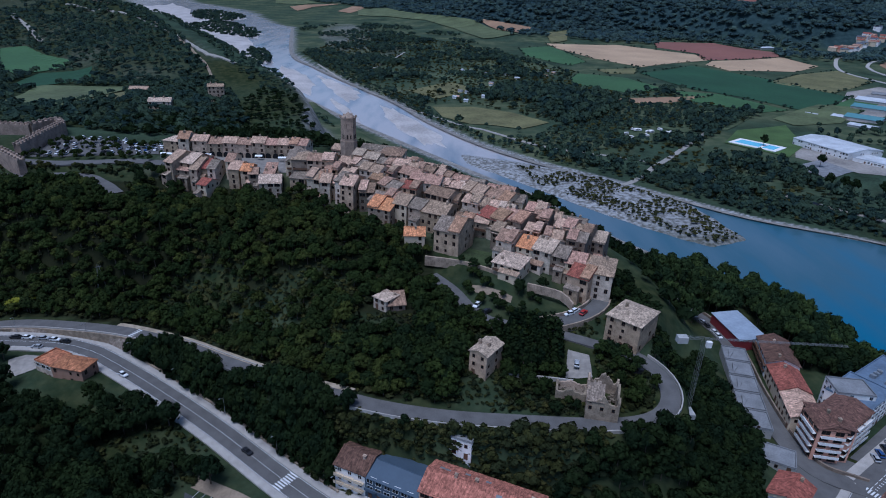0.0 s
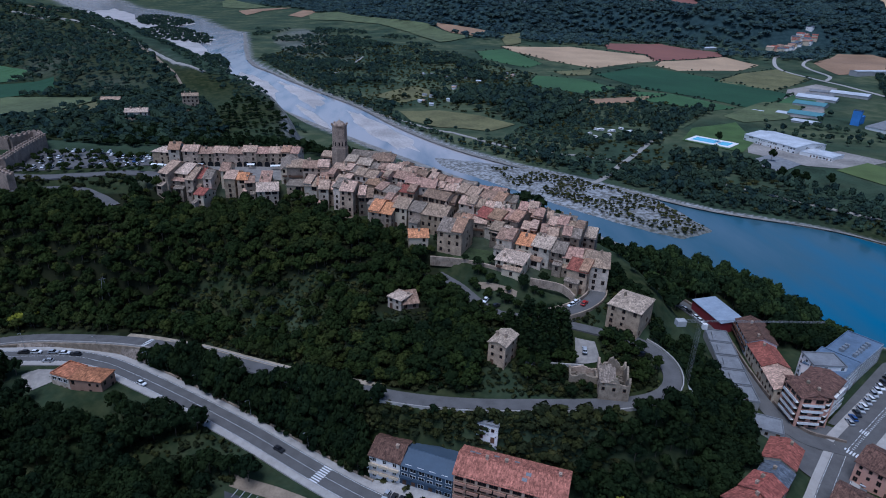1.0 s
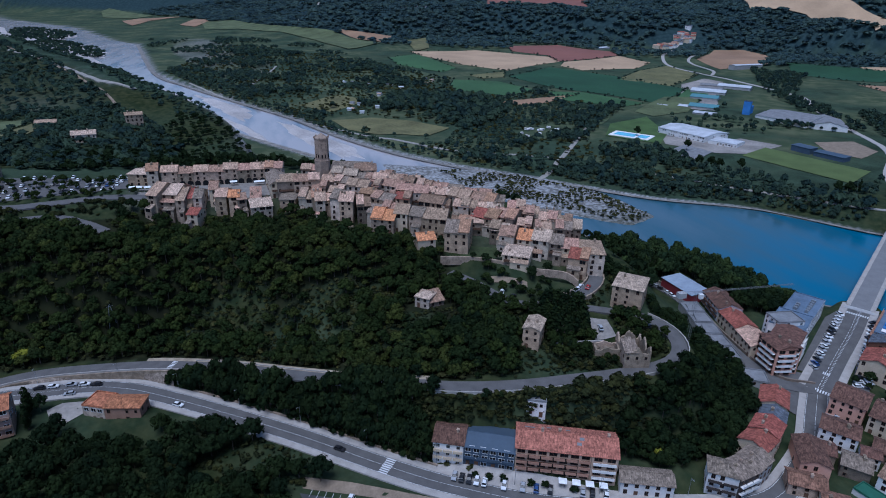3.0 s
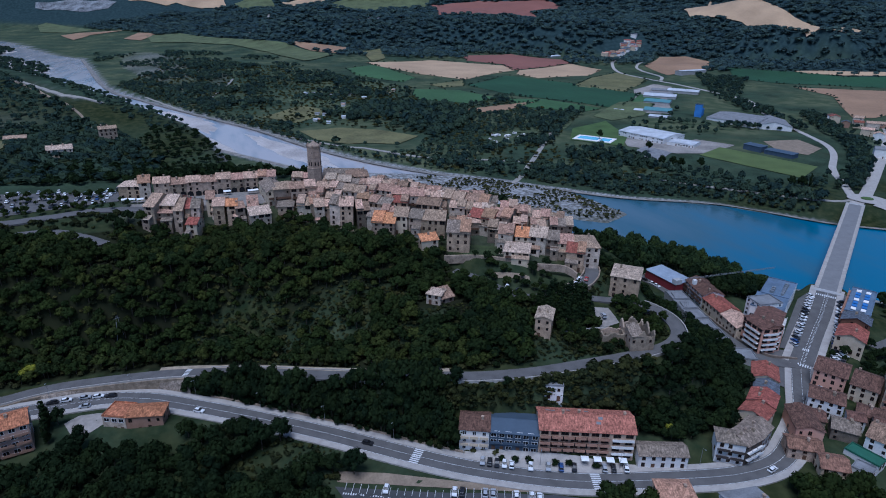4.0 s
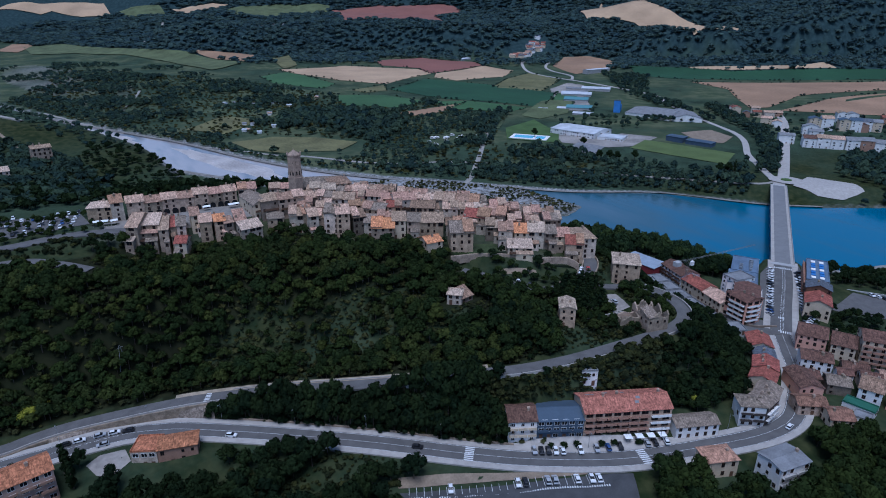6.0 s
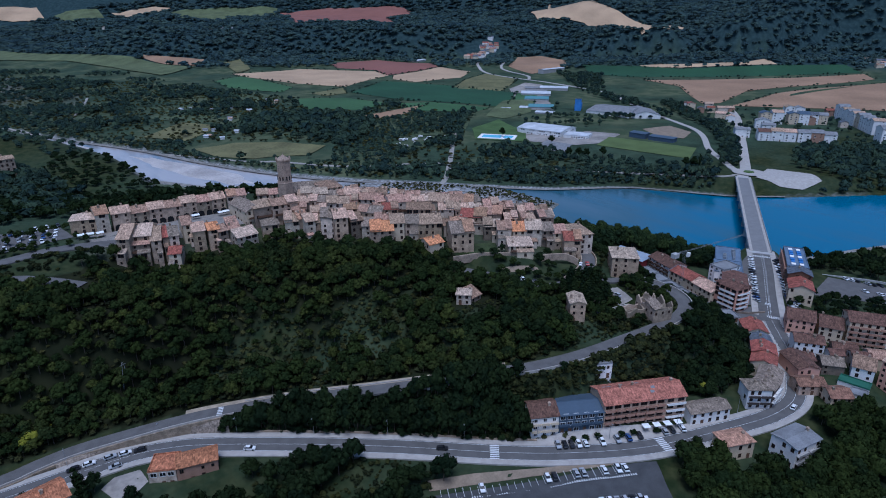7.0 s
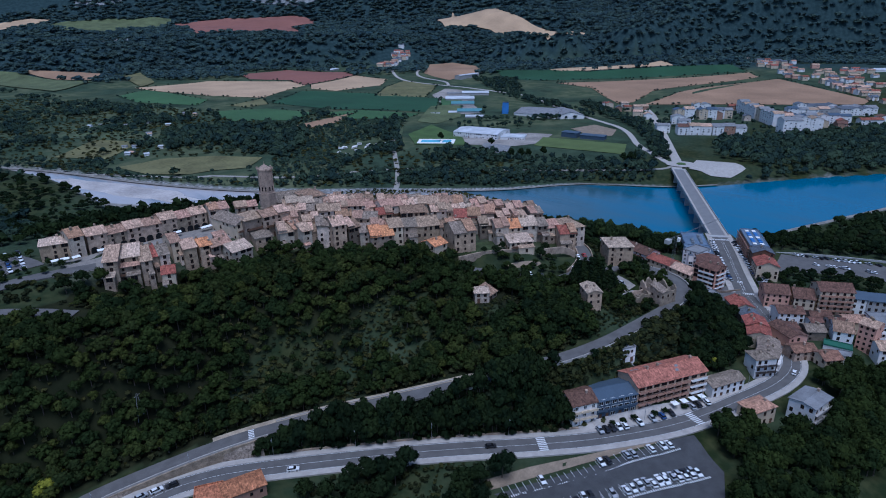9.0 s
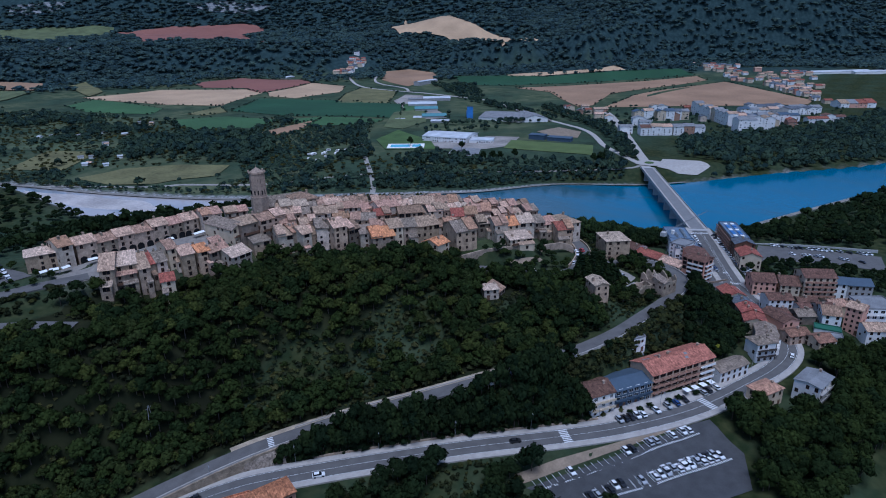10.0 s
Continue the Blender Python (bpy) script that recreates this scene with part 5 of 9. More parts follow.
house(179.6, 159.8, 172, 155, 12.5, 12, FRAME_WOOD, ROOF_SLATE, storeys=4, drop=1.0, label="narrow dark timber-fronted house", **T)
house(171.8, 154.9, 160, 147.6, 9.6, 12, RENDER_CREAM, ROOF_RED, storeys=3, drop=0.95, label="cream street house with red-brown roof", **T)
house(136.8, 221.8, 131.5, 202.5, 8.7, 12, RENDER_WHITE, ROOF_BROWN, storeys=3, balcony=(2, 3, FRAME_WOOD), label="white house with brown roof in the side street", **T)
house(131.4, 202.2, 128.2, 186, 7.6, 11, RENDER_CREAM, ROOF_RED, label="cream house with red roof in the side street", **T)
house(128.1, 185.8, 124.5, 171, 7.1, 11, RENDER_CREAM, ROOF_TAN, label="yellow house with mossy roof in the side street", **T)
# racks and air units on the flat roofs
SOLAR = mat("bright_blue_panels", (0.05, 0.16, 0.42), 0.3, 0.1, 0.3, 1.0, 0.0)
for i in range(7):
    sh = Shape()
    sh.box(-13.5 + 4.2 * i, 2.2, 0.5, -10.4 + 4.2 * i, 4.4, 0.75)
    sh.box(-13.5 + 4.2 * i, 6.4, 0.5, -10.4 + 4.2 * i, 8.6, 0.75)
    part("solar_panel", sh.mesh("solar_panel", SOLAR if i % 3 else RENDER_WHITE), hotel, m=pose(0, 0, 13.4 - hotel.location.z))
for i in range(9):
    sh = Shape()
    sh.box(-0.9, -0.7, 0.1, 0.9, 0.7, 1.5)
    sh.tube((0, 0, 1.5), (0, 0, 1.65), 0.5, sides=10)
    part("air_unit", sh.mesh("air_unit", STEEL), annex, m=pose(-8.5 + 2.8 * (i % 6), 4 + 5 * (i // 6), 12.0 - annex.location.z, rz=12 * i))
# the quarter beyond the bend
house(139.6, 108.6, 149.6, 95.4, 12.4, 13, RENDER_CREAM, ROOF_BROWN, storeys=5, drop=1.0, balcony=(4, 4, RAIL), door=False, label="cream apartment house with brown timber balconies", **T)
house(151, 103.5, 157.5, 91, 7.2, 11, RENDER_WHITE, ROOF_BLUE, storeys=3, drop=1.0, label="white house with blue slate roof", **T)
house(157.6, 90.8, 164, 80, 7.0, 11, RENDER_GREY, ROOF_BLUE, storeys=3, drop=1.0, label="grey house with blue slate roof", **T)
house(127.7, 131.0, 134.0, 120.7, 8.0, 14, RENDER_PINK, ROOF_BROWN, label="pink corner house with brown roof", **T)
house(133.4, 118.4, 138.2, 109.8, 7.4, 15, RENDER_CREAM, ROOF_BROWN, label="cream house with a broad red-brown roof", **T)
house(109.6, 117.8, 117.4, 108.2, 7.0, 10, RENDER_WHITE, ROOF_BROWN, pitch=0.35, label="white house with a brown roof beside the street", **T)
house(90.4, 106.0, 98.6, 100.8, 5.0, 15, RENDER_PINK, ROOF_BROWN, "cross", pitch=0.35, drop=0.6, label="pink gabled house with brown roof", **T)
house(109.3, 93.1, 112.5, 85.5, 6.6, 13, RENDER_WHITE, ROOF, label="white house above a green terrace", **T)
house(101.8, 94.6, 104.5, 83.4, 1.6, 6, RENDER_WHITE, ROOF_GREEN, "flat", label="low block with green terrace roof", **T)
house(117.6, 85.4, 116.5, 78.2, 10.4, 9, RENDER_PINK, ROOF_TAN, storeys=5, drop=1.0, gap=2.4, window=WINDOW_SMALL, balcony=None, label="tall narrow pink house", **T)
house(126.4, 92.4, 133.9, 84.7, 5.0, 9, RENDER_CREAM, ROOF, label="house with a weathered tiled roof", **T)
house(124.2, 78.1, 134.6, 64.6, 8.6, 16, RENDER_WHITE, ROOF_GREY, "flat", storeys=4, drop=1.0, window=WINDOW_WIDE, balcony=(3, 3, RENDER_WHITE), label="white modern apartment block with terraces", **T)
house(114.6, 104.0, 119.0, 100.0, 5.0, 6, RENDER_WHITE, ROOF_BROWN, label="small white house among roofs", **T)
house(104.6, 102.6, 110.6, 96.0, 4.2, 9, STONE_DARK, ROOF_STONE, drop=0.4, label="low house with a broad grey-brown roof", **T)
house(118.6, 96.6, 123.6, 90.6, 5.4, 8, RENDER_OLD, ROOF_BROWN, drop=0.5, label="old house with a brown roof", **T)
house(99.6, 111.6, 106.6, 106.4, 3.6, 8, STONE, ROOF_BROWN, drop=0.4, label="low stone house behind the street", **T)
house(122, 106, 128, 98, 4.0, 9, STONE_DARK, ROOF_BROWN, label="low house with a broad grey-brown roof", **T)
house(80.6, 100.2, 90.0, 93.8, 3.4, 8, STONE, ROOF_RUSTY, label="low stone house with a red-brown roof", **T)
house(83.0, 88.6, 90.2, 83.4, 3.2, 9, RENDER_CREAM, ROOF_RUSTY, label="small cream house with a brown tiled roof", **T)
house(95.3, 86.9, 97.3, 81.1, 1.6, 6, RENDER_WHITE, ROOF_GREY, "flat", label="small white garage block", **T)
house(110.7, 74.2, 117.4, 65.5, 3.2, 10, RENDER_WHITE, ROOF_TAN, label="white house with a terrace", **T)
# stone houses round the hairpin
K = dict(group="hairpin houses")
house(58.6, 186.0, 68.0, 177.6, 37.6, 15, STONE_WARM, ROOF_PALE, "hip", pitch=0.35, gap=3.6, drop=0.6, label="square stone house with a hipped pale roof", **K)
house(9.4, 165.4, 14.6, 161.6, 35.0, 10, STONE_WARM, ROOF_PALE, "cross", pitch=0.35, drop=0.9, storeys=3, window=WINDOW_SMALL, gap=2.2, label="tall narrow stone house", **K)
house(-24.6, 200.4, -19.6, 196.4, 34.4, 7, RENDER_OLD, ROOF_PALE, "hip", label="small pale stone house", **K)
house(-19.4, 196.8, -12.6, 198.2, 32.6, 6, STONE_DARK, ROOF, "shed", label="stone lean-to beside the small house", **K)
house(3.2, 143.6, 9.6, 140.8, 18.6, 5, RENDER_WHITE, ROOF_GREY, "flat", label="small white house with roof terrace", **K)
house(-212, 453, -197, 456, 53, 10, RENDER_OLD, ROOF_PALE, label="farmhouse with a pale roof", group="hill farms")
house(-187, 507, -175, 510, 56, 8, STONE, ROOF_TAN, label="stone farmhouse on the wooded hill", group="hill farms")
house(-250, 506, -236, 508, 52, 8, STONE, ROOF_TAN, label="stone farmhouse on the wooded hill", group="hill farms")


def ruin(x0, y0, x1, y1, depth, foot, height, label, roofed):
    """Broken rubble walls with dark panes in place of window gaps, a ragged top and a remnant of roof."""
    root = tagged(new("ruined_barn"), label, "ruin", "hairpin ruins")
    width = math.hypot(x1 - x0, y1 - y0)
    root.matrix_world = Matrix.Translation((x0, y0, foot)) @ Matrix.Rotation(math.atan2(y1 - y0, x1 - x0), 4, "Z")
    rnd = random.Random(int(width * 10))
    FOOTPRINTS.append([tuple((root.matrix_world @ Vector(p))[:2]) for p in ((0, 0, 0), (width, 0, 0), (width, depth, 0), (0, depth, 0))])
    for a, b in (((0, 0), (width, 0)), ((width, 0), (width, depth)), ((width, depth), (0, depth)), ((0, depth), (0, 0))):
        run = math.hypot(b[0] - a[0], b[1] - a[1])
        n = max(4, int(run / 0.55))
        ux, uy = (b[0] - a[0]) / run, (b[1] - a[1]) / run
        tops = [height * (0.8 + 0.2 * math.sin(i * 0.55 + run) + rnd.uniform(-0.09, 0.09)) for i in range(n + 1)]
        outline = [(0, -2.0), (run, -2.0)] + [(run * i / n, tops[i]) for i in range(n, -1, -1)]
        place = lambda u, v, z: (a[0] + ux * u - uy * v, a[1] + uy * u + ux * v, z)
        sh = Shape()
        sh.loft([place(u, 0.65, z) for u, z in outline], [place(u, -0.02, z) for u, z in outline])
        part("wall", sh.mesh("wall", STONE), root)
        # the wall is closed; dark panes stand in for the shade of its gaps
        for i in range(2, n, 6):
            if height > 4:
                part("opening", WINDOW_SMALL, root, m=Matrix.Translation(place(run * i / n, -0.03, height * 0.3)) @ Matrix.Rotation(math.atan2(uy, ux), 4, "Z"))
    sh = Shape()
    for i in range(60):
        px, py, r = rnd.uniform(0.8, width - 0.8), rnd.uniform(0.8, depth - 0.8), rnd.uniform(0.25, 0.7)
        sh.box(px - r, py - r * 0.7, -0.5, px + r, py + r * 0.7, rnd.uniform(0.1, 0.6))
    tagged(part("rubble", sh.mesh("rubble", STONE_DARK), root), "fallen grey stones", kind="stuff")
    if roofed:
        sh = Shape()
        y0, y1, z0, z1, t = -0.3, depth * 0.62, height * 0.72, height * 1.06, 0.22
        for i in range(9):
            u, w = -0.3 + width * 0.56 * i / 9, -0.3 + width * 0.56 * (i + 0.96) / 9
            e = y1 * rnd.uniform(0.8, 1.0)
            f = z0 + (z1 - z0) * e / y1
            sh.loft([(u, y0, z0), (u, y0, z0 + t), (u, e, f + t), (u, e, f)], [(w, y0, z0), (w, y0, z0 + t), (w, e, f + t), (w, e, f)])
        part("roof_remnant", sh.mesh("roof_remnant", ROOF_STONE), root)


ruin(44.2, 149.0, 53.6, 146.6, 13, 24.2, 6.6, "roofless stone barn with broken walls at the hairpin", True)
ruin(36.4, 157.0, 45.6, 154.8, 5.5, 24.8, 2.6, "low broken walls of a stone outbuilding", False)


def long_shed(x0, y0, x1, y1, top, depth, wall, roof, label, category="shed", window=None):
    return house(x0, y0, x1, y1, top, depth, wall, roof, "shed", 0.06, window=window, chimneys=0, label=label, category=category, group="sheds", name="shed")


long_shed(127, 244, 129.5, 221, 7.0, 12, RED_PAINT, ROOF_PALE_SHEET, "red-walled market hall with a pale metal roof")
# terrace roofs stepping down along the side street
for i in range(5):
    t0, t1 = i / 5, (i + 0.96) / 5
    xa, ya, xb, yb = 122.8 - 13.3 * t0, 218.4 - 50 * t0, 122.8 - 13.3 * t1, 218.4 - 50 * t1
    low = house(xa - 2.5, ya, xb - 2.5, yb, 5.6 - 0.25 * i, 9.5, RENDER_GREY, ROOF_GREY, "flat", window=WINDOW_SMALL, drop=0.5, label="low building with a grey terrace roof", group="terrace roofs")
    cn = Shape()
    cn.loft([(-3.5, 1.0, 0), (3.2, 0.4, 0), (-1.5, 2.6, 0)], [(-3.5, 1.0, 0.9), (3.2, 0.4, 0.15), (-1.5, 2.6, 0.7)])
    part("skylight_wedge", cn.mesh("skylight_wedge", ROOF_GREY), low, m=pose(1.5, 1.2, 5.75 - 0.25 * i - low.location.z))


# ---- bridge and roads over the river ----
def bridge():
    root = tagged(new("bridge"), "long concrete road bridge on slender piers", "bridge")
    (x0, y0, z0), (x1, y1, z1) = BRIDGE
    length, turn = math.hypot(x1 - x0, y1 - y0), math.atan2(y1 - y0, x1 - x0)
    root.matrix_world = Matrix.Translation((x0, y0, z0)) @ Matrix.Rotation(turn, 4, "Z")
    sh = Shape()
    sh.box(-6, -6.6, -1.3, length + 6, 6.6, -0.08)
    part("deck", sh.mesh("deck", CONCRETE), root)
    sh = Shape()
    sh.box(-2, -4.4, -0.1, length + 2, 4.4, 0.02)
    part("carriageway", sh.mesh("carriageway", BRIDGE_ASPHALT), root)
    for y in (-5.4, 5.4):
        sh = Shape()
        sh.box(-2, y - 1.0, -0.1, length + 2, y + 1.0, 0.16)
        part("footway", sh.mesh("footway", PAVING), root)
        sh = Shape()
        edge_y = y + (1.0 if y > 0 else -1.0)
        sh.box(-2, edge_y - 0.1, 0.1, length + 2, edge_y + 0.1, 1.05)
        part("parapet", sh.mesh("parapet", CONCRETE), root)
    pier = Shape()
    pier.box(-0.7, -5.2, -15, 0.7, 5.2, -1.95)
    pier_mesh = pier.mesh("pier", CONCRETE)
    head = Shape()
    head.box(-1.0, -6.2, -2.0, 1.0, 6.2, -1.32)
    head_mesh = head.mesh("pier_cap", CONCRETE)
    for i in range(8):
        part("pier_cap", head_mesh, part("pier", pier_mesh, root, m=pose(12 + i * (length - 24) / 7, 0, 0)))


BRIDGE_ASPHALT = mat("worn_pale_asphalt", (0.185, 0.18, 0.178), 0.93, 0.15, 0.2, 2.0, 0.1)
bridge()
far_main = smooth_line([(374, 302, 5.7), (392, 313, 5), (412, 322, 4.5), (512, 385, 4), (628, 460, 5), (700, 508, 7), (760, 560, 8)], 8)
far_left = smooth_line([(398, 322, 5), (440, 366, 4), (473, 402, 4), (569, 490, 4), (655, 665, 7), (728, 764, 9), (739, 829, 9), (733, 929, 12), (733, 1055, 14), (745, 1142, 16), (791, 1242, 18), (858, 1338, 24), (992, 1475, 30), (1037, 1498, 32)], 8)
bank_track = smooth_line([(-210, 1130, 0), (-130, 935, 0), (-72, 815, 0), (-4, 717, 0), (69, 616, 0), (120, 566, 0), (199, 525, 0), (284, 427, 0), (361, 328, 4), (392, 316, 5)], 8)
ford_track = smooth_line([(150, 470, -4), (172, 492, -2), (199, 525, 0), (277, 627, 2), (330, 690, 4), (359, 732, 5)], 8)
hill_track = smooth_line([(-175, 470, 40), (-200, 560, 60), (-250, 660, 62), (-330, 790, 70), (-470, 1030, 74), (-630, 1110, 88)], 8)
GRAVEL_TRACK = mat("pale_gravel_track", (0.27, 0.25, 0.22), 0.95, 0.2, 0.2, 2.0, 0.1)
band("road_9", far_main, -5, 5, 0.5, PAVING, "pale main road through the valley town", "road", drape=True)
band("road_10", far_left, -3.5, 3.5, 0.5, PAVING, "pale valley road past the sports ground", "road", drape=True)
band("road_11", bank_track, -2.0, 2.0, 0.5, GRAVEL_TRACK, "gravel track along the river bank", "track", drape=True)
band("road_12", ford_track, -2.6, 2.6, 0.5, GRAVEL_TRACK, "gravel track down to the ford", "track", drape=True)
loop_road = smooth_line([(736, 1000, 13), (791, 1070, 15), (818, 1173, 18), (858, 1240, 20), (1021, 1392, 30)], 8)
terrace_track = smooth_line([(10, 2063, 0), (68, 2205, 0), (108, 2335, 0), (160, 2676, 0)], 12)
plain_track = smooth_line([(-112, 1030, 0), (-102, 1072, 0), (-82, 1172, 0), (-62, 1269, 0)], 8)
crest_track = smooth_line([(-598, 1065, 0), (-507, 1013, 0), (-411, 916, 0), (-302, 751, 0), (-242, 661, 0), (-198, 622, 0)], 8)
field_track = smooth_line([(-523, 855, 0), (-557, 896, 0), (-602, 945, 0), (-625, 968, 0), (-664, 1039, 0)], 8)
band("road_14", loop_road, -3.0, 3.0, 1.0, PAVING, "pale road looping round a stubble field", "road", drape=True)
band("road_15", terrace_track, -3.5, 3.5, 5.0, GRAVEL_TRACK, "pale dirt track climbing the terrace", "track", drape=True)
band("road_16", plain_track, -2.0, 2.0, 0.9, GRAVEL_TRACK, "pale track across the valley floor", "track", drape=True)
band("road_17", crest_track, -1.8, 1.8, 1.0, GRAVEL_TRACK, "pale dirt track along the hill crest", "track", drape=True)
band("road_18", field_track, -3.0, 3.0, 1.0, GRAVEL_TRACK, "pale dirt track beside the hill fields", "track", drape=True)
band("road_13", hill_track, -1.2, 1.2, 0.6, EARTH, "dirt track on the western hill", "track", drape=True)


def patch(name, poly, material, label, category, lift=0.4, cell=14.0, kind="structure", level=None):
    """A flat patch of ground laid over the land."""
    m = bmesh.new()
    m.faces.new([m.verts.new((x, y, 0)) for x, y in poly])
    xs, ys = [p[0] for p in poly], [p[1] for p in poly]
    if level is None:
        for axis, lo, hi in ((Vector((1, 0, 0)), min(xs), max(xs)), (Vector((0, 1, 0)), min(ys), max(ys))):
            for c in np.arange(lo + cell, hi, cell):
                bmesh.ops.bisect_plane(m, geom=m.verts[:] + m.edges[:] + m.faces[:], plane_co=axis * c, plane_no=axis)
    bmesh.ops.triangulate(m, faces=m.faces[:])
    zs = sheet([v.co.x for v in m.verts], [v.co.y for v in m.verts])
    for v, z in zip(m.verts, zs):
        v.co.z = (z if level is None else level) + lift
    bmesh.ops.recalc_face_normals(m, faces=m.faces[:])
    if sum(f.normal.z for f in m.faces) < 0:
        bmesh.ops.reverse_faces(m, faces=m.faces[:])
    me = bpy.data.meshes.new(name)
    m.to_mesh(me)
    m.free()
    me.materials.append(material)
    return tagged(new(name, me), label, category, kind=kind)


CROP_TAN = mat("ripe_wheat", (0.40, 0.275, 0.165), 0.95, 0.25, 0.012, 0.3, 0.1)
CROP_RED = mat("ploughed_red_soil", (0.205, 0.088, 0.066), 0.95, 0.15, 0.012, 0.3, 0.1)
CROP_GREEN = mat("green_crop", (0.045, 0.095, 0.035), 0.95, 0.3, 0.012, 0.3, 0.1)
CROP_DEEP = mat("deep_green_crop", (0.022, 0.062, 0.027), 0.95, 0.25, 0.012, 0.3, 0.1)
CROP_OLIVE = mat("olive_meadow", (0.125, 0.118, 0.05), 0.95, 0.4, 0.03, 0.3, 0.1)
STUBBLE = mat("brown_stubble", (0.275, 0.17, 0.10), 0.95, 0.25, 0.012, 0.3, 0.1)
FIELDS = [
    ([(251, 1469), (418, 1473), (552, 1330), (536, 1245), (363, 1115), (297, 1206), (254, 1367)], CROP_TAN, "ripe tan wheat field"),
    ([(524, 1547), (692, 1590), (741, 1397), (718, 1317), (530, 1250), (556, 1356), (497, 1436)], CROP_RED, "ploughed red-brown field"),
    ([(718, 1312), (742, 1216), (640, 1111), (514, 1097), (500, 1166), (545, 1243)], CROP_TAN, "ripe tan wheat field"),
    ([(742, 1154), (716, 1014), (581, 903), (529, 990), (630, 1079)], CROP_OLIVE, "olive dry meadow"),
    ([(339, 1043), (468, 1148), (542, 1024), (587, 871), (462, 749), (418, 834), (367, 887)], CROP_DEEP, "deep green crop field"),
    ([(232, 1024), (300, 983), (325, 872), (258, 844), (201, 903), (207, 961)], CROP_GREEN, "green crop field"),
    ([(274, 1069), (359, 1108), (329, 1035), (282, 1025)], CROP_OLIVE, "dry tan meadow"),
    ([(231, 800), (374, 836), (294, 782), (259, 773)], STUBBLE, "dry tan meadow"),
    ([(330, 868), (392, 850), (440, 760), (400, 748), (330, 800)], CROP_GREEN, "green crop field"),
    ([(465, 742), (588, 868), (612, 838), (500, 728)], CROP_GREEN, "green crop strip"),
    ([(173, 1327), (250, 1400), (276, 1160), (237, 1118), (173, 1227)], CROP_GREEN, "green crop field"),
    ([(936, 863), (1133, 750), (1387, 630), (1344, 590), (927, 631), (782, 588), (751, 598), (897, 750)], STUBBLE, "wide brown stubble field"),
    ([(773, 562), (942, 585), (1270, 556), (1328, 542), (1097, 308), (1041, 304)], STUBBLE, "wide brown stubble field"),
    ([(995, 1098), (1111, 905), (1421, 687), (1394, 639), (1155, 777), (957, 926), (935, 1010)], CROP_DEEP, "long green crop field"),
    ([(1069, 986), (1256, 834), (1309, 817), (1298, 779), (1115, 912), (1066, 967)], CROP_TAN, "narrow tan wheat field"),
    ([(872, 2804), (1070, 2752), (1327, 2493), (1337, 2425), (964, 1991), (924, 1671), (783, 1962), (622, 2008)], CROP_RED, "red ploughed field on the terrace"),
    ([(1320, 1654), (1728, 1996), (1433, 1459), (1417, 1326), (1441, 1129), (1268, 1146), (1325, 1413), (1272, 1564)], CROP_TAN, "tan hay field on the wooded hill"),
]
MEADOW = mat("green_meadow", (0.088, 0.105, 0.046), 0.95, 0.4, 0.03, 0.3, 0.1)
MARL = mat("pale_eroded_marl", (0.16, 0.165, 0.17), 0.97, 0.75, 0.03, 0.15, 0.3)
FAR_FIELDS = [
    ([(-441, 3499), (-389, 3527), (-9, 3456), (6, 3288), (-110, 3338), (-223, 3428), (-269, 3398)], CROP_TAN, "distant tan field"),
    ([(41, 3306), (91, 3336), (208, 3266), (220, 3160), (98, 3095)], MEADOW, "distant green field"),
    ([(254, 3205), (433, 3192), (493, 3140), (306, 3098)], CROP_TAN, "distant strip of tan stubble"),
    ([(474, 3083), (673, 3006), (884, 2858), (819, 2711), (542, 2506), (354, 2373)], MEADOW, "green field on the terrace"),
    ([(-819, 3387), (-793, 3438), (-547, 3085), (-632, 3043), (-766, 3156)], MEADOW, "green field by the upper river"),
    ([(-652, 2942), (-597, 3016), (-422, 2975), (-540, 2899), (-570, 2700)], STUBBLE, "brown field by the upper river"),
    ([(-387, 2588), (-356, 2813), (-275, 2658), (-320, 2449)], STUBBLE, "brown field by the upper river"),
    ([(-313, 2627), (-191, 2530), (16, 2027), (110, 1868), (157, 1741), (205, 1600), (115, 1548), (51, 1806), (-36, 2036), (-170, 2273), (-278, 2348)], MEADOW, "long green meadow beneath the terrace"),
    ([(119, 1874), (159, 1835), (268, 1762), (223, 1619), (164, 1736)], STUBBLE, "strip of tan stubble beside the meadow"),
    ([(278, 1674), (355, 1737), (312, 1523), (267, 1476)], CROP_OLIVE, "pale olive meadow"),
    ([(860, 1216), (1034, 1385), (1086, 1342), (1098, 1260), (956, 1107), (893, 1115), (825, 1090)], STUBBLE, "brown stubble field inside the road loop"),
]
NEAR_FIELDS = [
    ([(-4, 770), (46, 764), (93, 725), (127, 680), (92, 648), (40, 672), (8, 712)], CROP_OLIVE, "dry pale meadow by the river"),
    ([(-323, 462), (-350, 552), (-270, 553), (-267, 541), (-276, 455)], MEADOW, "yellow-green meadow on the hill terrace"),
    ([(-456, 665), (-543, 799), (-530, 832), (-388, 672), (-380, 656), (-408, 597)], CROP_GREEN, "green field on the hill terrace"),
    ([(-370, 543), (-388, 618), (-344, 633), (-324, 589), (-354, 531)], CROP_DEEP, "dark green field on the hill terrace"),
    ([(-272, 458), (-262, 537), (-246, 512), (-250, 478)], CROP_OLIVE, "dry strip of meadow on the hill terrace"),
    ([(290, 600), (330, 660), (400, 690), (372, 600), (330, 552)], TURF, "mown lawn round the pool"),
    ([(400, 720), (500, 800), (560, 790), (470, 700), (410, 690)], MEADOW, "green meadow beside the works"),
]
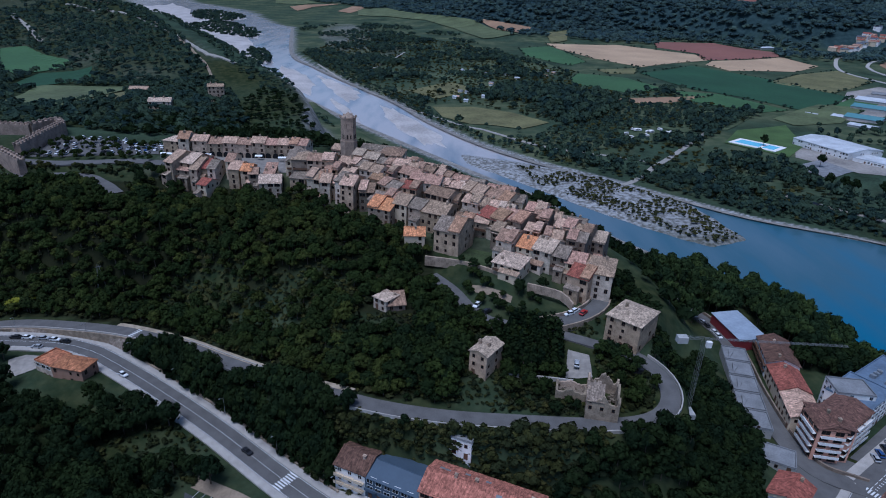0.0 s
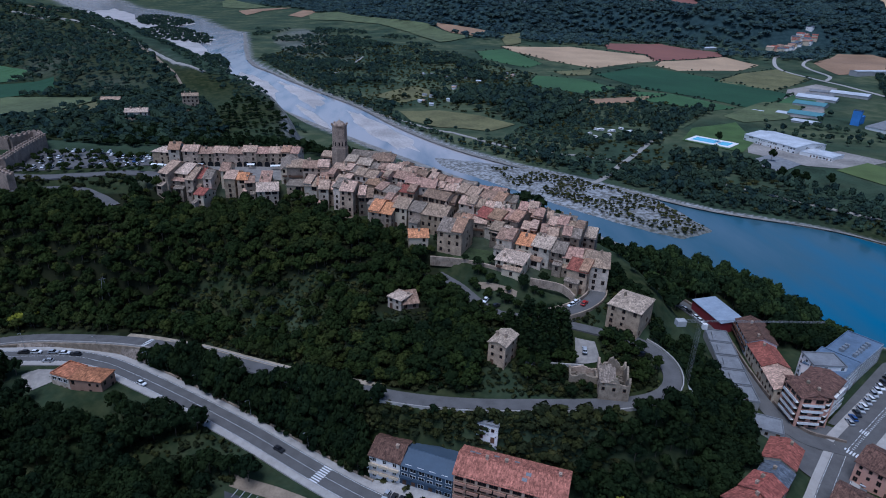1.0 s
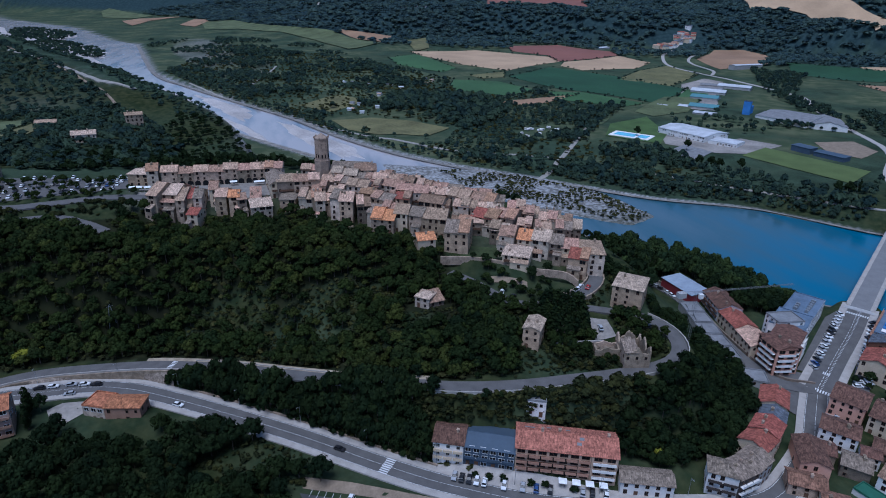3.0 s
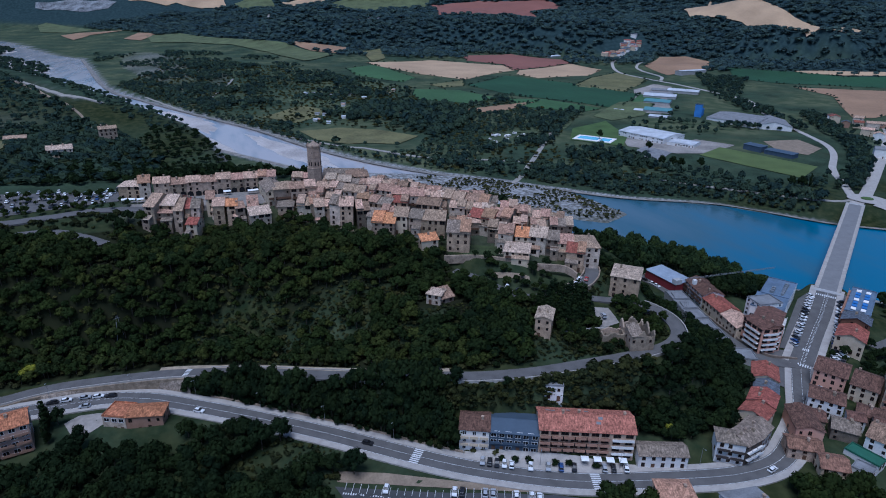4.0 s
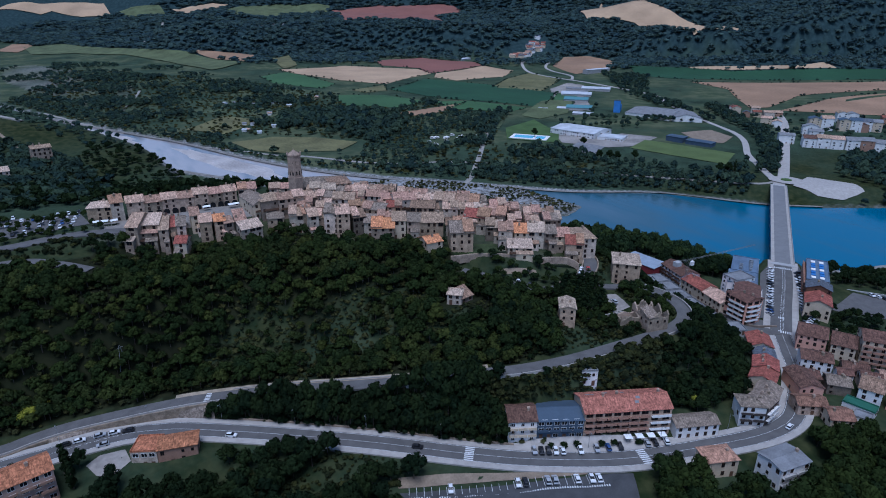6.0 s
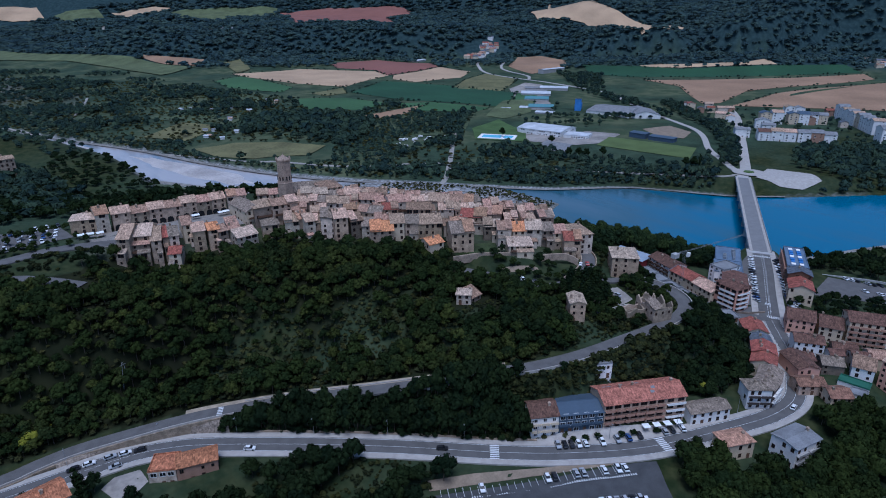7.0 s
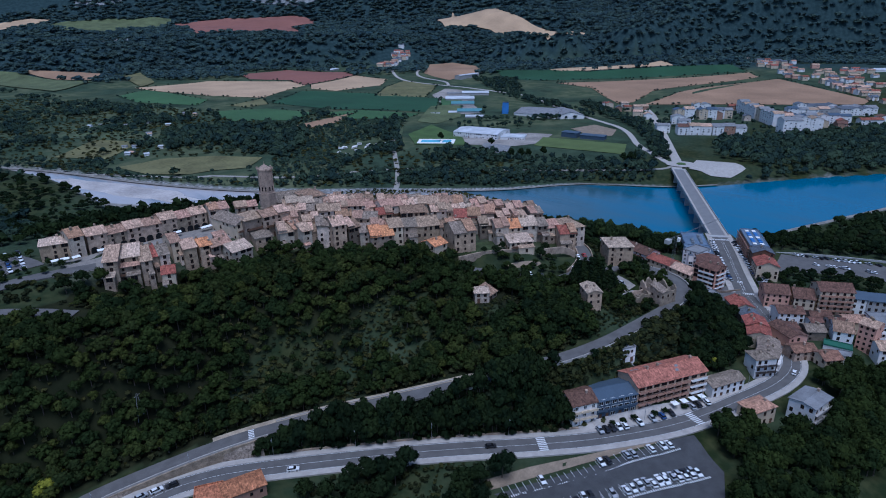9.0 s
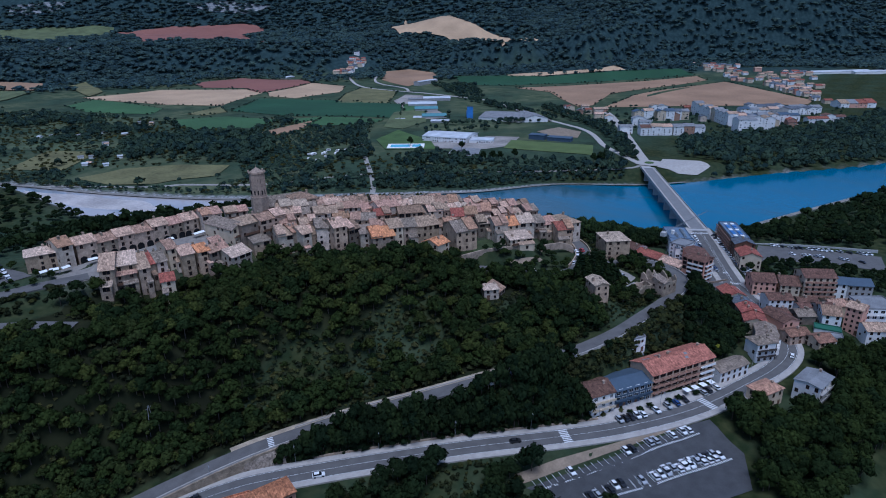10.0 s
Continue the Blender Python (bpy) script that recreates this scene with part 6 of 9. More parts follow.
ROUGH = mat("rough_mottled_meadow", (0.058, 0.076, 0.036), 0.97, 0.55, 0.06, 0.5, 0.3)
ROUGH_FIELDS = [
    ([(240, 660), (330, 760), (390, 740), (320, 660), (262, 640)], ROUGH, "rough green meadow by the track"),
    ([(100, 1100), (190, 1180), (215, 1080), (140, 1000)], ROUGH, "rough green meadow among trees"),
    ([(-20, 1000), (60, 1080), (110, 980), (40, 900)], ROUGH, "rough green meadow among trees"),
    ([(-40, 880), (20, 930), (60, 870), (0, 820)], CROP_OLIVE, "dry olive meadow among trees"),
    ([(110, 840), (170, 900), (200, 840), (150, 790)], ROUGH, "rough green meadow among trees"),
    ([(20, 1250), (90, 1330), (130, 1240), (60, 1170)], ROUGH, "rough green meadow among trees"),
]
for i, (poly, material, label) in enumerate(FAR_FIELDS + NEAR_FIELDS + ROUGH_FIELDS):
    patch("field", poly, material, label, "field", 4.0 if ground(*poly[0]) > 60 else 2.0 if poly[0][1] > 1400 else 0.7, 14.0)
for poly in ([(-880, 3736), (-710, 3686), (-493, 3522), (-530, 3477), (-620, 3501), (-794, 3626), (-875, 3684)], [(1203, 2836), (1353, 2666), (1439, 2536), (1340, 2580), (1240, 2700)], [(640, 3248), (829, 3153), (760, 3100), (600, 3180)],
             [(620, 1905), (700, 1862), (690, 1830), (610, 1870)], [(330, 2010), (420, 1985), (410, 1960), (335, 1985)], [(840, 1700), (900, 1690), (890, 1640), (850, 1650)]):
    patch("bluff", poly, MARL, "pale eroded marl bluff among scrub", "bluff", 2.5, 20.0)
for i, (poly, material, label) in enumerate(FIELDS):
    patch("field", poly, material, label, "field", 4.0 if ground(*poly[0]) > 60 else 0.6, 14.0)
FIELD_CLEAR = [f[0] for f in FIELDS + FAR_FIELDS + NEAR_FIELDS]

# ---- sports ground, works and town across the river ----
BLUE_CLAD = mat("bright_blue_cladding", (0.07, 0.20, 0.50), 0.6, 0.15, 0.2, 1.0, 0.05)
DUST = mat("dusty_yard", (0.25, 0.225, 0.2), 0.95, 0.45, 0.04, 0.5, 0.2)
PITCH = mat("mown_pitch", (0.085, 0.115, 0.035), 0.95, 0.2, 0.05, 1.0, 0.1)
V = dict(group="valley buildings", chimneys=0)
patch("sports_pitch", [(385, 491), (436, 516), (467, 414), (414, 386)], PITCH, "green football pitch", "pitch", 0.6)
patch("sports_yard", [(336, 552), (362, 600), (384, 548), (440, 560), (462, 520), (400, 494), (366, 505)], DUST, "pale paved yard of the sports centre", "yard", 0.45)
patch("sports_court", [(316, 521), (355, 544), (364, 509), (331, 488)], ROOF_GREY, "grey hard court behind mesh", "court", 0.7)
patch("works_yard", [(458, 751), (533, 806), (615, 922), (694, 967), (704, 927), (600, 812), (545, 735), (500, 700), (462, 728)], DUST, "pale dusty works yard", "yard", 0.45)
patch("roundabout", [(392, 300), (434, 312), (446, 276), (438, 262), (413, 266), (399, 280)], PAVING, "wide pale gravel forecourt by the bridge", "yard", 0.9, 4)
ring_road = [(404 + 15 * math.cos(k * math.pi / 12), 314 + 15 * math.sin(k * math.pi / 12)) for k in range(24)]
patch("roundabout_ring", ring_road, PAVING, "pale asphalt ring of the roundabout", "road", 1.0, 5)
isle = Shape()
isle.loft([(404 + 5 * math.cos(k * math.pi / 8), 314 + 5 * math.sin(k * math.pi / 8), ground(404, 314) + 0.6) for k in range(16)], [(404 + 4.4 * math.cos(k * math.pi / 8), 314 + 4.4 * math.sin(k * math.pi / 8), ground(404, 314) + 1.7) for k in range(16)])
tagged(new("roundabout_island", isle.mesh("roundabout_island", TURF)), "raised grass island of the roundabout", "roundabout", kind="structure")
patch("ball_court", [(510, 525), (560, 520), (545, 475), (502, 456), (488, 484)], EARTH, "bare earth training ground", "yard", 0.5)


def pool():
    root = tagged(new("swimming_pool"), "turquoise swimming pool in a white surround", "pool")
    root.matrix_world = Matrix.Translation((320, 594, ground(320, 594) + 0.75)) @ Matrix.Rotation(math.atan2(-32, 28), 4, "Z")
    sh = Shape()
    sh.box(-23, -14, -1, 23, 14, 0.3)
    part("surround", sh.mesh("surround", RENDER_WHITE), root)
    for a, b in ((-19, 5), (8, 19)):
        sh = Shape()
        sh.box(a, -8.5, 0.2, b, 8.5, 0.36)
        part("water", sh.mesh("water", POOL_WATER), root)


pool()
house(362, 606, 382, 548, 9.5, 46, RENDER_WHITE, ROOF_WHITE, pitch=0.12, window=WINDOW_WIDE, drop=0.6, label="wide white sports hall with pale roof", category="sports hall", name="sports_hall", **V)
house(386, 546, 402, 520, 6.5, 26, RENDER_WHITE, ROOF_WHITE, "flat", window=WINDOW_WIDE, drop=0.6, label="low white changing rooms", category="pavilion", name="pavilion", **V)
house(457, 503, 461, 482, 9.0, 12, RENDER_BLUE, ROOF_BLUE, "shed", 0.05, window=None, label="blue clad sports stand", category="stand", name="grandstand", **V)
house(462, 478, 470, 448, 7.5, 12, RENDER_BLUE, ROOF_BLUE, "shed", 0.05, window=None, label="long dark blue sports stand", category="stand", name="grandstand", **V)
house(536, 650, 560, 590, 11, 78, RENDER_WHITE, ROOF_GREY, pitch=0.1, window=None, label="grey-roofed works hall with white walls", category="works", name="works_hall", **V)
house(564, 588, 596, 562, 10, 60, RENDER_WHITE, ROOF_GREY, "cross", pitch=0.25, window=None, label="grey-roofed works hall with white walls", category="works", name="works_hall", **V)
house(530, 668, 536, 661, 26, 7, BLUE_CLAD, ROOF_BLUE, "flat", window=None, label="bright blue mixing tower of the works", category="tower", name="works_tower", **V)
house(538, 676, 544, 668, 18, 12, BLUE_CLAD, BLUE_CLAD, "flat", window=None, label="blue silo block of the works", category="silo", name="silo_block", **V)
for a, b, c, d, e, dep, rf in ((533, 785, 560, 757, 14, 32, ROOF_TEAL), (485, 722, 512, 695, 12, 32, ROOF_TEAL), (575, 842, 612, 806, 14, 34, ROOF_WHITE), (640, 905, 668, 880, 13, 24, ROOF_GREY), (452, 748, 462, 738, 9, 12, ROOF_WHITE), (850, 1078, 930, 1092, 24, 16, ROOF_WHITE), (757, 1478, 800, 1500, 24, 22, ROOF_WHITE), (478, 735, 492, 718, 10, 18, ROOF_WHITE), (655, 880, 690, 842, 15, 30, ROOF_WHITE), (600, 860, 625, 832, 14, 26, ROOF_GREY), (470, 690, 488, 668, 9, 18, ROOF_WHITE)):
    house(a, b, c, d, e, dep, RENDER_GREY, rf, pitch=0.15, window=None, label="metal-roofed warehouse on the works yard", category="warehouse", name="warehouse", **V)
# the new town: white blocks and red-roofed terraces
for a, b, c, d, h, dep, wl, rf in (
    (681, 462, 700, 440, 13, 16, RENDER_CREAM, ROOF_BLUE), (705, 436, 722, 416, 13, 16, RENDER_CREAM, ROOF_BLUE), (730, 420, 744, 402, 12, 16, RENDER_CREAM, ROOF_SLATE),
    (565, 398, 592, 366, 9.5, 16, BRICK, ROOF_BROWN), (593, 365, 620, 333, 9.5, 16, BRICK, ROOF_BROWN), (760, 470, 778, 450, 12, 14, RENDER_WHITE, ROOF_TAN),
    (808, 424, 762, 378, 15, 14, RENDER_WHITE, ROOF_GREY), (760, 376, 716, 336, 15, 14, RENDER_CREAM, ROOF_GREY), (672, 308, 690, 290, 15, 18, RENDER_WHITE, ROOF_GREY), (700, 300, 722, 275, 15, 18, RENDER_WHITE, ROOF_GREY),
    (735, 330, 800, 262, 12, 14, RENDER_WHITE, ROOF_BLUE), (800, 345, 850, 290, 12, 14, RENDER_GREY, ROOF_BLUE), (850, 350, 890, 305, 12, 14, RENDER_WHITE, ROOF_SLATE), (880, 300, 915, 262, 9, 18, RENDER_GREY, ROOF_SLATE),
    (905, 300, 940, 262, 8, 18, RENDER_WHITE, ROOF_GREY), (1020, 250, 1060, 205, 7, 30, RENDER_PINK, ROOF_RED), (820, 255, 840, 232, 7, 14, RENDER_WHITE, ROOF_RED), (850, 240, 872, 215, 7, 14, RENDER_WHITE, ROOF_BROWN), (640, 445, 652, 430, 9, 12, RENDER_WHITE, ROOF_TAN), (620, 425, 630, 412, 8, 12, RENDER_WHITE, ROOF_RED), (560, 425, 572, 412, 8, 12, RENDER_WHITE, ROOF_GREY),
):
    length = math.hypot(c - a, d - b)
    n = max(1, round(length / 15))
    for k in range(n):
        unit = random.Random(int(a * 7 + k))
        x0, y0, x1, y1 = a + (c - a) * k / n, b + (d - b) * k / n, a + (c - a) * (k + 0.97) / n, b + (d - b) * (k + 0.97) / n
        house(x0, y0, x1, y1, ground(x0, y0) + h * 1.15 + unit.uniform(-1.2, 1.2), dep, unit.choice((wl, wl, RENDER_WHITE, RENDER_WHITE)), unit.choice((rf, rf, ROOF_GREY, ROOF_TAN)), unit.choice(("gable", "gable", "cross")),
              window=WINDOW_WIDE, drop=0.62, gap=5.4, pitch=0.35, label="apartment house in the valley town", **V)
town_rng = random.Random(4)
for i in range(120):
    u, v = town_rng.random(), town_rng.random()
    x, y = 1060 + 460 * u + 60 * v, 270 + 360 * u * v + 120 * u + 40 * town_rng.random()
    if i >= 92:
        x, y = 905 + 140 * u, 1435 + 55 * u + 45 * v
    a = town_rng.uniform(-1.1, -0.6)
    w = town_rng.uniform(11, 20)
    house(x, y, x + w * math.cos(a), y + w * math.sin(a), ground(x, y) + town_rng.uniform(5.5, 9), 12, town_rng.choice((RENDER_WHITE, RENDER_CREAM, RENDER_CREAM, RENDER_PINK)), town_rng.choice((ROOF, ROOF_RED, ROOF_TAN, ROOF_SLATE)),
          window=WINDOW_WIDE, drop=0.3, gap=6, label="detached house on the edge of the valley town", **V)
place = random.Random(12)
for ring, n in (([(640, 525), (700, 590), (735, 552), (690, 500), (662, 478)], 16), ([(725, 465), (800, 440), (900, 330), (935, 260), (830, 240), (740, 262), (690, 330)], 26)):
    xs, ys = [p[0] for p in ring], [p[1] for p in ring]
    made = 0
    while made < n:
        x, y = place.uniform(min(xs), max(xs)), place.uniform(min(ys), max(ys))
        if not inside(np.array([x]), np.array([y]), ring)[0]:
            continue
        made += 1
        mid = (x + 6, y - 2)
        if min(math.hypot(mid[0] - sum(p[0] for p in f) / 4, mid[1] - sum(p[1] for p in f) / 4) for f in FOOTPRINTS) < 13:
            continue
        a, w = -0.85 + place.choice((0, 1.57)) + place.uniform(-0.1, 0.1), place.uniform(9, 15)
        house(x, y, x + w * math.cos(a), y + w * math.sin(a), ground(x, y) + place.uniform(5.5, 11), place.uniform(9, 13), place.choice((RENDER_WHITE, RENDER_CREAM, RENDER_OLD, BRICK)), place.choice((ROOF_RED, ROOF_SLATE, ROOF_BROWN, ROOF_TAN)),
              window=WINDOW_WIDE, drop=0.5, gap=5, label="small house between the town's apartment blocks", **V)
for i in range(3):
    x, y = 1520 + 70 * i, 400 - 75 * i
    house(x, y, x + 120, y - 100, ground(x, y) + 5, 26, RENDER_WHITE, ROOF_WHITE, pitch=0.2, window=None, label="pale plastic-covered growing tunnel", category="glasshouse", name="glasshouse", **V)


# ---- markings, walls, cars and street furniture ----
def strip_quad(sh, x, y, z, length, width, turn, h=0.02):
    c, s = math.cos(turn), math.sin(turn)
    ring = [(x + c * u - s * v, y + s * u + c * v, z) for u, v in ((-length / 2, -width / 2), (length / 2, -width / 2), (length / 2, width / 2), (-length / 2, width / 2))]
    sh.loft(ring, [(a, b, d + h) for a, b, d in ring])


def crossing(x, y, z, across, turn, n=8, bar=3.4):
    """White bars of a pedestrian crossing; the bars run along the road."""
    root = tagged(new("zebra_crossing"), "white painted pedestrian crossing on the road", "crossing", "crossings", "structure")
    root.matrix_world = pose(x, y, z, rz=turn)
    sh = Shape()
    sh.box(-bar / 2, -across / n * 0.27, 0, bar / 2, across / n * 0.27, 0.02)
    me = sh.mesh("stripe", LINE_PAINT)
    for i in range(n):
        part("stripe", me, root, m=pose(0, (i + 0.5) * across / n - across / 2, 0))


def at_line(line, x, y):
    i = int(np.argmin(np.hypot(line[:, 0] - x, line[:, 1] - y)))
    j = min(max(i, 1), len(line) - 2)
    d = line[j + 1] - line[j - 1]
    return line[i], math.degrees(math.atan2(d[1], d[0]))


for line, x, y, across, lift in ((front, -48.5, 141, 8, 0.01), (street, 135, 142.5, 11, 0.04), (front, 7, 112.5, 8, 0.01), (street, 204, 188, 10, 0.04), (upper, -124, 219, 6, 0.04), (front, 104, 114, 7, 0.01), (street, 150, 152, 3, 0.04)):
    p, turn = at_line(line, x, y)
    crossing(p[0], p[1], p[2] + lift, across, turn, n=max(4, int(across)))


def centre_line(name, line, offs, lift, dash, space, width=0.16):
    sh = Shape()
    side = offsets(line)
    run = np.concatenate([[0], np.cumsum(np.hypot(*np.diff(line[:, :2], axis=0).T))])
    pos = 2.0
    while pos < run[-1] - dash:
        i = int(np.searchsorted(run, pos)) - 1
        d = line[min(i + 1, len(line) - 1)] - line[i]
        p = line[i] + d * ((pos - run[i]) / max(run[i + 1] - run[i], 1e-6))
        strip_quad(sh, p[0] + side[i][0] * offs, p[1] + side[i][1] * offs, p[2] + lift, dash, width, math.atan2(d[1], d[0]), 0.015)
        pos += dash + space
    tagged(new(name, sh.mesh(name, LINE_PAINT)), "white painted road line", "road marking", kind="structure")


centre_line("road_marking_1", front, 0.0, 0.01, 2.9, 0.15, 0.11)
centre_line("road_marking_2", front, 3.7, 0.01, 2.9, 0.1, 0.14)
centre_line("road_marking_3", front, -3.7, 0.01, 2.9, 0.1, 0.14)
centre_line("road_marking_4", street, 0.3, 0.04, 2.9, 0.2, 0.2)
centre_line("road_marking_5", street, -0.9, 0.04, 0.3, 1.1, 0.8)


def wall_along(name, line, offs, thick, height, material, label, below=1.0, top=None):
    """A wall that follows a line."""
    side = offsets(line)
    sh = Shape()
    rings = []
    for i, (p, s) in enumerate(zip(line, side)):
        a, b = p[:2] + s * (offs - thick / 2), p[:2] + s * (offs + thick / 2)
        h = height if top is None else height + top * math.sin(i * 1.9) * 0.5
        rings.append([(*a, p[2] - below), (*a, p[2] + h), (*b, p[2] + h), (*b, p[2] - below)])
    for p, q in zip(rings[:-1], rings[1:]):
        sh.loft(p, q, caps=False)
    sh.face(rings[0])
    sh.face(rings[-1][::-1])
    return tagged(new(name, sh.mesh(name, material)), label, "wall", kind="structure")


def piece(line, x0, x1):
    return line[(line[:, 0] >= x0) & (line[:, 0] <= x1)]


wall_along("retaining_wall", piece(upper, -200, -118), -3.9, 0.7, 0.0, STONE, "rough stone retaining wall between the two roads", 5.5)
EMBANKMENT = mat("pitched_stone", (0.23, 0.185, 0.145), 0.95, 0.55, 0.8, 1.6, 0.8)
bank_top = piece(upper, -182, -121)
sh, prev = Shape(), None
for p, q in zip(bank_top, offsets(bank_top)):
    hi = (*(p[:2] - q * 3.9), p[2] + 0.02)
    i = int(np.argmin(np.hypot(front[:, 0] - hi[0], front[:, 1] - hi[1])))
    foot = front[i][:2] + offsets(front)[i] * 6.7
    row = (hi, (*(0.5 * (np.array(hi[:2]) + foot)), 0.55 * hi[2] + 0.45 * front[i][2] + 0.35), (*foot, front[i][2] + 0.05), (*foot, front[i][2] - 0.8))
    if prev:
        for k in range(3):
            sh.face([prev[k + 1], row[k + 1], row[k], prev[k]])
    prev = row
tagged(new("embankment", sh.mesh("embankment", EMBANKMENT)), "pitched brown stone embankment between the two roads", "embankment", kind="structure")
wall_along("wall_12", piece(front, -121, -33), 6.95, 0.6, 0.75, STONE, "low rough stone wall along the pavement")
wall_along("parapet_1", piece(upper, -230, -118), -3.6, 0.35, 0.75, PAVING, "pale parapet along the upper road")
wall_along("parapet_2", piece(upper, -118, -60), 3.6, 0.35, 0.55, PAVING, "pale kerb wall along the upper road")
wall_along("parapet_3", upper[(upper[:, 0] > 44) & (upper[:, 1] < 176)], -3.5, 0.4, 0.8, PAVING, "pale stone parapet round the hairpin", 3)
wall_along("wall_4", piece(upper, -60, 44), -3.4, 0.3, 0.35, PAVING, "low pale kerb along the upper road")
wall_along("wall_5", smooth_line([(22, 164.5, 26.2), (33, 163.4, 26.0), (43, 162.4, 25.6)]), 0, 0.5, 1.1, PAVING, "pale garden wall by the cypress grove", 2)
wall_along("wall_6", smooth_line([(-6, 229, 37.4), (8, 226, 37.2), (20, 220, 36.8), (30, 212, 36.3)]), 0, 0.8, 1.2, STONE, "stone terrace wall below the meadow", 3)
wall_along("wall_7", smooth_line([(34, 210, 36), (46, 204.5, 35.5), (50, 200, 33)]), 0, 0.8, 1.0, STONE, "stone terrace wall above the lane", 2.5)
wall_along("wall_8", lane_east[:-2], 3.8, 0.6, 1.2, STONE, "rough stone wall along the lane", 2)
wall_along("wall_9", lane_east[2:-2], -3.6, 0.5, 0.8, STONE, "stone parapet along the lane", 4)
wall_along("wall_10", side_street, -4.2, 0.6, 1.0, STONE_DARK, "dark retaining wall beneath the hill", 3)
# old fortress walls on the hilltop
FORT_STONE = mat("fortress_stone", (0.27, 0.20, 0.155), 0.95, 0.4, 0.3, 2.0, 0.6)
mer = Shape()
mer.box(-0.8, -0.45, -0.1, 0.8, 0.45, 1.1)
MERLON = mer.mesh("merlon", FORT_STONE)
for name, places, tall in (("fortress_wall_1", [(-330, 376, 45), (-290, 375, 45), (-249, 373, 45)], 7.5), ("fortress_wall_2", [(-231, 376, 46), (-231, 352, 45), (-230, 329, 44)], 8.0), ("fortress_wall_4", [(-249, 373, 45.5), (-242, 388, 45.5), (-231, 376, 45.5)], 7.5),
                           ("fortress_wall_3", [(-252, 330, 43), (-232, 318, 43), (-213, 304.5, 41.5)], 9.5)):
    line = smooth_line(places)
    fort = wall_along(name, line, 0, 3.6, tall, FORT_STONE, "massive pale stone fortress wall with battlements", 6)
    for p, q in list(zip(line, offsets(line)))[::1]:
        for side in (-1.3, 1.3):
            part("merlon", MERLON, fort, m=pose(p[0] + q[0] * side, p[1] + q[1] * side, p[2] + tall, rz=math.degrees(math.atan2(-q[0], q[1]))))
COBBLES = mat("worn_grey_cobbles", (0.21, 0.19, 0.17), 0.95, 0.3, 0.4, 3.0, 0.3)
LAWN = mat("rough_lawn", (0.04, 0.055, 0.02), 0.97, 0.45, 0.2, 1.2, 0.3)
patch("hilltop_car_park", [(-232, 372), (-160, 366), (-156, 338), (-226, 330)], ASPHALT, "grey gravel car park on the hilltop", "car park", 0.25, 8)
patch("village_square", [(-150, 336), (-82, 336), (-76, 326), (-80, 312), (-100, 311), (-150, 318)], COBBLES, "stone-paved village square", "square", 0.2, 6)
patch("barn_yard", [(41.5, 166), (50, 165), (51, 175), (44, 177)], DUST, "pale gravel yard beside the barn", "yard", 0.25, 4)
patch("village_meadow", [(3, 228), (19, 222), (25, 236), (11, 242)], LAWN, "mown grass meadow between the houses", "meadow", 0.2, 4)
patch("terrace_yard", [(12, 215), (14, 210), (27, 203), (28, 206)], EARTH, "pale earth terrace by the lane", "yard", 0.3, 4)
patch("riverside_car_park", [(183, 146), (219, 153), (231, 135), (254, 87), (228, 80), (216, 105), (196, 134)], ASPHALT, "grey riverside car park", "car park", 0.3, 8)
wall_along("wall_11", smooth_line([(222, 158, -2.5), (238, 136, -2.6), (262, 90, -3)]), 0, 0.6, 1.2, CONCRETE, "pale river wall beside the car park", 3)
patch("forecourt", [(-33, 142.5), (-20, 137.4), (24, 115.5), (46, 106.6), (44, 105.2), (2, 118.5), (-24, 133)], PAVING, "pale paved forecourt before the apartment block", "forecourt", 0.42, 5)
patch("junction", [(118, 128), (112, 140), (119, 158), (131, 160), (148, 152), (146, 140), (128, 124)], ASPHALT, "wide asphalt junction at the bridge street", "road", 0.32, 4)
patch("street_car_park_1", [(148, 152), (139, 158), (186, 190), (206, 196), (200, 189)], ASPHALT, "asphalt parking bays along the street", "road", 0.42, 5)
patch("street_car_park_2", [(146, 137), (152, 134), (190, 160), (214, 184), (206, 184)], ASPHALT, "asphalt parking bays along the street", "road", 0.42, 5)
patch("private_drive", [(-168.5, 204), (-164, 208), (-156, 207.5), (-154.6, 199.4), (-161, 195.5), (-165.6, 198)], DUST, "pale drive before the low house", "yard", 0.3, 5)

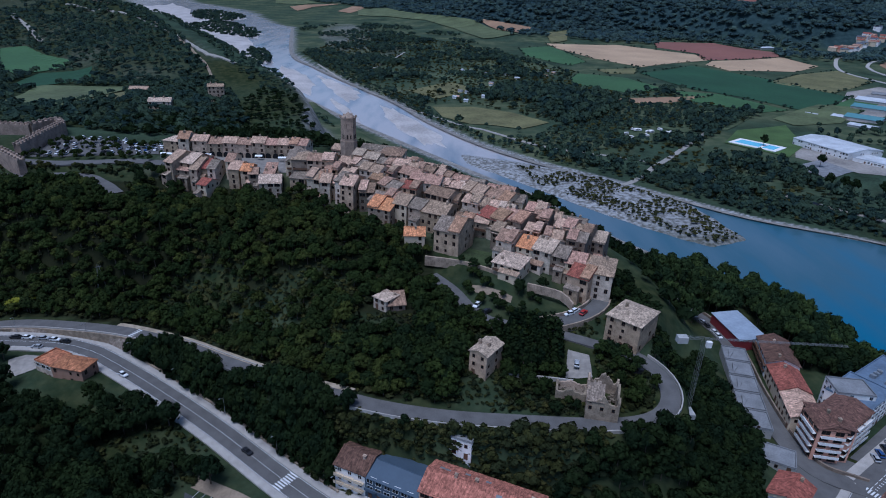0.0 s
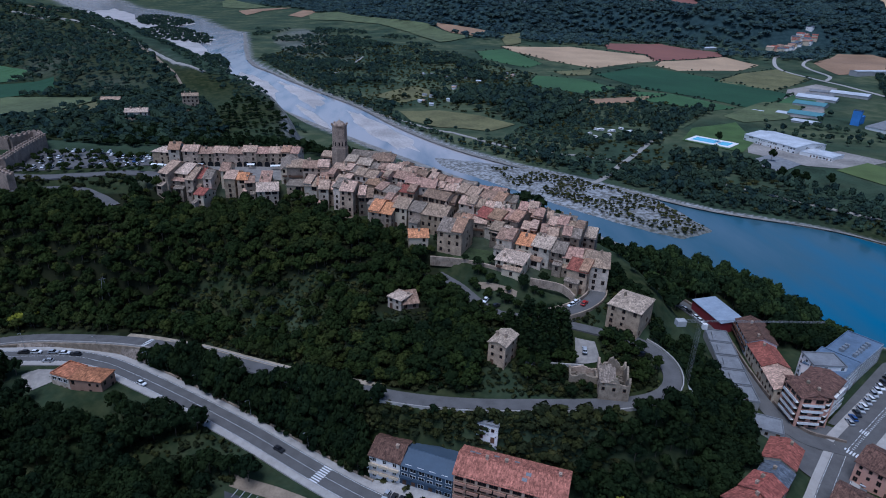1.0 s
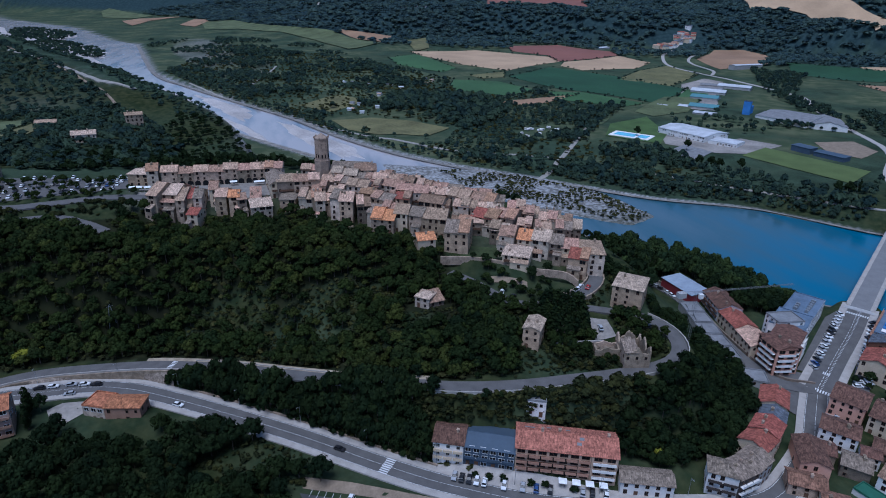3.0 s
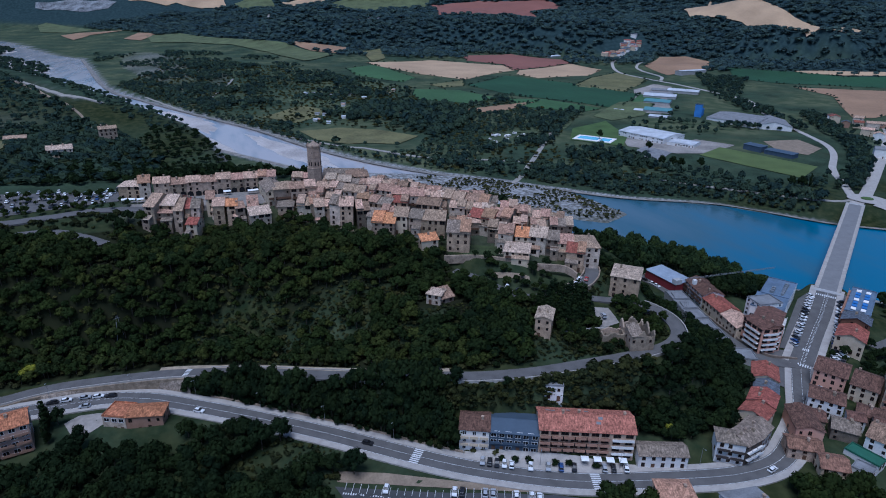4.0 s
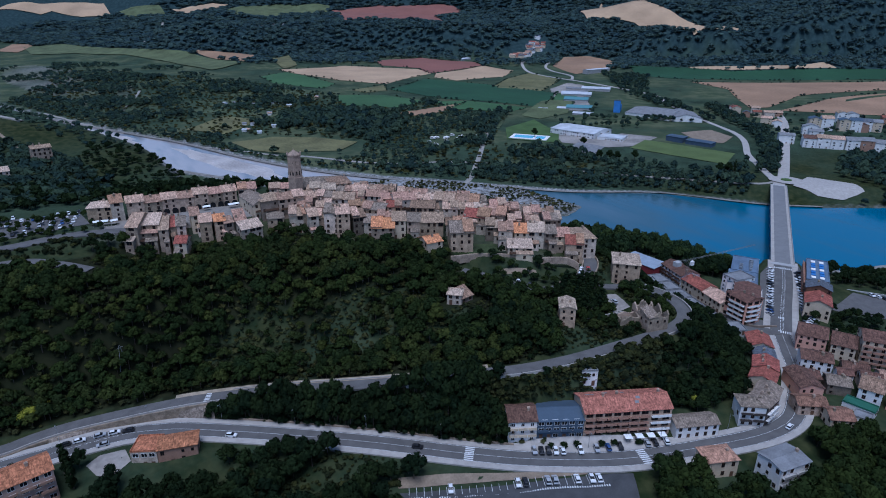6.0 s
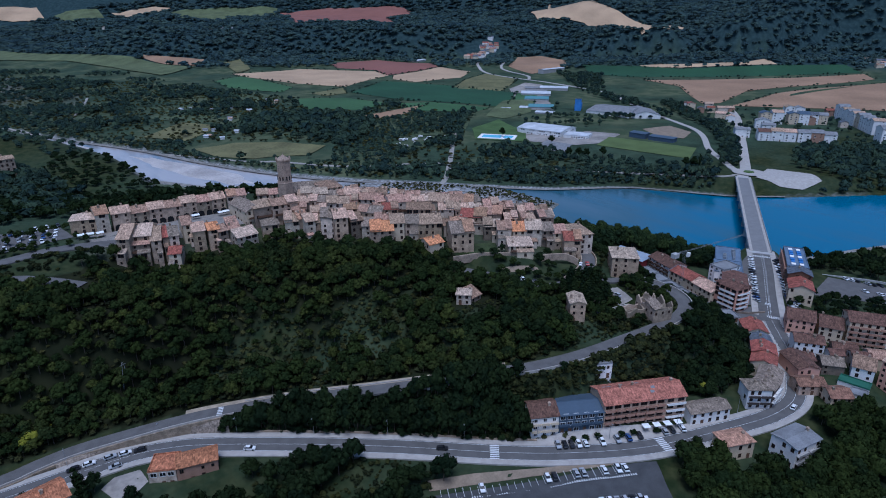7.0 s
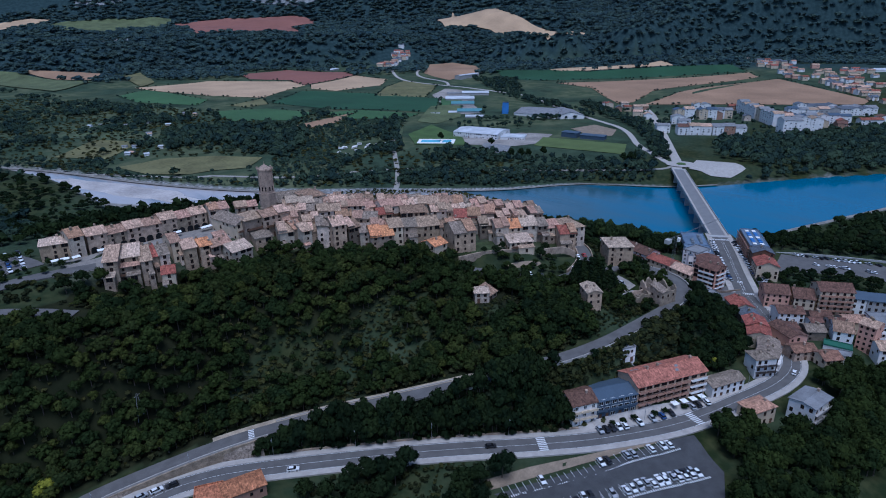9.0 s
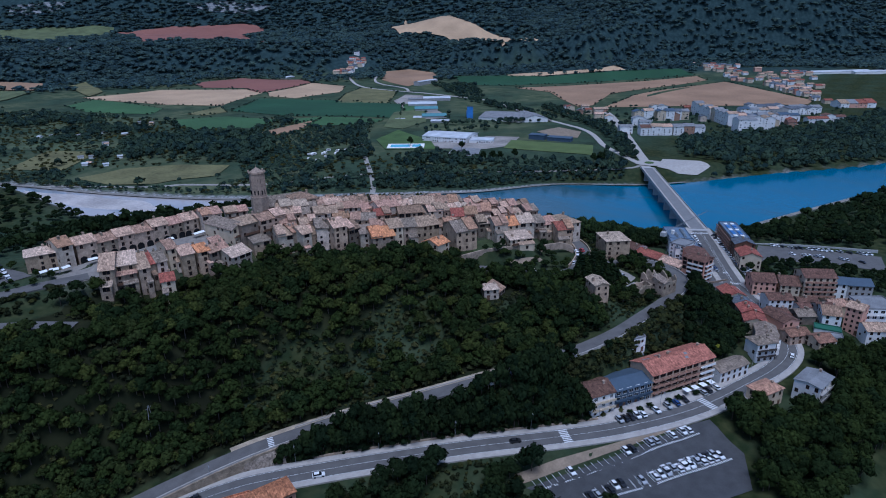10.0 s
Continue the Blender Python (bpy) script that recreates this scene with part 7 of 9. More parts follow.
# the car park below the road
PARK = [(-77, 141.5), (-37.5, 122.5), (-8.5, 111.5), (-2, 108), (-12, 92), (-30, 84), (-68, 104)]
patch("car_park", PARK, ASPHALT_DARK, "dark asphalt car park below the road", "car park", 0.3, 4)
patch("verge", [(-75, 147.8), (-42, 130.6), (-16, 117.4), (-12, 113.8), (-38, 124.5), (-76, 143.5)], EARTH, "dry earth verge beside the car park", "verge", 0.25, 4)
ROWS_OF_BAYS = (((-72.8, 142.0), (-12.5, 113.2), 1), ((-67, 125.8), (-17, 99.8), 1), ((-64, 120.2), (-20, 97.5), -1))
bays = Shape()
for (x0, y0), (x1, y1), way in ROWS_OF_BAYS:
    length, turn = math.hypot(x1 - x0, y1 - y0), math.atan2(y1 - y0, x1 - x0)
    n = int(length / 2.5)
    for i in range(n + 1):
        x, y = x0 + (x1 - x0) * i / n, y0 + (y1 - y0) * i / n
        cx, cy = x + math.sin(turn) * 2.3 * way, y - math.cos(turn) * 2.3 * way
        strip_quad(bays, cx, cy, ground(cx, cy) + 0.33, 4.6, 0.13, turn + math.pi / 2)
        if way > 0:
            for k in (0, 1, 2):
                sx, sy = x + math.sin(turn) * 5.1 + math.cos(turn) * 0.84 * k, y - math.cos(turn) * 5.1 + math.sin(turn) * 0.84 * k
                strip_quad(bays, sx, sy, ground(sx, sy) + 0.33, 0.42, 0.9, turn)
tagged(new("bay_marking", bays.mesh("bay_marking", LINE_PAINT)), "white painted parking bay lines", "road marking", kind="structure")


def car_meshes(paint):
    sh = Shape()
    low = [(-2.1, 0.35), (-2.15, 0.75), (-1.95, 0.95), (1.0, 0.98), (2.0, 0.8), (2.12, 0.55), (2.05, 0.33)]
    sh.loft([(x, 0.86, z) for x, z in low], [(x, -0.86, z) for x, z in low])
    body = sh.mesh("body", paint)
    sh = Shape()
    base = [(-1.9, -0.8, 0.95), (1.05, -0.8, 0.96), (1.05, 0.8, 0.96), (-1.9, 0.8, 0.95)]
    top = [(-1.5, -0.62, 1.42), (0.2, -0.62, 1.46), (0.2, 0.62, 1.46), (-1.5, 0.62, 1.42)]
    sh.loft(base, top)
    glass = sh.mesh("cabin_glass", GLASS)
    sh = Shape()
    sh.loft([(x * 0.97 - 0.02, y * 1.0, z) for x, y, z in top], [(x * 0.9 - 0.05, y * 0.94, z + 0.06) for x, y, z in top])
    roof_panel = sh.mesh("roof_panel", paint)
    sh = Shape()
    sh.tube((0, -0.1, 0), (0, 0.1, 0), 0.32, sides=10)
    return body, glass, roof_panel, sh.mesh("wheel", RUBBER)


CARS = []
for paint, word in zip(CAR_PAINTS, ("white", "black", "silver grey", "red", "dark blue")):
    body, glass, roof_panel, wheel = car_meshes(paint)
    root = tagged(new("car"), f"parked {word} hatchback car on the asphalt", "car", "parked cars")
    for name, me in (("body", body), ("cabin_glass", glass), ("roof_panel", roof_panel)):
        part(name, me, root)
    for x in (-1.3, 1.35):
        for y in (-0.78, 0.78):
            part("wheel", wheel, root, m=pose(x, y, 0.32))
    CARS.append(root)
car_rng = random.Random(11)
first_used = set()


def car(x, y, turn, z=None, paint=None, lift=0.0):
    k = car_rng.choices(range(5), (6, 3, 3, 0.08, 0.25))[0] if paint is None else paint
    where = pose(x, y, (ground(x, y) if z is None else z) + lift, rz=turn + car_rng.choice((0, 180)))
    if k in first_used:
        return copy_thing(CARS[k], where)
    first_used.add(k)
    CARS[k].matrix_basis = where
    return CARS[k]


for paint, (x, y) in enumerate(((-10.9, 125.4), (-21.4, 130.9), (-5.1, 123.2), (53.4, 197.0), (-0.9, 121.6))):
    car(x, y, 63 if paint != 3 else 50, -0.55 if paint != 3 else 31.5, paint)
for x, y in ((-25.8, 133.5), (-23.6, 132.2), (-19.1, 129.6), (-16.8, 128.4), (3.4, 119.9), (13.4, 116.2), (16.4, 115.2), (20.6, 113.6)):
    car(x, y, 62, -0.55)
for (x0, y0), (x1, y1), way in ROWS_OF_BAYS:
    length, turn = math.hypot(x1 - x0, y1 - y0), math.atan2(y1 - y0, x1 - x0)
    n = int(length / 2.5)
    for i in range(n):
        if car_rng.random() < (0.38 if way > 0 and y0 > 130 else 0.62) * (0.35 + i / n):
            s = (i + 0.5) / n
            x, y = x0 + (x1 - x0) * s + math.sin(turn) * 2.4 * way, y0 + (y1 - y0) * s - math.cos(turn) * 2.4 * way
            car(x, y, math.degrees(turn) + 90, lift=0.32)
for i in range(17):
    s = (i + car_rng.uniform(-0.1, 0.1)) / 17
    for ax, ay, bx, by in ((147, 157.2, 197, 191), (154, 140.6, 206, 180.2)):
        if car_rng.random() < 0.92:
            x, y = ax + (bx - ax) * s, ay + (by - ay) * s
            car(x, y, 80 if ax < 150 else -12, lift=0.45)
for i in range(16):
    s = i / 16
    if car_rng.random() < 0.8:
        car(160 + 44 * s, 140.8 + 36 * s, -12, lift=0.45)
for i in range(22):
    s = i / 22
    if car_rng.random() < 0.7:
        car(224 + 30 * s + car_rng.uniform(-1, 1), 146 - 58 * s, 70, lift=0.32)
    if car_rng.random() < 0.35:
        car(212 + 22 * s, 140 - 48 * s, 70, lift=0.32)
for i in range(13):
    for row, y in enumerate((337, 345, 353, 361, 368)):
        if car_rng.random() < 0.75:
            car(-224 + 5.0 * i + row * 0.8, y + 0.12 * i, 92, lift=0.27)
for x, y, turn in ((-175.2, 219.4, 0), (-170.3, 219.6, 0), (-163.6, 219.6, 0), (-158.8, 219.0, -3), (-154.1, 218.0, -8), (-162.9, 213.2, 0), (-120.5, 196.5, -34), (-62, 156.5, -38), (70, 96.5, 12), (96, 110, 30), (131, 129, 48)):
    p, a = at_line(front, x, y)
    car(x, y, turn, p[2] + 0.02)
for x, y, turn in ((17.5, 196.5, 40), (14, 200.5, 60), (38, 192.8, 15), (48, 196.6, 30), (50.8, 199, 40), (46, 171, 75), (66, 168, 10)):
    car(x, y, turn, lift=0.35)
for i in range(12):
    p = side_street[int(len(side_street) * (0.62 + 0.03 * i))]
    car(p[0] - 2.4, p[1], 100 + i, p[2] + 0.05)


def street_lamp(x, y, z, turn):
    root = tagged(new("street_lamp"), "slim grey street lamp beside the road", "street lamp", "street lamps")
    root.matrix_world = pose(x, y, z, rz=turn)
    sh = Shape()
    sh.tube((0, 0, -0.3), (0, 0, 7.6), 0.09, 0.06)
    part("pole", sh.mesh("pole", STEEL), root)
    sh = Shape()
    sh.tube((0, 0, 7.5), (0, -1.3, 7.9), 0.05, 0.04)
    part("arm", sh.mesh("arm", STEEL), root)
    sh = Shape()
    sh.box(-0.14, -1.9, 7.84, 0.14, -1.2, 7.98)
    lantern = part("lantern", sh.mesh("lantern", STEEL), root)
    sh = Shape()
    sh.box(-0.11, -1.85, 7.81, 0.11, -1.3, 7.845)
    part("lens", sh.mesh("lens", FRAME_WHITE), lantern)


for i in range(26, len(front) - 30, 9):
    s = offsets(front)[i]
    street_lamp(front[i][0] + s[0] * 6.0, front[i][1] + s[1] * 6.0, front[i][2] + 0.1, math.degrees(math.atan2(s[1], s[0])) - 90)


def lattice(sh, p, q, w, n, r=0.05):
    """A square lattice mast from p to q."""
    p, q = Vector(p), Vector(q)
    d = (q - p).normalized()
    u = (Vector((0, 0, 1)) if abs(d.z) < 0.5 else Vector((1, 0, 0))).cross(d).normalized()
    v = d.cross(u)
    cs = [(u + v) * w, (v - u) * w, (-u - v) * w, (u - v) * w]
    for c in cs:
        sh.tube(p + c, q + c, r, sides=4)
    for i in range(n):
        a, b = p + (q - p) * (i / n), p + (q - p) * ((i + 1) / n)
        for k in range(4):
            sh.tube(a + cs[k], b + cs[(k + 1) % 4], r * 0.7, sides=4)


def crane(x, y, foot, top):
    root = tagged(new("tower_crane"), "pale grey lattice tower crane at rest", "crane")
    root.matrix_world = pose(x, y, 0)
    for name, p, q, w, n in (("mast", (0, 0, foot), (0, 0, top), 0.7, 16), ("jib", (0, 0, top + 0.8), (44, -3, top + 1.2), 0.3, 30), ("counter_jib", (0, 0, top + 0.8), (-8, 0.6, top + 0.8), 0.5, 6)):
        sh = Shape()
        lattice(sh, p, q, w * 0.8, n, 0.03)
        part(name, sh.mesh(name, CRANE_PAINT), root)
    sh = Shape()
    sh.box(-8.6, -0.8, top - 0.9, -5.4, 1.6, top + 1.2)
    part("counterweight", sh.mesh("counterweight", CONCRETE), root)
    sh = Shape()
    sh.box(0.3, -1.8, top - 1.6, 1.9, -0.6, top + 0.4)
    cabin = part("cabin", sh.mesh("cabin", RENDER_WHITE), root)
    sh = Shape()
    sh.box(1.88, -1.7, top - 1.0, 1.94, -0.7, top + 0.2)
    part("pane", sh.mesh("pane", GLASS), cabin)
    sh = Shape()
    sh.box(-2.2, -2.2, foot - 1.5, 2.2, 2.2, foot + 0.3)
    part("base", sh.mesh("base", CONCRETE), root)


CRANE_PAINT = mat("pale_crane_paint", (0.2, 0.2, 0.2), 0.6, 0.1, 1.0, 5.0, 0.05)
crane(83, 163.5, ground(83, 163.5), 42)


def pylon(x, y, h):
    root = tagged(new("power_pole"), "grey timber power pole with braced legs", "power pole")
    z = ground(x, y)
    root.matrix_world = pose(x, y, z, rz=30)
    for dx in (-1.6, 1.6):
        sh = Shape()
        sh.tube((dx, 0, -0.5), (dx * 0.15, 0, h), 0.16, 0.1)
        part("leg", sh.mesh("leg", CRANE_PAINT), root)
    sh = Shape()
    sh.tube((-1.4, 0, h - 1), (1.4, 0, h - 1), 0.08)
    part("crossarm", sh.mesh("crossarm", CRANE_PAINT), root)


pylon(-152, 248, 11)
for i in range(4):
    root = tagged(new("parasol"), "square white terrace parasol outside the block", "parasol", "terrace parasols")
    x, y = 8.2 + 4.1 * i, 120.9 - 1.75 * i
    root.matrix_world = pose(x, y, -0.55, rz=-24)
    sh = Shape()
    ring = [(-1.4, -1.4, 2.3), (1.4, -1.4, 2.3), (1.4, 1.4, 2.3), (-1.4, 1.4, 2.3)]
    sh.loft(ring, [(a * 0.05, b * 0.05, 2.8) for a, b, c in ring])
    part("canopy", sh.mesh("canopy", AWNING), root)
    sh = Shape()
    sh.tube((0, 0, 0), (0, 0, 2.4), 0.04)
    part("pole", sh.mesh("pole", STEEL), root)


# ---- trees ----
tree_rng = np.random.default_rng(7)


def crown_template(kind, seed, leaves):
    """Leaf clumps over the lobes of a crown, about a height of one: trunk, inner mass, leaves and their outward normals."""
    r = np.random.default_rng(seed)
    lobes = []
    if kind == "round":
        lobes.append((0, 0, 0.66, 0.24))
        for k in range(6):
            a = 1.05 * k + r.uniform(-0.35, 0.35)
            q = r.uniform(0.22, 0.31)
            lobes.append((q * np.cos(a), q * np.sin(a), r.uniform(0.44, 0.66), r.uniform(0.15, 0.22)))
        for k in range(3):
            a = 2.1 * k + r.uniform(-0.4, 0.4)
            lobes.append((0.13 * np.cos(a), 0.13 * np.sin(a), r.uniform(0.74, 0.84), r.uniform(0.12, 0.17)))
    elif kind == "tall":
        for k in range(8):
            lobes.append((r.uniform(-0.04, 0.04), r.uniform(-0.04, 0.04), 0.16 + 0.11 * k, 0.115 * (1.15 - 0.11 * abs(k - 2.5))))
    elif kind == "plain":
        lobes.append((0, 0, 0.66, 0.27))
        for k in range(4):
            a = 1.57 * k + r.uniform(-0.5, 0.5)
            lobes.append((0.24 * np.cos(a), 0.24 * np.sin(a), r.uniform(0.46, 0.66), r.uniform(0.18, 0.26)))
    elif kind == "clump":
        for _ in range(2):
            a = r.uniform(0, 2 * np.pi)
            lobes.append((0.2 * np.cos(a), 0.2 * np.sin(a), r.uniform(0.5, 0.75), r.uniform(0.22, 0.32)))
    elif kind == "bush":
        for _ in range(5):
            a = r.uniform(0, 2 * np.pi)
            lobes.append((0.35 * np.cos(a), 0.35 * np.sin(a), r.uniform(0.3, 0.6), r.uniform(0.25, 0.4)))
    lobes = np.array(lobes)
    share = lobes[:, 3] ** 2 / (lobes[:, 3] ** 2).sum()
    pick = lobes[r.choice(len(lobes), leaves, p=share)]
    d = r.normal(size=(leaves, 3))
    d /= np.linalg.norm(d, axis=1)[:, None]
    d[:, 2] = np.abs(d[:, 2]) * 0.95 - 0.35 * (r.random(leaves) < 0.35)
    centre = pick[:, :3] + d * pick[:, 3:] * r.uniform(0.84, 1.1, (leaves, 1)) * (1, 1, 0.92)
    size = pick[:, 3:] * r.uniform(0.32, 0.62, (leaves, 1)) * (150 / leaves) ** 0.45
    u = np.cross(d, r.normal(size=(leaves, 3)))
    u /= np.linalg.norm(u, axis=1)[:, None]
    n = d + r.normal(size=d.shape) * 0.4
    n /= np.linalg.norm(n, axis=1)[:, None]
    w = np.cross(n, u)
    leaf_tris = np.stack([centre - size * u - size * w * 0.5, centre + size * u - size * w * 0.4, centre + size * w], 1)
    sh = Shape()
    if kind not in ("bush", "clump"):
        sh.tube((0, 0, -0.08), (0, 0, 0.55), 0.025, 0.012, 5 if kind != "plain" else 3)
        for k in range(3 if kind != "plain" else 0):
            a = 2.1 * k + seed
            sh.tube((0, 0, 0.3 + 0.06 * k), (0.16 * math.cos(a), 0.16 * math.sin(a), 0.55 + 0.05 * k), 0.012, 0.005, 4)
    tv = np.array([tuple(p) for p in sh.v]).reshape(-1, 3)
    tf = [f for f in sh.f if len(f) == 4]  # the caps are hidden
    # a solid heart in each lobe, so that no sky shows through the middle
    hv, hf = [], []
    for x, y, z, s in lobes:
        k = len(hv)
        s *= 0.88
        hv += [(x + s, y, z), (x, y + s, z), (x - s, y, z), (x, y - s, z), (x, y, z + s), (x, y, z - s)]
        for i in range(4):
            hf += [(k + i, k + (i + 1) % 4, k + 4), (k + (i + 1) % 4, k + i, k + 5)]
    hearts = np.array(hv)
    n0, n1 = len(tv), len(tv) + len(hearts)
    middle = lobes[:, :3].mean(0) * (1, 1, 0.8)
    outward = centre - middle
    outward /= np.linalg.norm(outward, axis=1)[:, None]
    soft = 0.55 * d + 0.45 * outward + 0.55 * n
    soft /= np.linalg.norm(soft, axis=1)[:, None]
    around = tv * (1, 1, 0) + (1e-6, 0, 0)
    inner = hearts - np.repeat(lobes[: len(hearts) // 6, :3], 6, 0)
    normals = np.vstack([p / np.linalg.norm(p, axis=1)[:, None] for p in (around, inner) if len(p)] + [np.repeat(soft, 3, 0)])
    verts = np.vstack([tv, hearts, leaf_tris.reshape(-1, 3)])
    tris = np.arange(leaves * 3).reshape(-1, 3) + n1
    return verts, np.array(tf, int).reshape(-1, 4), np.array(hf) + n0, tris, normals


def forest(name, spots, templates, leaf, label, category="trees", group="", up=0.0):
    """Many trees as one thing: spots are x, y, height, width, template; each tree has a tint of its own."""
    if not len(spots):
        return None
    vs, fs, ss, ns, ts, count = [], [], [], [], [], 0
    z = sheet(spots[:, 0], spots[:, 1])
    for k, (tv, tf, hf, qf, nv) in enumerate(templates):
        mine = spots[:, 4].astype(int) == k
        s, zz = spots[mine], z[mine]
        if not len(s):
            continue
        a = tree_rng.uniform(0, 2 * np.pi, len(s))
        c, d = np.cos(a)[:, None], np.sin(a)[:, None]
        x = (tv[None, :, 0] * c - tv[None, :, 1] * d) * s[:, 3:4] + s[:, 0:1]
        y = (tv[None, :, 0] * d + tv[None, :, 1] * c) * s[:, 3:4] + s[:, 1:2]
        h = tv[None, :, 2] * s[:, 2:3] + zz[:, None]
        vs.append(np.stack([x, y, h], 2).reshape(-1, 3))
        ns.append(np.stack([nv[None, :, 0] * c - nv[None, :, 1] * d, nv[None, :, 0] * d + nv[None, :, 1] * c, np.repeat(nv[None, :, 2], len(s), 0)], 2).reshape(-1, 3))
        ts.append(np.repeat(tree_rng.random(len(s)), len(tv)))
        step = (np.arange(len(s)) * len(tv))[:, None, None] + count
        tris = np.concatenate([tf[:, [0, 1, 2]], tf[:, [0, 2, 3]], hf, qf]) if len(tf) else np.concatenate([hf, qf])
        slot = np.concatenate([np.zeros(2 * len(tf)), np.ones(len(tris) - 2 * len(tf))])
        fs.append((tris[None] + step).reshape(-1, 3))
        ss.append(np.tile(slot, len(s)))
        count += len(tv) * len(s)
    me = arrays_mesh(name, np.vstack(vs), np.vstack(fs), (BARK, leaf), np.concatenate(ss), smooth=True)
    soften(me, np.vstack(ns) * (1 - up) + (0, 0, up), np.concatenate(ts))
    return tagged(new(name, me), label, category, group, "stuff")


def soften(me, normals, tint):
    """Rounds the shading of leaf clumps and gives each tree its tint."""
    me.attributes.new("tint", "FLOAT", "POINT").data.foreach_set("value", np.ascontiguousarray(tint, dtype=np.float32))
    normals = normals / np.maximum(np.linalg.norm(normals, axis=1), 1e-6)[:, None]
    me.normals_split_custom_set_from_vertices(np.ascontiguousarray(normals, dtype=np.float32))


def scatter(poly, gap, keep=1.0, road=6.0):
    """Uneven places inside a patch, clear of roads, water and houses."""
    p = np.array(poly)
    lo, hi = p.min(0), p.max(0)
    xs, ys = np.meshgrid(np.arange(lo[0], hi[0], gap), np.arange(lo[1], hi[1], gap))
    x = xs.ravel() + tree_rng.uniform(-0.48, 0.48, xs.size) * gap
    y = ys.ravel() + tree_rng.uniform(-0.48, 0.48, xs.size) * gap
    ok = inside(x, y, [tuple(q) for q in poly]) & (tree_rng.random(x.size) < keep)
    x, y = x[ok], y[ok]
    clear = ~inside(x, y, RIVER)
    for line in GRADES:
        clear &= near_line(x, y, line)[0] > (max(road, 7.0) if line is FRONT_ROAD else road)
    for corners in FOOTPRINTS + OPEN + FIELD_CLEAR + YARDS:
        c = np.array(corners)
        m = c.mean(0)
        grown = [tuple(m + (q - m) * 1.0 + (q - m) / max(np.hypot(*(q - m)), 1e-6) * 2.5) for q in c]
        near = (np.abs(x - m[0]) < 60 + np.ptp(c[:, 0])) & (np.abs(y - m[1]) < 60 + np.ptp(c[:, 1]))
        if near.any():
            hit_in = np.zeros(x.shape, bool)
            hit_in[near] = inside(x[near], y[near], grown)
            clear &= ~hit_in
    return np.stack([x[clear], y[clear]], 1)


def spots(xy, lo, hi, ratio, kinds):
    h = tree_rng.uniform(lo, hi, len(xy))
    return np.column_stack([xy, h, h * ratio * tree_rng.uniform(0.85, 1.2, len(xy)), tree_rng.integers(0, kinds, len(xy))])


YARDS = [[(194, 608), (262, 620), (272, 652), (235, 656), (195, 642)], [(441, 509), (463, 393), (385, 366), (357, 464)], [(316, 521), (336, 552), (372, 600), (440, 560), (470, 515), (400, 494), (331, 488)], [(480, 660), (600, 760), (700, 900), (720, 860), (640, 700), (540, 620)], [(396, 300), (420, 306), (452, 262), (440, 246), (392, 268)], [(305, 590), (350, 612), (372, 575), (330, 550)]]
OPEN = [
    [(-206, 174), (-168, 180), (-172, 198), (-202, 192)],
    [(-168, 204), (-164, 208), (-156, 207), (-146, 193), (-136, 184), (-152, 186), (-166, 196)],
    [(-84, 468), (-116, 512), (-130, 575), (-160, 640), (-130, 650), (-98, 585), (-80, 530), (-70, 480)],
    [(-88, 142), (-8, 112), (-14, 90), (-50, 96)],
    [(0, 225), (22, 218), (28, 240), (8, 246)],
    [(-262, 325), (-160, 322), (-158, 374), (-262, 380)],
    [(-150, 320), (-80, 318), (-80, 338), (-150, 338)],
    [(41, 160), (50, 158), (52, 178), (43, 178)],
    [(50, 192), (64, 200), (62, 216), (54, 206)],
    [(-29, 189), (-10, 187), (-10, 198), (-27, 201)],
    [(6, 153), (19, 152), (18, 163), (8, 167)],
    [(-190, 196), (-174, 186), (-172, 200), (-184, 206)],
    [(-150, 180), (-128, 177), (-128, 190), (-148, 193)],
]
ROUND = [crown_template("round", k, 250) for k in range(6)]
ROUND_NEAR = [crown_template("round", 10 + k, 400) for k in range(5)]
ROUND_FAR = [crown_template("plain", 20 + k, 38) for k in range(4)]
CLUMP = [crown_template("clump", 90 + k, 17) for k in range(4)]
TALL = [crown_template("tall", 40 + k, 170) for k in range(3)]
BUSH = [crown_template("bush", 60 + k, 80) for k in range(3)]
SLOPE = [(-330, 242), (-210, 235), (-160, 234), (-124, 224), (-76, 191), (-18, 160), (24, 154), (24, 163), (8, 176), (5, 190), (0, 214), (-2, 236), (-18, 252), (-38, 266), (-54, 282), (-74, 296), (-92, 302), (-125, 304), (-147, 306), (-165, 298), (-200, 300), (-330, 320)]
BANK_WOOD = [(-122, 218), (-100, 204), (-76, 186), (-53, 170), (-35, 161.5), (-20, 155), (-12, 150), (-22, 150), (-34, 156), (-32, 142), (-47, 144.5), (-76, 168), (-108, 191.5), (-128, 206)]
EAST_SLOPE = [(28, 129), (50, 141), (66, 143), (82, 150), (86, 168), (80, 190), (92, 205), (106, 205), (106, 160), (100, 140), (90, 128), (76, 118), (46, 117)]
GRASS_BANK = [(-40, 160), (-18, 151), (2, 147), (24, 145), (50, 142.5), (48, 126), (26, 133), (2, 142), (-14, 146), (-26, 153), (-33, 145), (-40, 142)]


SCRUB_DARK = leaf_mat("dark_scrub", (0.034, 0.042, 0.018))
TUFT = leaf_mat("rough_grass", (0.048, 0.058, 0.023))


def glade(p):
    return np.maximum.reduce([1.2 - np.hypot((p[:, 0] - x) / a, (p[:, 1] - y) / b) for x, y, a, b in ((-62, 214, 34, 15), (-105, 236, 22, 10), (20, 158, 10, 4))])


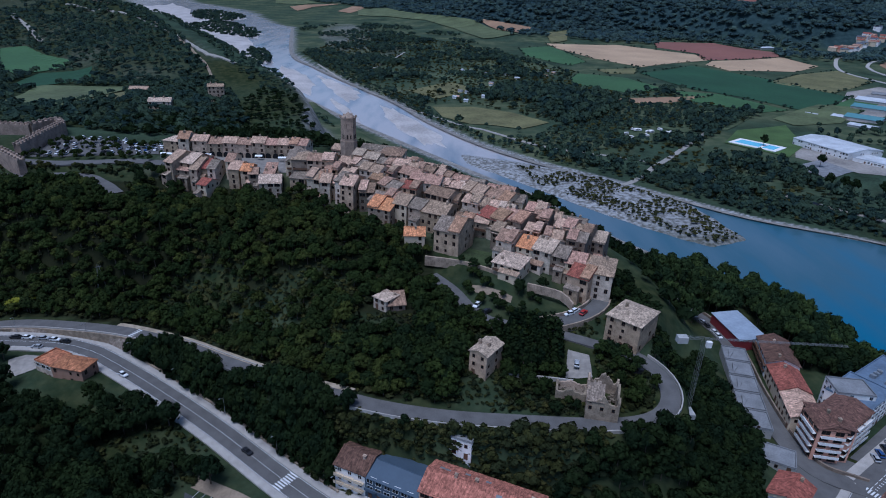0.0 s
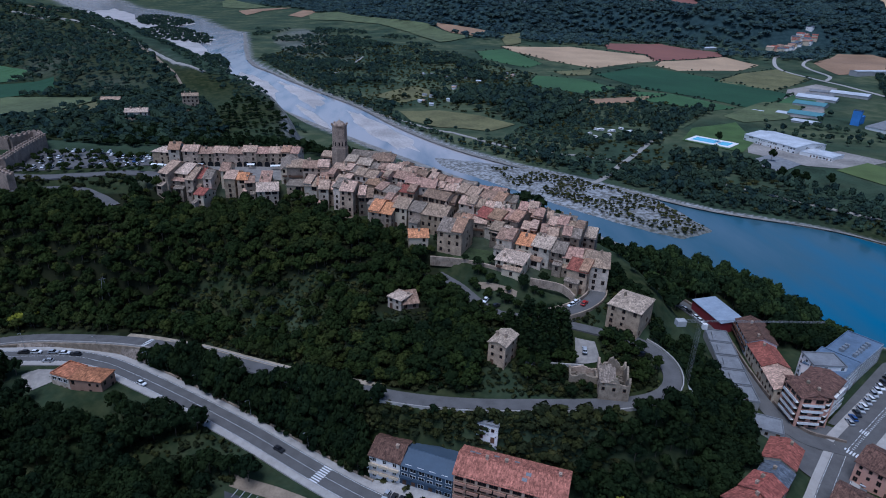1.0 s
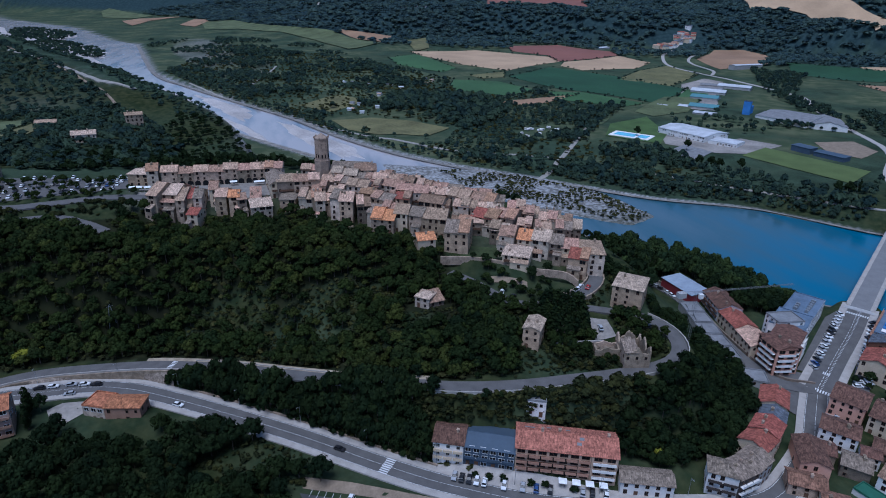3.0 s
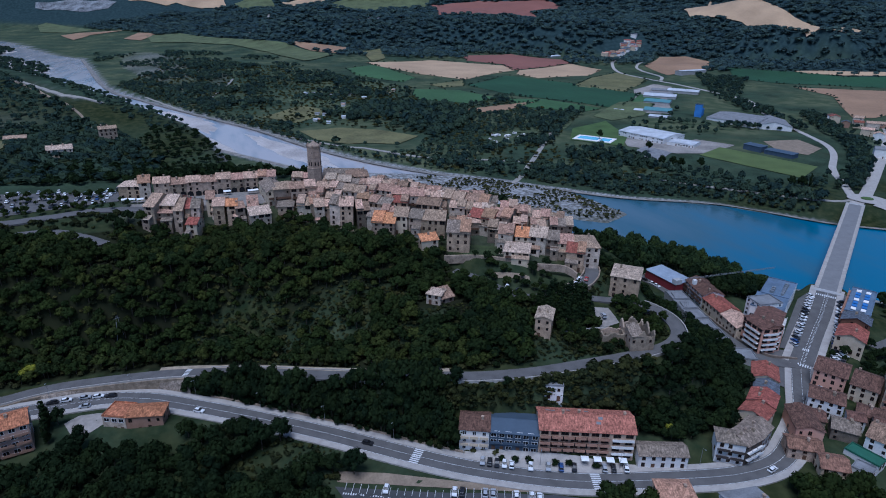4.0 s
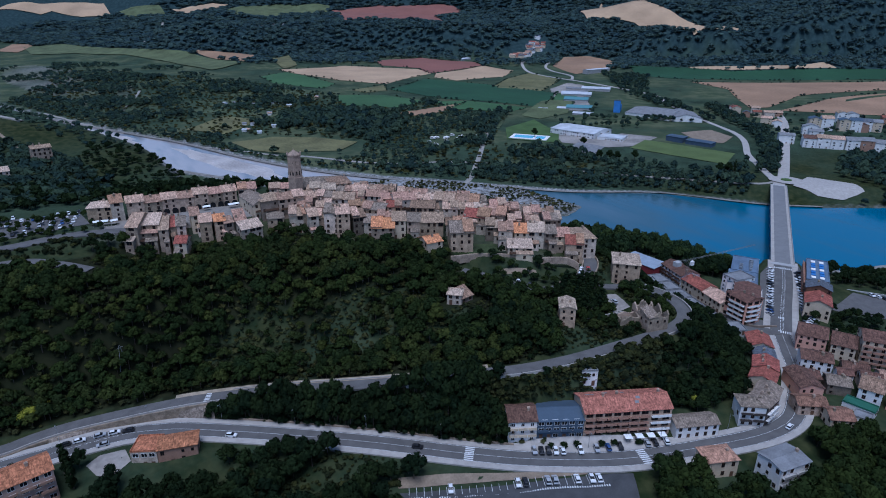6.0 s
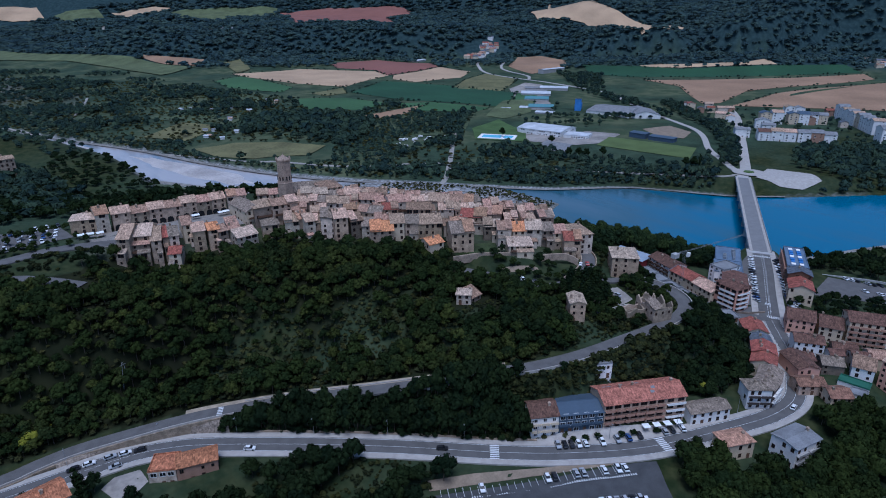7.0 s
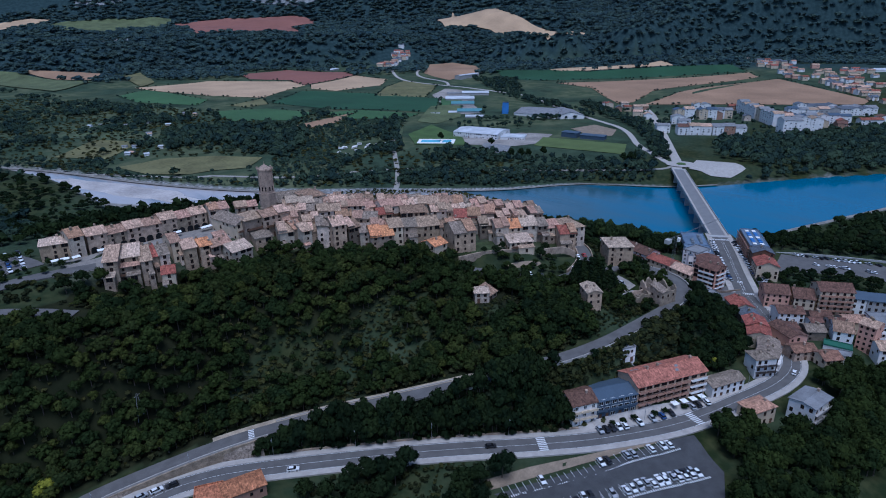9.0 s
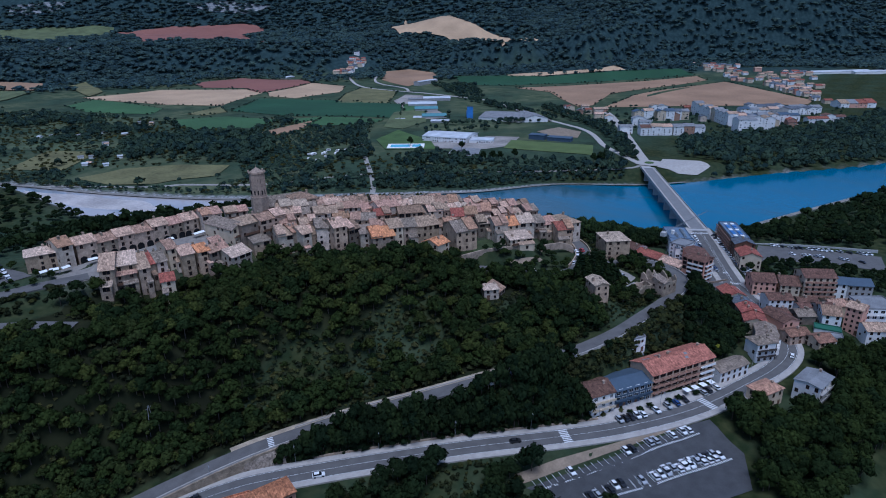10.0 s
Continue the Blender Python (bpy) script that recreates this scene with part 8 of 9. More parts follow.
xy = scatter(SLOPE, 3.6, road=6.4)
brow = near_line(xy[:, 0], xy[:, 1], [(-150, 303), (-125, 292), (-92, 292), (-62, 276), (-30, 256), (-4, 238)])[0]
thin = tree_rng.random(len(xy)) < np.maximum(np.clip(glade(xy) * 1.8, 0, 0.8), np.clip(1.0 - brow / 16, 0, 0.8))
pale = tree_rng.random(len(xy)) < 0.22 + 0.3 * (ripple(xy[:, 0], xy[:, 1], 22, 4) > 0.2)
forest("hillside_wood", spots(xy[~thin & ~pale], 3.4, 9.2, 0.98, 6), ROUND, LEAF, "dense dark green oak wood on the hillside", "wood")
forest("hillside_oaks", spots(xy[~thin & pale], 4.0, 8.2, 1.0, 6), ROUND, LEAF_LIGHT, "lighter green oaks scattered in the hillside wood", "wood")
GARDENS = [(-6, 176), (8, 172), (22, 160), (44, 152), (62, 154), (70, 162), (66, 173), (42, 183), (20, 187), (8, 200), (2, 214)]
forest("garden_trees", spots(scatter(GARDENS, 3.6, 0.8, road=3.8), 3.5, 7, 1.0, 5), ROUND, LEAF, "garden trees round the hairpin houses", "trees")
TERRACE = [(14, 204), (30, 192), (50, 199), (47, 206), (30, 213), (22, 221), (8, 226), (2, 226)]
forest("terrace_trees", spots(scatter(TERRACE, 3.8, 0.6, road=3.8), 2.5, 5, 1.1, 5), ROUND, LEAF, "bushy trees on the village terraces", "trees")
SKIRT = [(54, 206), (66, 205), (78, 200), (88, 212), (82, 236), (72, 236), (66, 222)]
forest("skirt_trees", spots(scatter(SKIRT, 3.8, 0.85, road=3.8), 4, 8, 1.0, 5), ROUND, LEAF_DARK, "dark trees below the village end", "trees")
forest("garden_bushes", spots(xy[thin & (brow < 16)], 1.6, 4.2, 1.1, 6), ROUND, LEAF_LIGHT, "light garden bushes and small trees below the houses", "bushes")
forest("hillside_scrub", spots(scatter(SLOPE, 2.9, 0.85), 0.8, 2.4, 1.4, 4), CLUMP, SCRUB, "dry brown-green scrub between the trees", "scrub")
forest("roadside_thicket", spots(scatter(BANK_WOOD, 2.2, road=3.6), 1.5, 4.0, 1.1, 3), BUSH, LEAF_DARK, "dark thicket under the roadside trees", "thicket")
forest("roadside_wood", spots(scatter(BANK_WOOD, 2.0, road=3.6), 8, 13, 0.68, 5), ROUND, LEAF_DARK, "dark trees between the two roads", "wood")
forest("hairpin_wood", spots(scatter(EAST_SLOPE, 3.3, road=4.6), 4.5, 8.5, 1.0, 5), ROUND, LEAF_DARK, "dense dark wood below the hairpin bend", "wood")
forest("bank_trees", spots(scatter([(-36, 158), (-18, 151), (0, 146), (-6, 144), (-30, 154)], 3.4, 0.8, road=4.0), 3, 5.5, 1.0, 5), ROUND, LEAF_DARK, "dark trees on the bank behind the houses", "trees")
forest("bank_scrub", spots(scatter(GRASS_BANK, 2.2, 0.8, road=4.0), 1.0, 3.6, 1.2, 3), BUSH, SCRUB_DARK, "scrub on the grassy road bank", "scrub")
UPPER_VERGE = [(-36, 166), (-18, 160), (2, 155), (24, 153), (46, 150.5), (44, 157), (24, 162), (8, 166), (-6, 172), (-24, 176)]
forest("verge_trees", spots(scatter(UPPER_VERGE, 3.0, 0.5, road=4.6), 2.5, 5.5, 1.0, 5), ROUND, LEAF_DARK, "dark bushes above the climbing road", "trees")
forest("verge_scrub", spots(scatter(UPPER_VERGE, 2.2, 0.8, road=4.2), 0.6, 1.8, 1.5, 4), CLUMP, SCRUB, "olive scrub above the climbing road", "scrub")
forest("bank_grass", spots(scatter(GRASS_BANK, 1.4, 0.9, road=3.8), 0.4, 1.3, 2.0, 4), CLUMP, SCRUB, "tufts of dry grass on the road bank", "grass")
bank_line = upper[(upper[:, 0] > -58) & (upper[:, 0] < 34)]
pick = tree_rng.integers(0, len(bank_line), 1100)
bank_xy = bank_line[pick, :2] - offsets(bank_line)[pick] * tree_rng.uniform(3.8, 17, (1100, 1)) + tree_rng.uniform(-1.4, 1.4, (1100, 2))
bank_free = (near_line(bank_xy[:, 0], bank_xy[:, 1], UPPER_ROAD)[0] > 3.7) & (near_line(bank_xy[:, 0], bank_xy[:, 1], FRONT_ROAD)[0] > 8)
for corners in FOOTPRINTS:
    bank_free &= ~inside(bank_xy[:, 0], bank_xy[:, 1], corners)
bank_xy = bank_xy[bank_free]
forest("bank_bushes", spots(bank_xy[::3], 1.0, 3.0, 1.2, 3), BUSH, SCRUB_DARK, "dark bushes on the steep road bank", "bushes")
forest("bank_tufts", spots(bank_xy, 0.5, 1.5, 1.8, 4), CLUMP, SCRUB, "dry olive scrub on the steep road bank", "scrub")
forest("far_bank_belt", spots(scatter([(225, 418), (300, 372), (350, 312), (368, 328), (340, 372), (300, 420), (240, 470), (190, 510), (170, 480)], 5.5, 0.9), 3.5, 8, 0.9, 4), ROUND_FAR, LEAF_VALLEY_HAZE, "trees along the far river bank", "trees", up=0.45)
forest("quay_trees", spots(scatter([(152, 146), (184, 146), (206, 112), (222, 80), (196, 66), (160, 106)], 4.6, 0.85, road=6), 3.5, 7, 0.95, 5), ROUND, LEAF_DARK, "dark trees beside the riverside car park", "trees")
forest("cliff_scrub", spots(scatter([(-160, 400), (-60, 396), (-30, 385), (-70, 450), (-105, 520), (-150, 540), (-165, 500)], 5.0, 0.75), 2, 5, 1.2, 4), ROUND_FAR, LEAF_DARK, "dark scrub on the river cliff", "scrub")
forest("quay_bank_trees", spots(scatter([(224, 166), (246, 132), (268, 92), (290, 100), (262, 160), (240, 186)], 5.0, 0.9), 5, 10, 0.9, 5), ROUND, LEAF_DARK, "dark trees along the quay wall", "trees")
steep_line = upper[(upper[:, 0] > -40) & (upper[:, 0] < 30)]
pick = tree_rng.integers(0, len(steep_line), 420)
steep_xy = steep_line[pick, :2] - offsets(steep_line)[pick] * tree_rng.uniform(3.9, 7.0, (420, 1)) + tree_rng.uniform(-0.8, 0.8, (420, 2))
steep_xy = steep_xy[(sheet(steep_xy[:, 0], steep_xy[:, 1]) > 10.5) & (near_line(steep_xy[:, 0], steep_xy[:, 1], UPPER_ROAD)[0] > 3.7)]
forest("steep_bank_scrub", spots(steep_xy, 0.7, 2.0, 1.4, 3), BUSH, SCRUB_DARK, "dark scrub on the steep bank behind the houses", "scrub")
ROAD_FOOT = [(-128, 186), (-100, 180), (-72, 156), (-70, 148), (-78, 140), (-100, 138), (-130, 168)]
forest("road_foot_scrub", spots(scatter(ROAD_FOOT, 2.2, 0.8, road=7.2), 0.5, 1.8, 1.6, 4), CLUMP, SCRUB_DARK, "dark scrub below the lower road", "scrub")
SHELF = [(-230, 396), (-160, 384), (-90, 374), (-30, 366), (-20, 380), (-60, 410), (-100, 440), (-150, 440), (-220, 430)]
forest("shelf_trees", spots(scatter(SHELF, 5.0, 0.85), 3, 7, 1.0, 4), ROUND_FAR, LEAF_DARK, "dark trees behind the square", "trees")
UP_VALLEY = [(-240, 1230), (-110, 960), (60, 900), (160, 1080), (90, 1400), (60, 1600), (-60, 1850), (-300, 2050), (-420, 2000), (-300, 1500)]
xy = scatter(UP_VALLEY, 13.0, 0.9)
forest("up_valley_trees", spots(xy[ripple(xy[:, 0], xy[:, 1], 60, 9) > 0.1], 4, 9, 1.4, 4), CLUMP, LEAF_VALLEY_HAZE, "dark trees and hedges up the valley", "trees", up=0.45)
NEAR_SHELF = [(-480, 1100), (-300, 800), (-215, 640), (-150, 540), (-110, 520), (-95, 600), (-190, 790), (-280, 960), (-400, 1150)]
forest("river_slope_scrub", spots(scatter(NEAR_SHELF, 6.5, 0.7), 2, 5, 1.3, 4), CLUMP, LEAF_VALLEY_HAZE, "dark scrub on the slope above the river", "scrub", up=0.45)
LOW_WEST = [(-260, 208), (-196, 207), (-172, 206), (-160, 198), (-230, 180)]
forest("low_west_trees", spots(scatter(LOW_WEST, 4.0, 0.9, road=7.5), 5, 9, 0.9, 5), ROUND, LEAF_DARK, "dark trees below the lower road", "trees")
HILL_GARDENS = [(-38, 168), (-6, 160), (30, 153), (64, 151), (74, 160), (72, 172), (58, 178), (84, 186), (86, 212), (66, 216), (48, 192), (16, 190), (2, 212), (-12, 214), (-34, 204), (-44, 184)]
forest("garden_scrub", spots(scatter(HILL_GARDENS, 2.3, 0.75, road=3.8), 0.7, 2.6, 1.3, 4), CLUMP, SCRUB_DARK, "dark rough scrub round the hairpin houses", "scrub")
forest("garden_grass", spots(scatter(HILL_GARDENS, 1.9, 0.7, road=3.4), 0.3, 0.9, 2.2, 4), CLUMP, TUFT, "rough grass round the hairpin houses", "grass")
gx_, gy_ = np.meshgrid(np.arange(-34, 50, 1.3), np.arange(146, 200, 1.3))
tuft_xy = np.column_stack([gx_.ravel(), gy_.ravel()]) + tree_rng.uniform(-0.6, 0.6, (gx_.size, 2))
tuft_ok = inside(tuft_xy[:, 0], tuft_xy[:, 1], [(-34, 176), (-10, 160), (22, 151.5), (46, 149.5), (44, 162), (20, 165), (10, 172), (-8, 196), (-30, 196)]) & (near_line(tuft_xy[:, 0], tuft_xy[:, 1], UPPER_ROAD)[0] > 3.9)
for corners in FOOTPRINTS:
    tuft_ok &= ~inside(tuft_xy[:, 0], tuft_xy[:, 1], corners)
tuft_ok &= tree_rng.random(len(tuft_xy)) < 0.6
forest("meadow_tufts", spots(tuft_xy[tuft_ok], 0.4, 1.3, 1.9, 4), CLUMP, SCRUB_DARK, "rough dark grass tufts on the slope above the road", "grass")
forest("tall_garden_trees", spots(scatter([(-38, 170), (-12, 163), (6, 160), (8, 176), (2, 196), (-10, 196), (-16, 190), (-36, 186)], 4.0, 0.85, road=5), 5, 9, 0.95, 5), ROUND, LEAF_DARK, "dark trees below the small stone house", "trees")
forest("barn_trees", spots(scatter([(56, 176), (74, 168), (80, 180), (84, 200), (74, 204), (72, 184), (60, 184)], 3.6, 0.8, road=3.6), 4, 7.5, 0.9, 5), ROUND, LEAF_DARK, "dark trees round the square stone house", "trees")
xy = scatter(SLOPE, 2.0, 0.9)
forest("glade_grass", spots(xy[glade(xy) > 0.15], 0.35, 1.1, 2.2, 4), CLUMP, TUFT, "rough olive grass in the hillside clearings", "grass")
forest("riverside_shade_trees", spots(scatter([(140, 232), (148, 204), (158, 196), (176, 196), (192, 212), (176, 232), (150, 236)], 4.6, 0.95, road=4), 7, 11, 0.9, 5), ROUND, LEAF_DARK, "dark trees behind the side-street houses", "trees")
TOP_SLOPE = [(-300, 300), (-262, 306), (-200, 313), (-165, 308), (-150, 316), (-168, 322), (-192, 318), (-230, 317), (-300, 338)]
forest("hilltop_scrub", spots(scatter(TOP_SLOPE, 2.6, 0.7, road=3.4), 0.8, 2.6, 1.3, 3), BUSH, SCRUB_DARK, "dark scrub between the hilltop roads", "scrub")
hx0, hy0 = np.meshgrid(np.arange(-230, -150, 4.2), np.array([329, 334, 345.5, 352, 360]))
hedge0 = np.column_stack([hx0.ravel(), hy0.ravel()]) + tree_rng.uniform(-1.6, 1.6, (hx0.size, 2))
hedge0 = hedge0[tree_rng.random(len(hedge0)) < 0.6]
forest("car_park_bushes", spots(hedge0, 1.8, 4.6, 1.0, 5), ROUND, LEAF, "clipped green bushes between the parked cars", "bushes")
WEST_WOOD = [(-230, 238), (-205, 228), (-160, 196), (-128, 186), (-92, 172), (-66, 146), (-84, 136), (-70, 108), (-70, 92), (-200, 112), (-270, 170), (-300, 235)]
glade_west = lambda p: np.hypot((p[:, 0] + 92) / 20, (p[:, 1] - 158) / 9) < 1
xy = scatter(WEST_WOOD, 5.6, road=8.5)
forest("west_wood", spots(xy[~glade_west(xy)], 7, 12, 0.85, 5), ROUND_NEAR, LEAF_DARK, "tall dark riverside trees below the road", "wood")
EAST_WOOD = [(-6, 90), (6, 106), (20, 104), (16, 92), (34, 76), (62, 76), (70, 92), (92, 80), (110, 60), (110, 44), (-30, 62), (-30, 84)]
forest("east_wood", spots(scatter(EAST_WOOD, 4.9), 7, 12, 0.85, 5), ROUND_NEAR, LEAF, "tall green trees beside the white houses", "wood")
NORTH_BANK = [(-150, 395), (-60, 384), (20, 348), (84, 270), (92, 220), (108, 215), (118, 262), (104, 292), (125, 325), (92, 390), (60, 440), (0, 450), (-60, 425), (-110, 415)]
forest("north_bank_wood", spots(scatter(NORTH_BANK, 6.0, 0.85), 5, 10, 0.85, 4), ROUND_FAR, LEAF_DARK, "trees on the shaded river slope", "wood")
RIVERSIDE = [(98, 296), (104, 262), (116, 240), (142, 252), (146, 232), (158, 214), (186, 205), (192, 228), (176, 284), (140, 318)]
forest("riverside_poplars", spots(scatter(RIVERSIDE, 5.6, road=4.5), 9, 14, 0.75, 5), ROUND, LEAF_POPLAR, "tall poplars and willows by the river", "wood")
forest("slender_poplars", spots(scatter([(98, 275), (110, 268), (126, 250), (132, 254), (112, 292), (100, 292)], 5.0, road=4.5), 14, 19, 0.8, 3), TALL, LEAF_DARK, "slender dark poplars above the river", "poplars")
forest("cypress_grove", spots(scatter([(19, 167), (36, 165), (40, 168), (41, 178), (36, 184), (22, 184), (17, 178)], 2.3, road=3.2), 8, 12, 1.25, 3), TALL, LEAF_DARK, "dark grove of close cypresses at the hairpin", "cypresses")
ISLAND_PATCH = [(70, 520), (130, 490), (185, 430), (200, 368), (178, 356), (160, 370), (118, 420), (80, 470)]
px_, py_ = np.meshgrid(np.arange(40, 210, 3.4), np.arange(345, 550, 3.4))
isl_xy = np.column_stack([px_.ravel(), py_.ravel()]) + tree_rng.uniform(-1.6, 1.6, (px_.size, 2))
isl_ok = inside(isl_xy[:, 0], isl_xy[:, 1], ISLAND_PATCH) & (ripple(isl_xy[:, 0], isl_xy[:, 1], 14, 2) > -0.4)
forest("island_scrub", spots(isl_xy[isl_ok], 0.9, 2.6, 1.3, 4), CLUMP, SCRUB, "low willow scrub on the gravel island", "scrub")
WEST_HILL = [(-140, 445), (-168, 520), (-226, 610), (-330, 810), (-470, 1050), (-700, 1150), (-640, 800), (-460, 500), (-360, 400), (-260, 395), (-150, 392)]
xy = scatter(WEST_HILL, 5.4, 0.95)
bare = ((ripple(xy[:, 0], xy[:, 1], 55, 6) > -0.35) & (xy[:, 1] > 570)) | inside(xy[:, 0], xy[:, 1], WEST_DRY)
forest("west_hill_scrub", spots(xy[~(bare & (tree_rng.random(len(xy)) < 0.5))], 2.5, 6.5, 1.25, 4), CLUMP, LEAF_VALLEY_HAZE, "dark scrub oak on the western hill", "wood", up=0.45)
PLAIN = [(-270, 1280), (-195, 1100), (-112, 910), (-80, 800), (40, 612), (100, 540), (170, 480), (232, 420), (300, 372), (350, 312), (372, 330), (300, 440), (330, 520), (262, 590), (330, 680), (420, 760), (380, 830), (240, 1010), (100, 1320), (-180, 1750)]
xy = scatter(PLAIN, 7.2)
wood = ripple(xy[:, 0], xy[:, 1], 45, 8) + 0.6 * ripple(xy[:, 0], xy[:, 1], 17, 3)
belt = np.minimum(near_line(xy[:, 0], xy[:, 1], BANK_FAR)[0], near_line(xy[:, 0], xy[:, 1], [(110, 600), (190, 640), (250, 700), (270, 780)])[0] * 0.45)
meadow = inside(xy[:, 0], xy[:, 1], [(-20, 790), (10, 690), (60, 610), (95, 600), (140, 680), (20, 800)])
grove = inside(xy[:, 0], xy[:, 1], [(60, 800), (120, 760), (150, 680), (200, 640), (262, 640), (300, 700), (250, 790), (180, 860), (100, 880)])
keep = ((wood > np.where(xy[:, 1] > 760, 0.38, 0.0)) | (belt < 22) | (grove & (tree_rng.random(len(xy)) < 0.8))) & ~(meadow & (tree_rng.random(len(xy)) < 0.9))
valley_spots = spots(xy[keep], 4, 12, 0.9, 4)
valley_spots[grove[keep], 2:4] *= 1.25
low = belt[keep] < 18
valley_spots[low, 2:4] *= 0.55
forest("valley_wood", valley_spots, ROUND_FAR, LEAF_VALLEY_HAZE, "dark woods and thickets on the valley floor", "wood", up=0.45)
scrub_xy = scatter(PLAIN, 10, 0.8)
scrub_xy = scrub_xy[~inside(scrub_xy[:, 0], scrub_xy[:, 1], [(-20, 790), (10, 690), (60, 610), (95, 600), (140, 680), (20, 800)])]
forest("valley_scrub", spots(scrub_xy, 1.5, 4.0, 1.7, 4), CLUMP, SCRUB, "olive scrub on the valley floor", "scrub")
EAST_BANK = [(398, 258), (480, 220), (570, 160), (760, 66), (1000, 24), (1000, 190), (860, 215), (760, 245), (640, 300), (560, 345), (470, 310), (455, 262)]
forest("east_bank_wood", spots(scatter(EAST_BANK, 8.5), 7, 13, 0.85, 4), ROUND_FAR, LEAF_VALLEY_HAZE, "dark river wood beyond the bridge", "wood", up=0.45)
forest("road_avenue", spots(scatter([(405, 345), (520, 420), (600, 500), (690, 640), (720, 630), (620, 480), (540, 410), (430, 335)], 7.0), 6, 11, 0.85, 4), ROUND_FAR, LEAF_VALLEY_HAZE, "tree belt along the valley road", "wood")
forest("works_trees", spots(scatter([(480, 640), (560, 580), (620, 550), (720, 780), (960, 1000), (880, 1080), (690, 800), (600, 570), (520, 620)], 9.0, 0.7), 6, 11, 0.85, 4), ROUND_FAR, LEAF_VALLEY_HAZE, "trees among the works sheds", "wood")
forest("sports_trees", spots(scatter([(262, 560), (300, 500), (320, 470), (380, 372), (420, 372), (470, 402), (480, 440), (470, 400), (400, 350), (345, 385), (300, 445), (240, 520)], 7.5, 0.8), 5, 11, 0.8, 4), ROUND_FAR, LEAF_VALLEY_HAZE, "trees between the river track and the sports ground", "trees")
forest("yard_trees", spots(scatter([(470, 560), (520, 600), (540, 580), (620, 560), (700, 700), (720, 800), (640, 700), (520, 720), (440, 700), (400, 640), (440, 600)], 11, 0.55), 5, 10, 0.85, 4), ROUND_FAR, LEAF_VALLEY_HAZE, "trees round the works and the sports hall", "trees")
forest("town_trees", spots(scatter([(600, 420), (640, 540), (720, 600), (800, 480), (920, 350), (1000, 240), (860, 225), (760, 250), (650, 310)], 15, 0.5), 4, 9, 0.9, 4), ROUND_FAR, LEAF_VALLEY_HAZE, "street trees in the valley town", "trees")
NEAR_EAST = [(262, 162), (300, 156), (440, 112), (700, 10), (700, -120), (300, 40), (275, 100)]
forest("lower_bank_wood", spots(scatter(NEAR_EAST, 8.0), 6, 11, 0.85, 4), ROUND_FAR, LEAF_DARK, "river wood downstream of the hotel", "wood", up=0.45)
hedge = [np.array(p + p[:1], float) for p in FIELD_CLEAR[:16]]
hedge_xy = np.vstack([np.vstack([a + (b - a) * s for s in np.arange(0, 1, 9 / max(9, np.hypot(*(b - a))))]) for ring in hedge for a, b in zip(ring[:-1], ring[1:])])
hedge_xy = hedge_xy[tree_rng.random(len(hedge_xy)) < 0.45] + tree_rng.uniform(-3, 3, (1, 2))
forest("field_hedges", spots(hedge_xy, 1.5, 5, 1.2, 4), ROUND_FAR, LEAF_VALLEY_HAZE, "broken hedges between the fields", "hedge")
for poly in ISLETS:
    ring = [tuple(q) for q in rounded(poly)]
    lo, hi = np.array(ring).min(0), np.array(ring).max(0)
    cell = 9.0 if lo[1] < 1500 else 14.0
    ix, iy = np.meshgrid(np.arange(lo[0], hi[0], cell), np.arange(lo[1], hi[1], cell))
    isle = np.column_stack([ix.ravel(), iy.ravel()]) + tree_rng.uniform(-0.45, 0.45, (ix.size, 2)) * cell
    isle = isle[inside(isle[:, 0], isle[:, 1], ring)]
    forest("islet_scrub", spots(isle, 5, 9, 1.5, 4), CLUMP, LEAF_VALLEY_HAZE, "dark willow scrub on a river islet", "scrub")
# small sheds and huts among the gardens of the valley floor, caravans on the camp site
shed_rng = random.Random(31)
for i in range(26):
    x, y = shed_rng.uniform(20, 190), shed_rng.uniform(790, 1080)
    if any(inside(np.array([x]), np.array([y]), f)[0] for f in FIELD_CLEAR):
        continue
    a, w = shed_rng.uniform(-1.2, -0.2), shed_rng.uniform(4, 8)
    house(x, y, x + w * math.cos(a), y + w * math.sin(a), ground(x, y) + 3, 4.5, shed_rng.choice((RENDER_WHITE, RENDER_CREAM, RENDER_GREY)), shed_rng.choice((ROOF_WHITE, ROOF_TAN, ROOF_GREY)), window=None, chimneys=0, label="small garden shed on the valley floor", category="shed", group="garden sheds", name="shed")


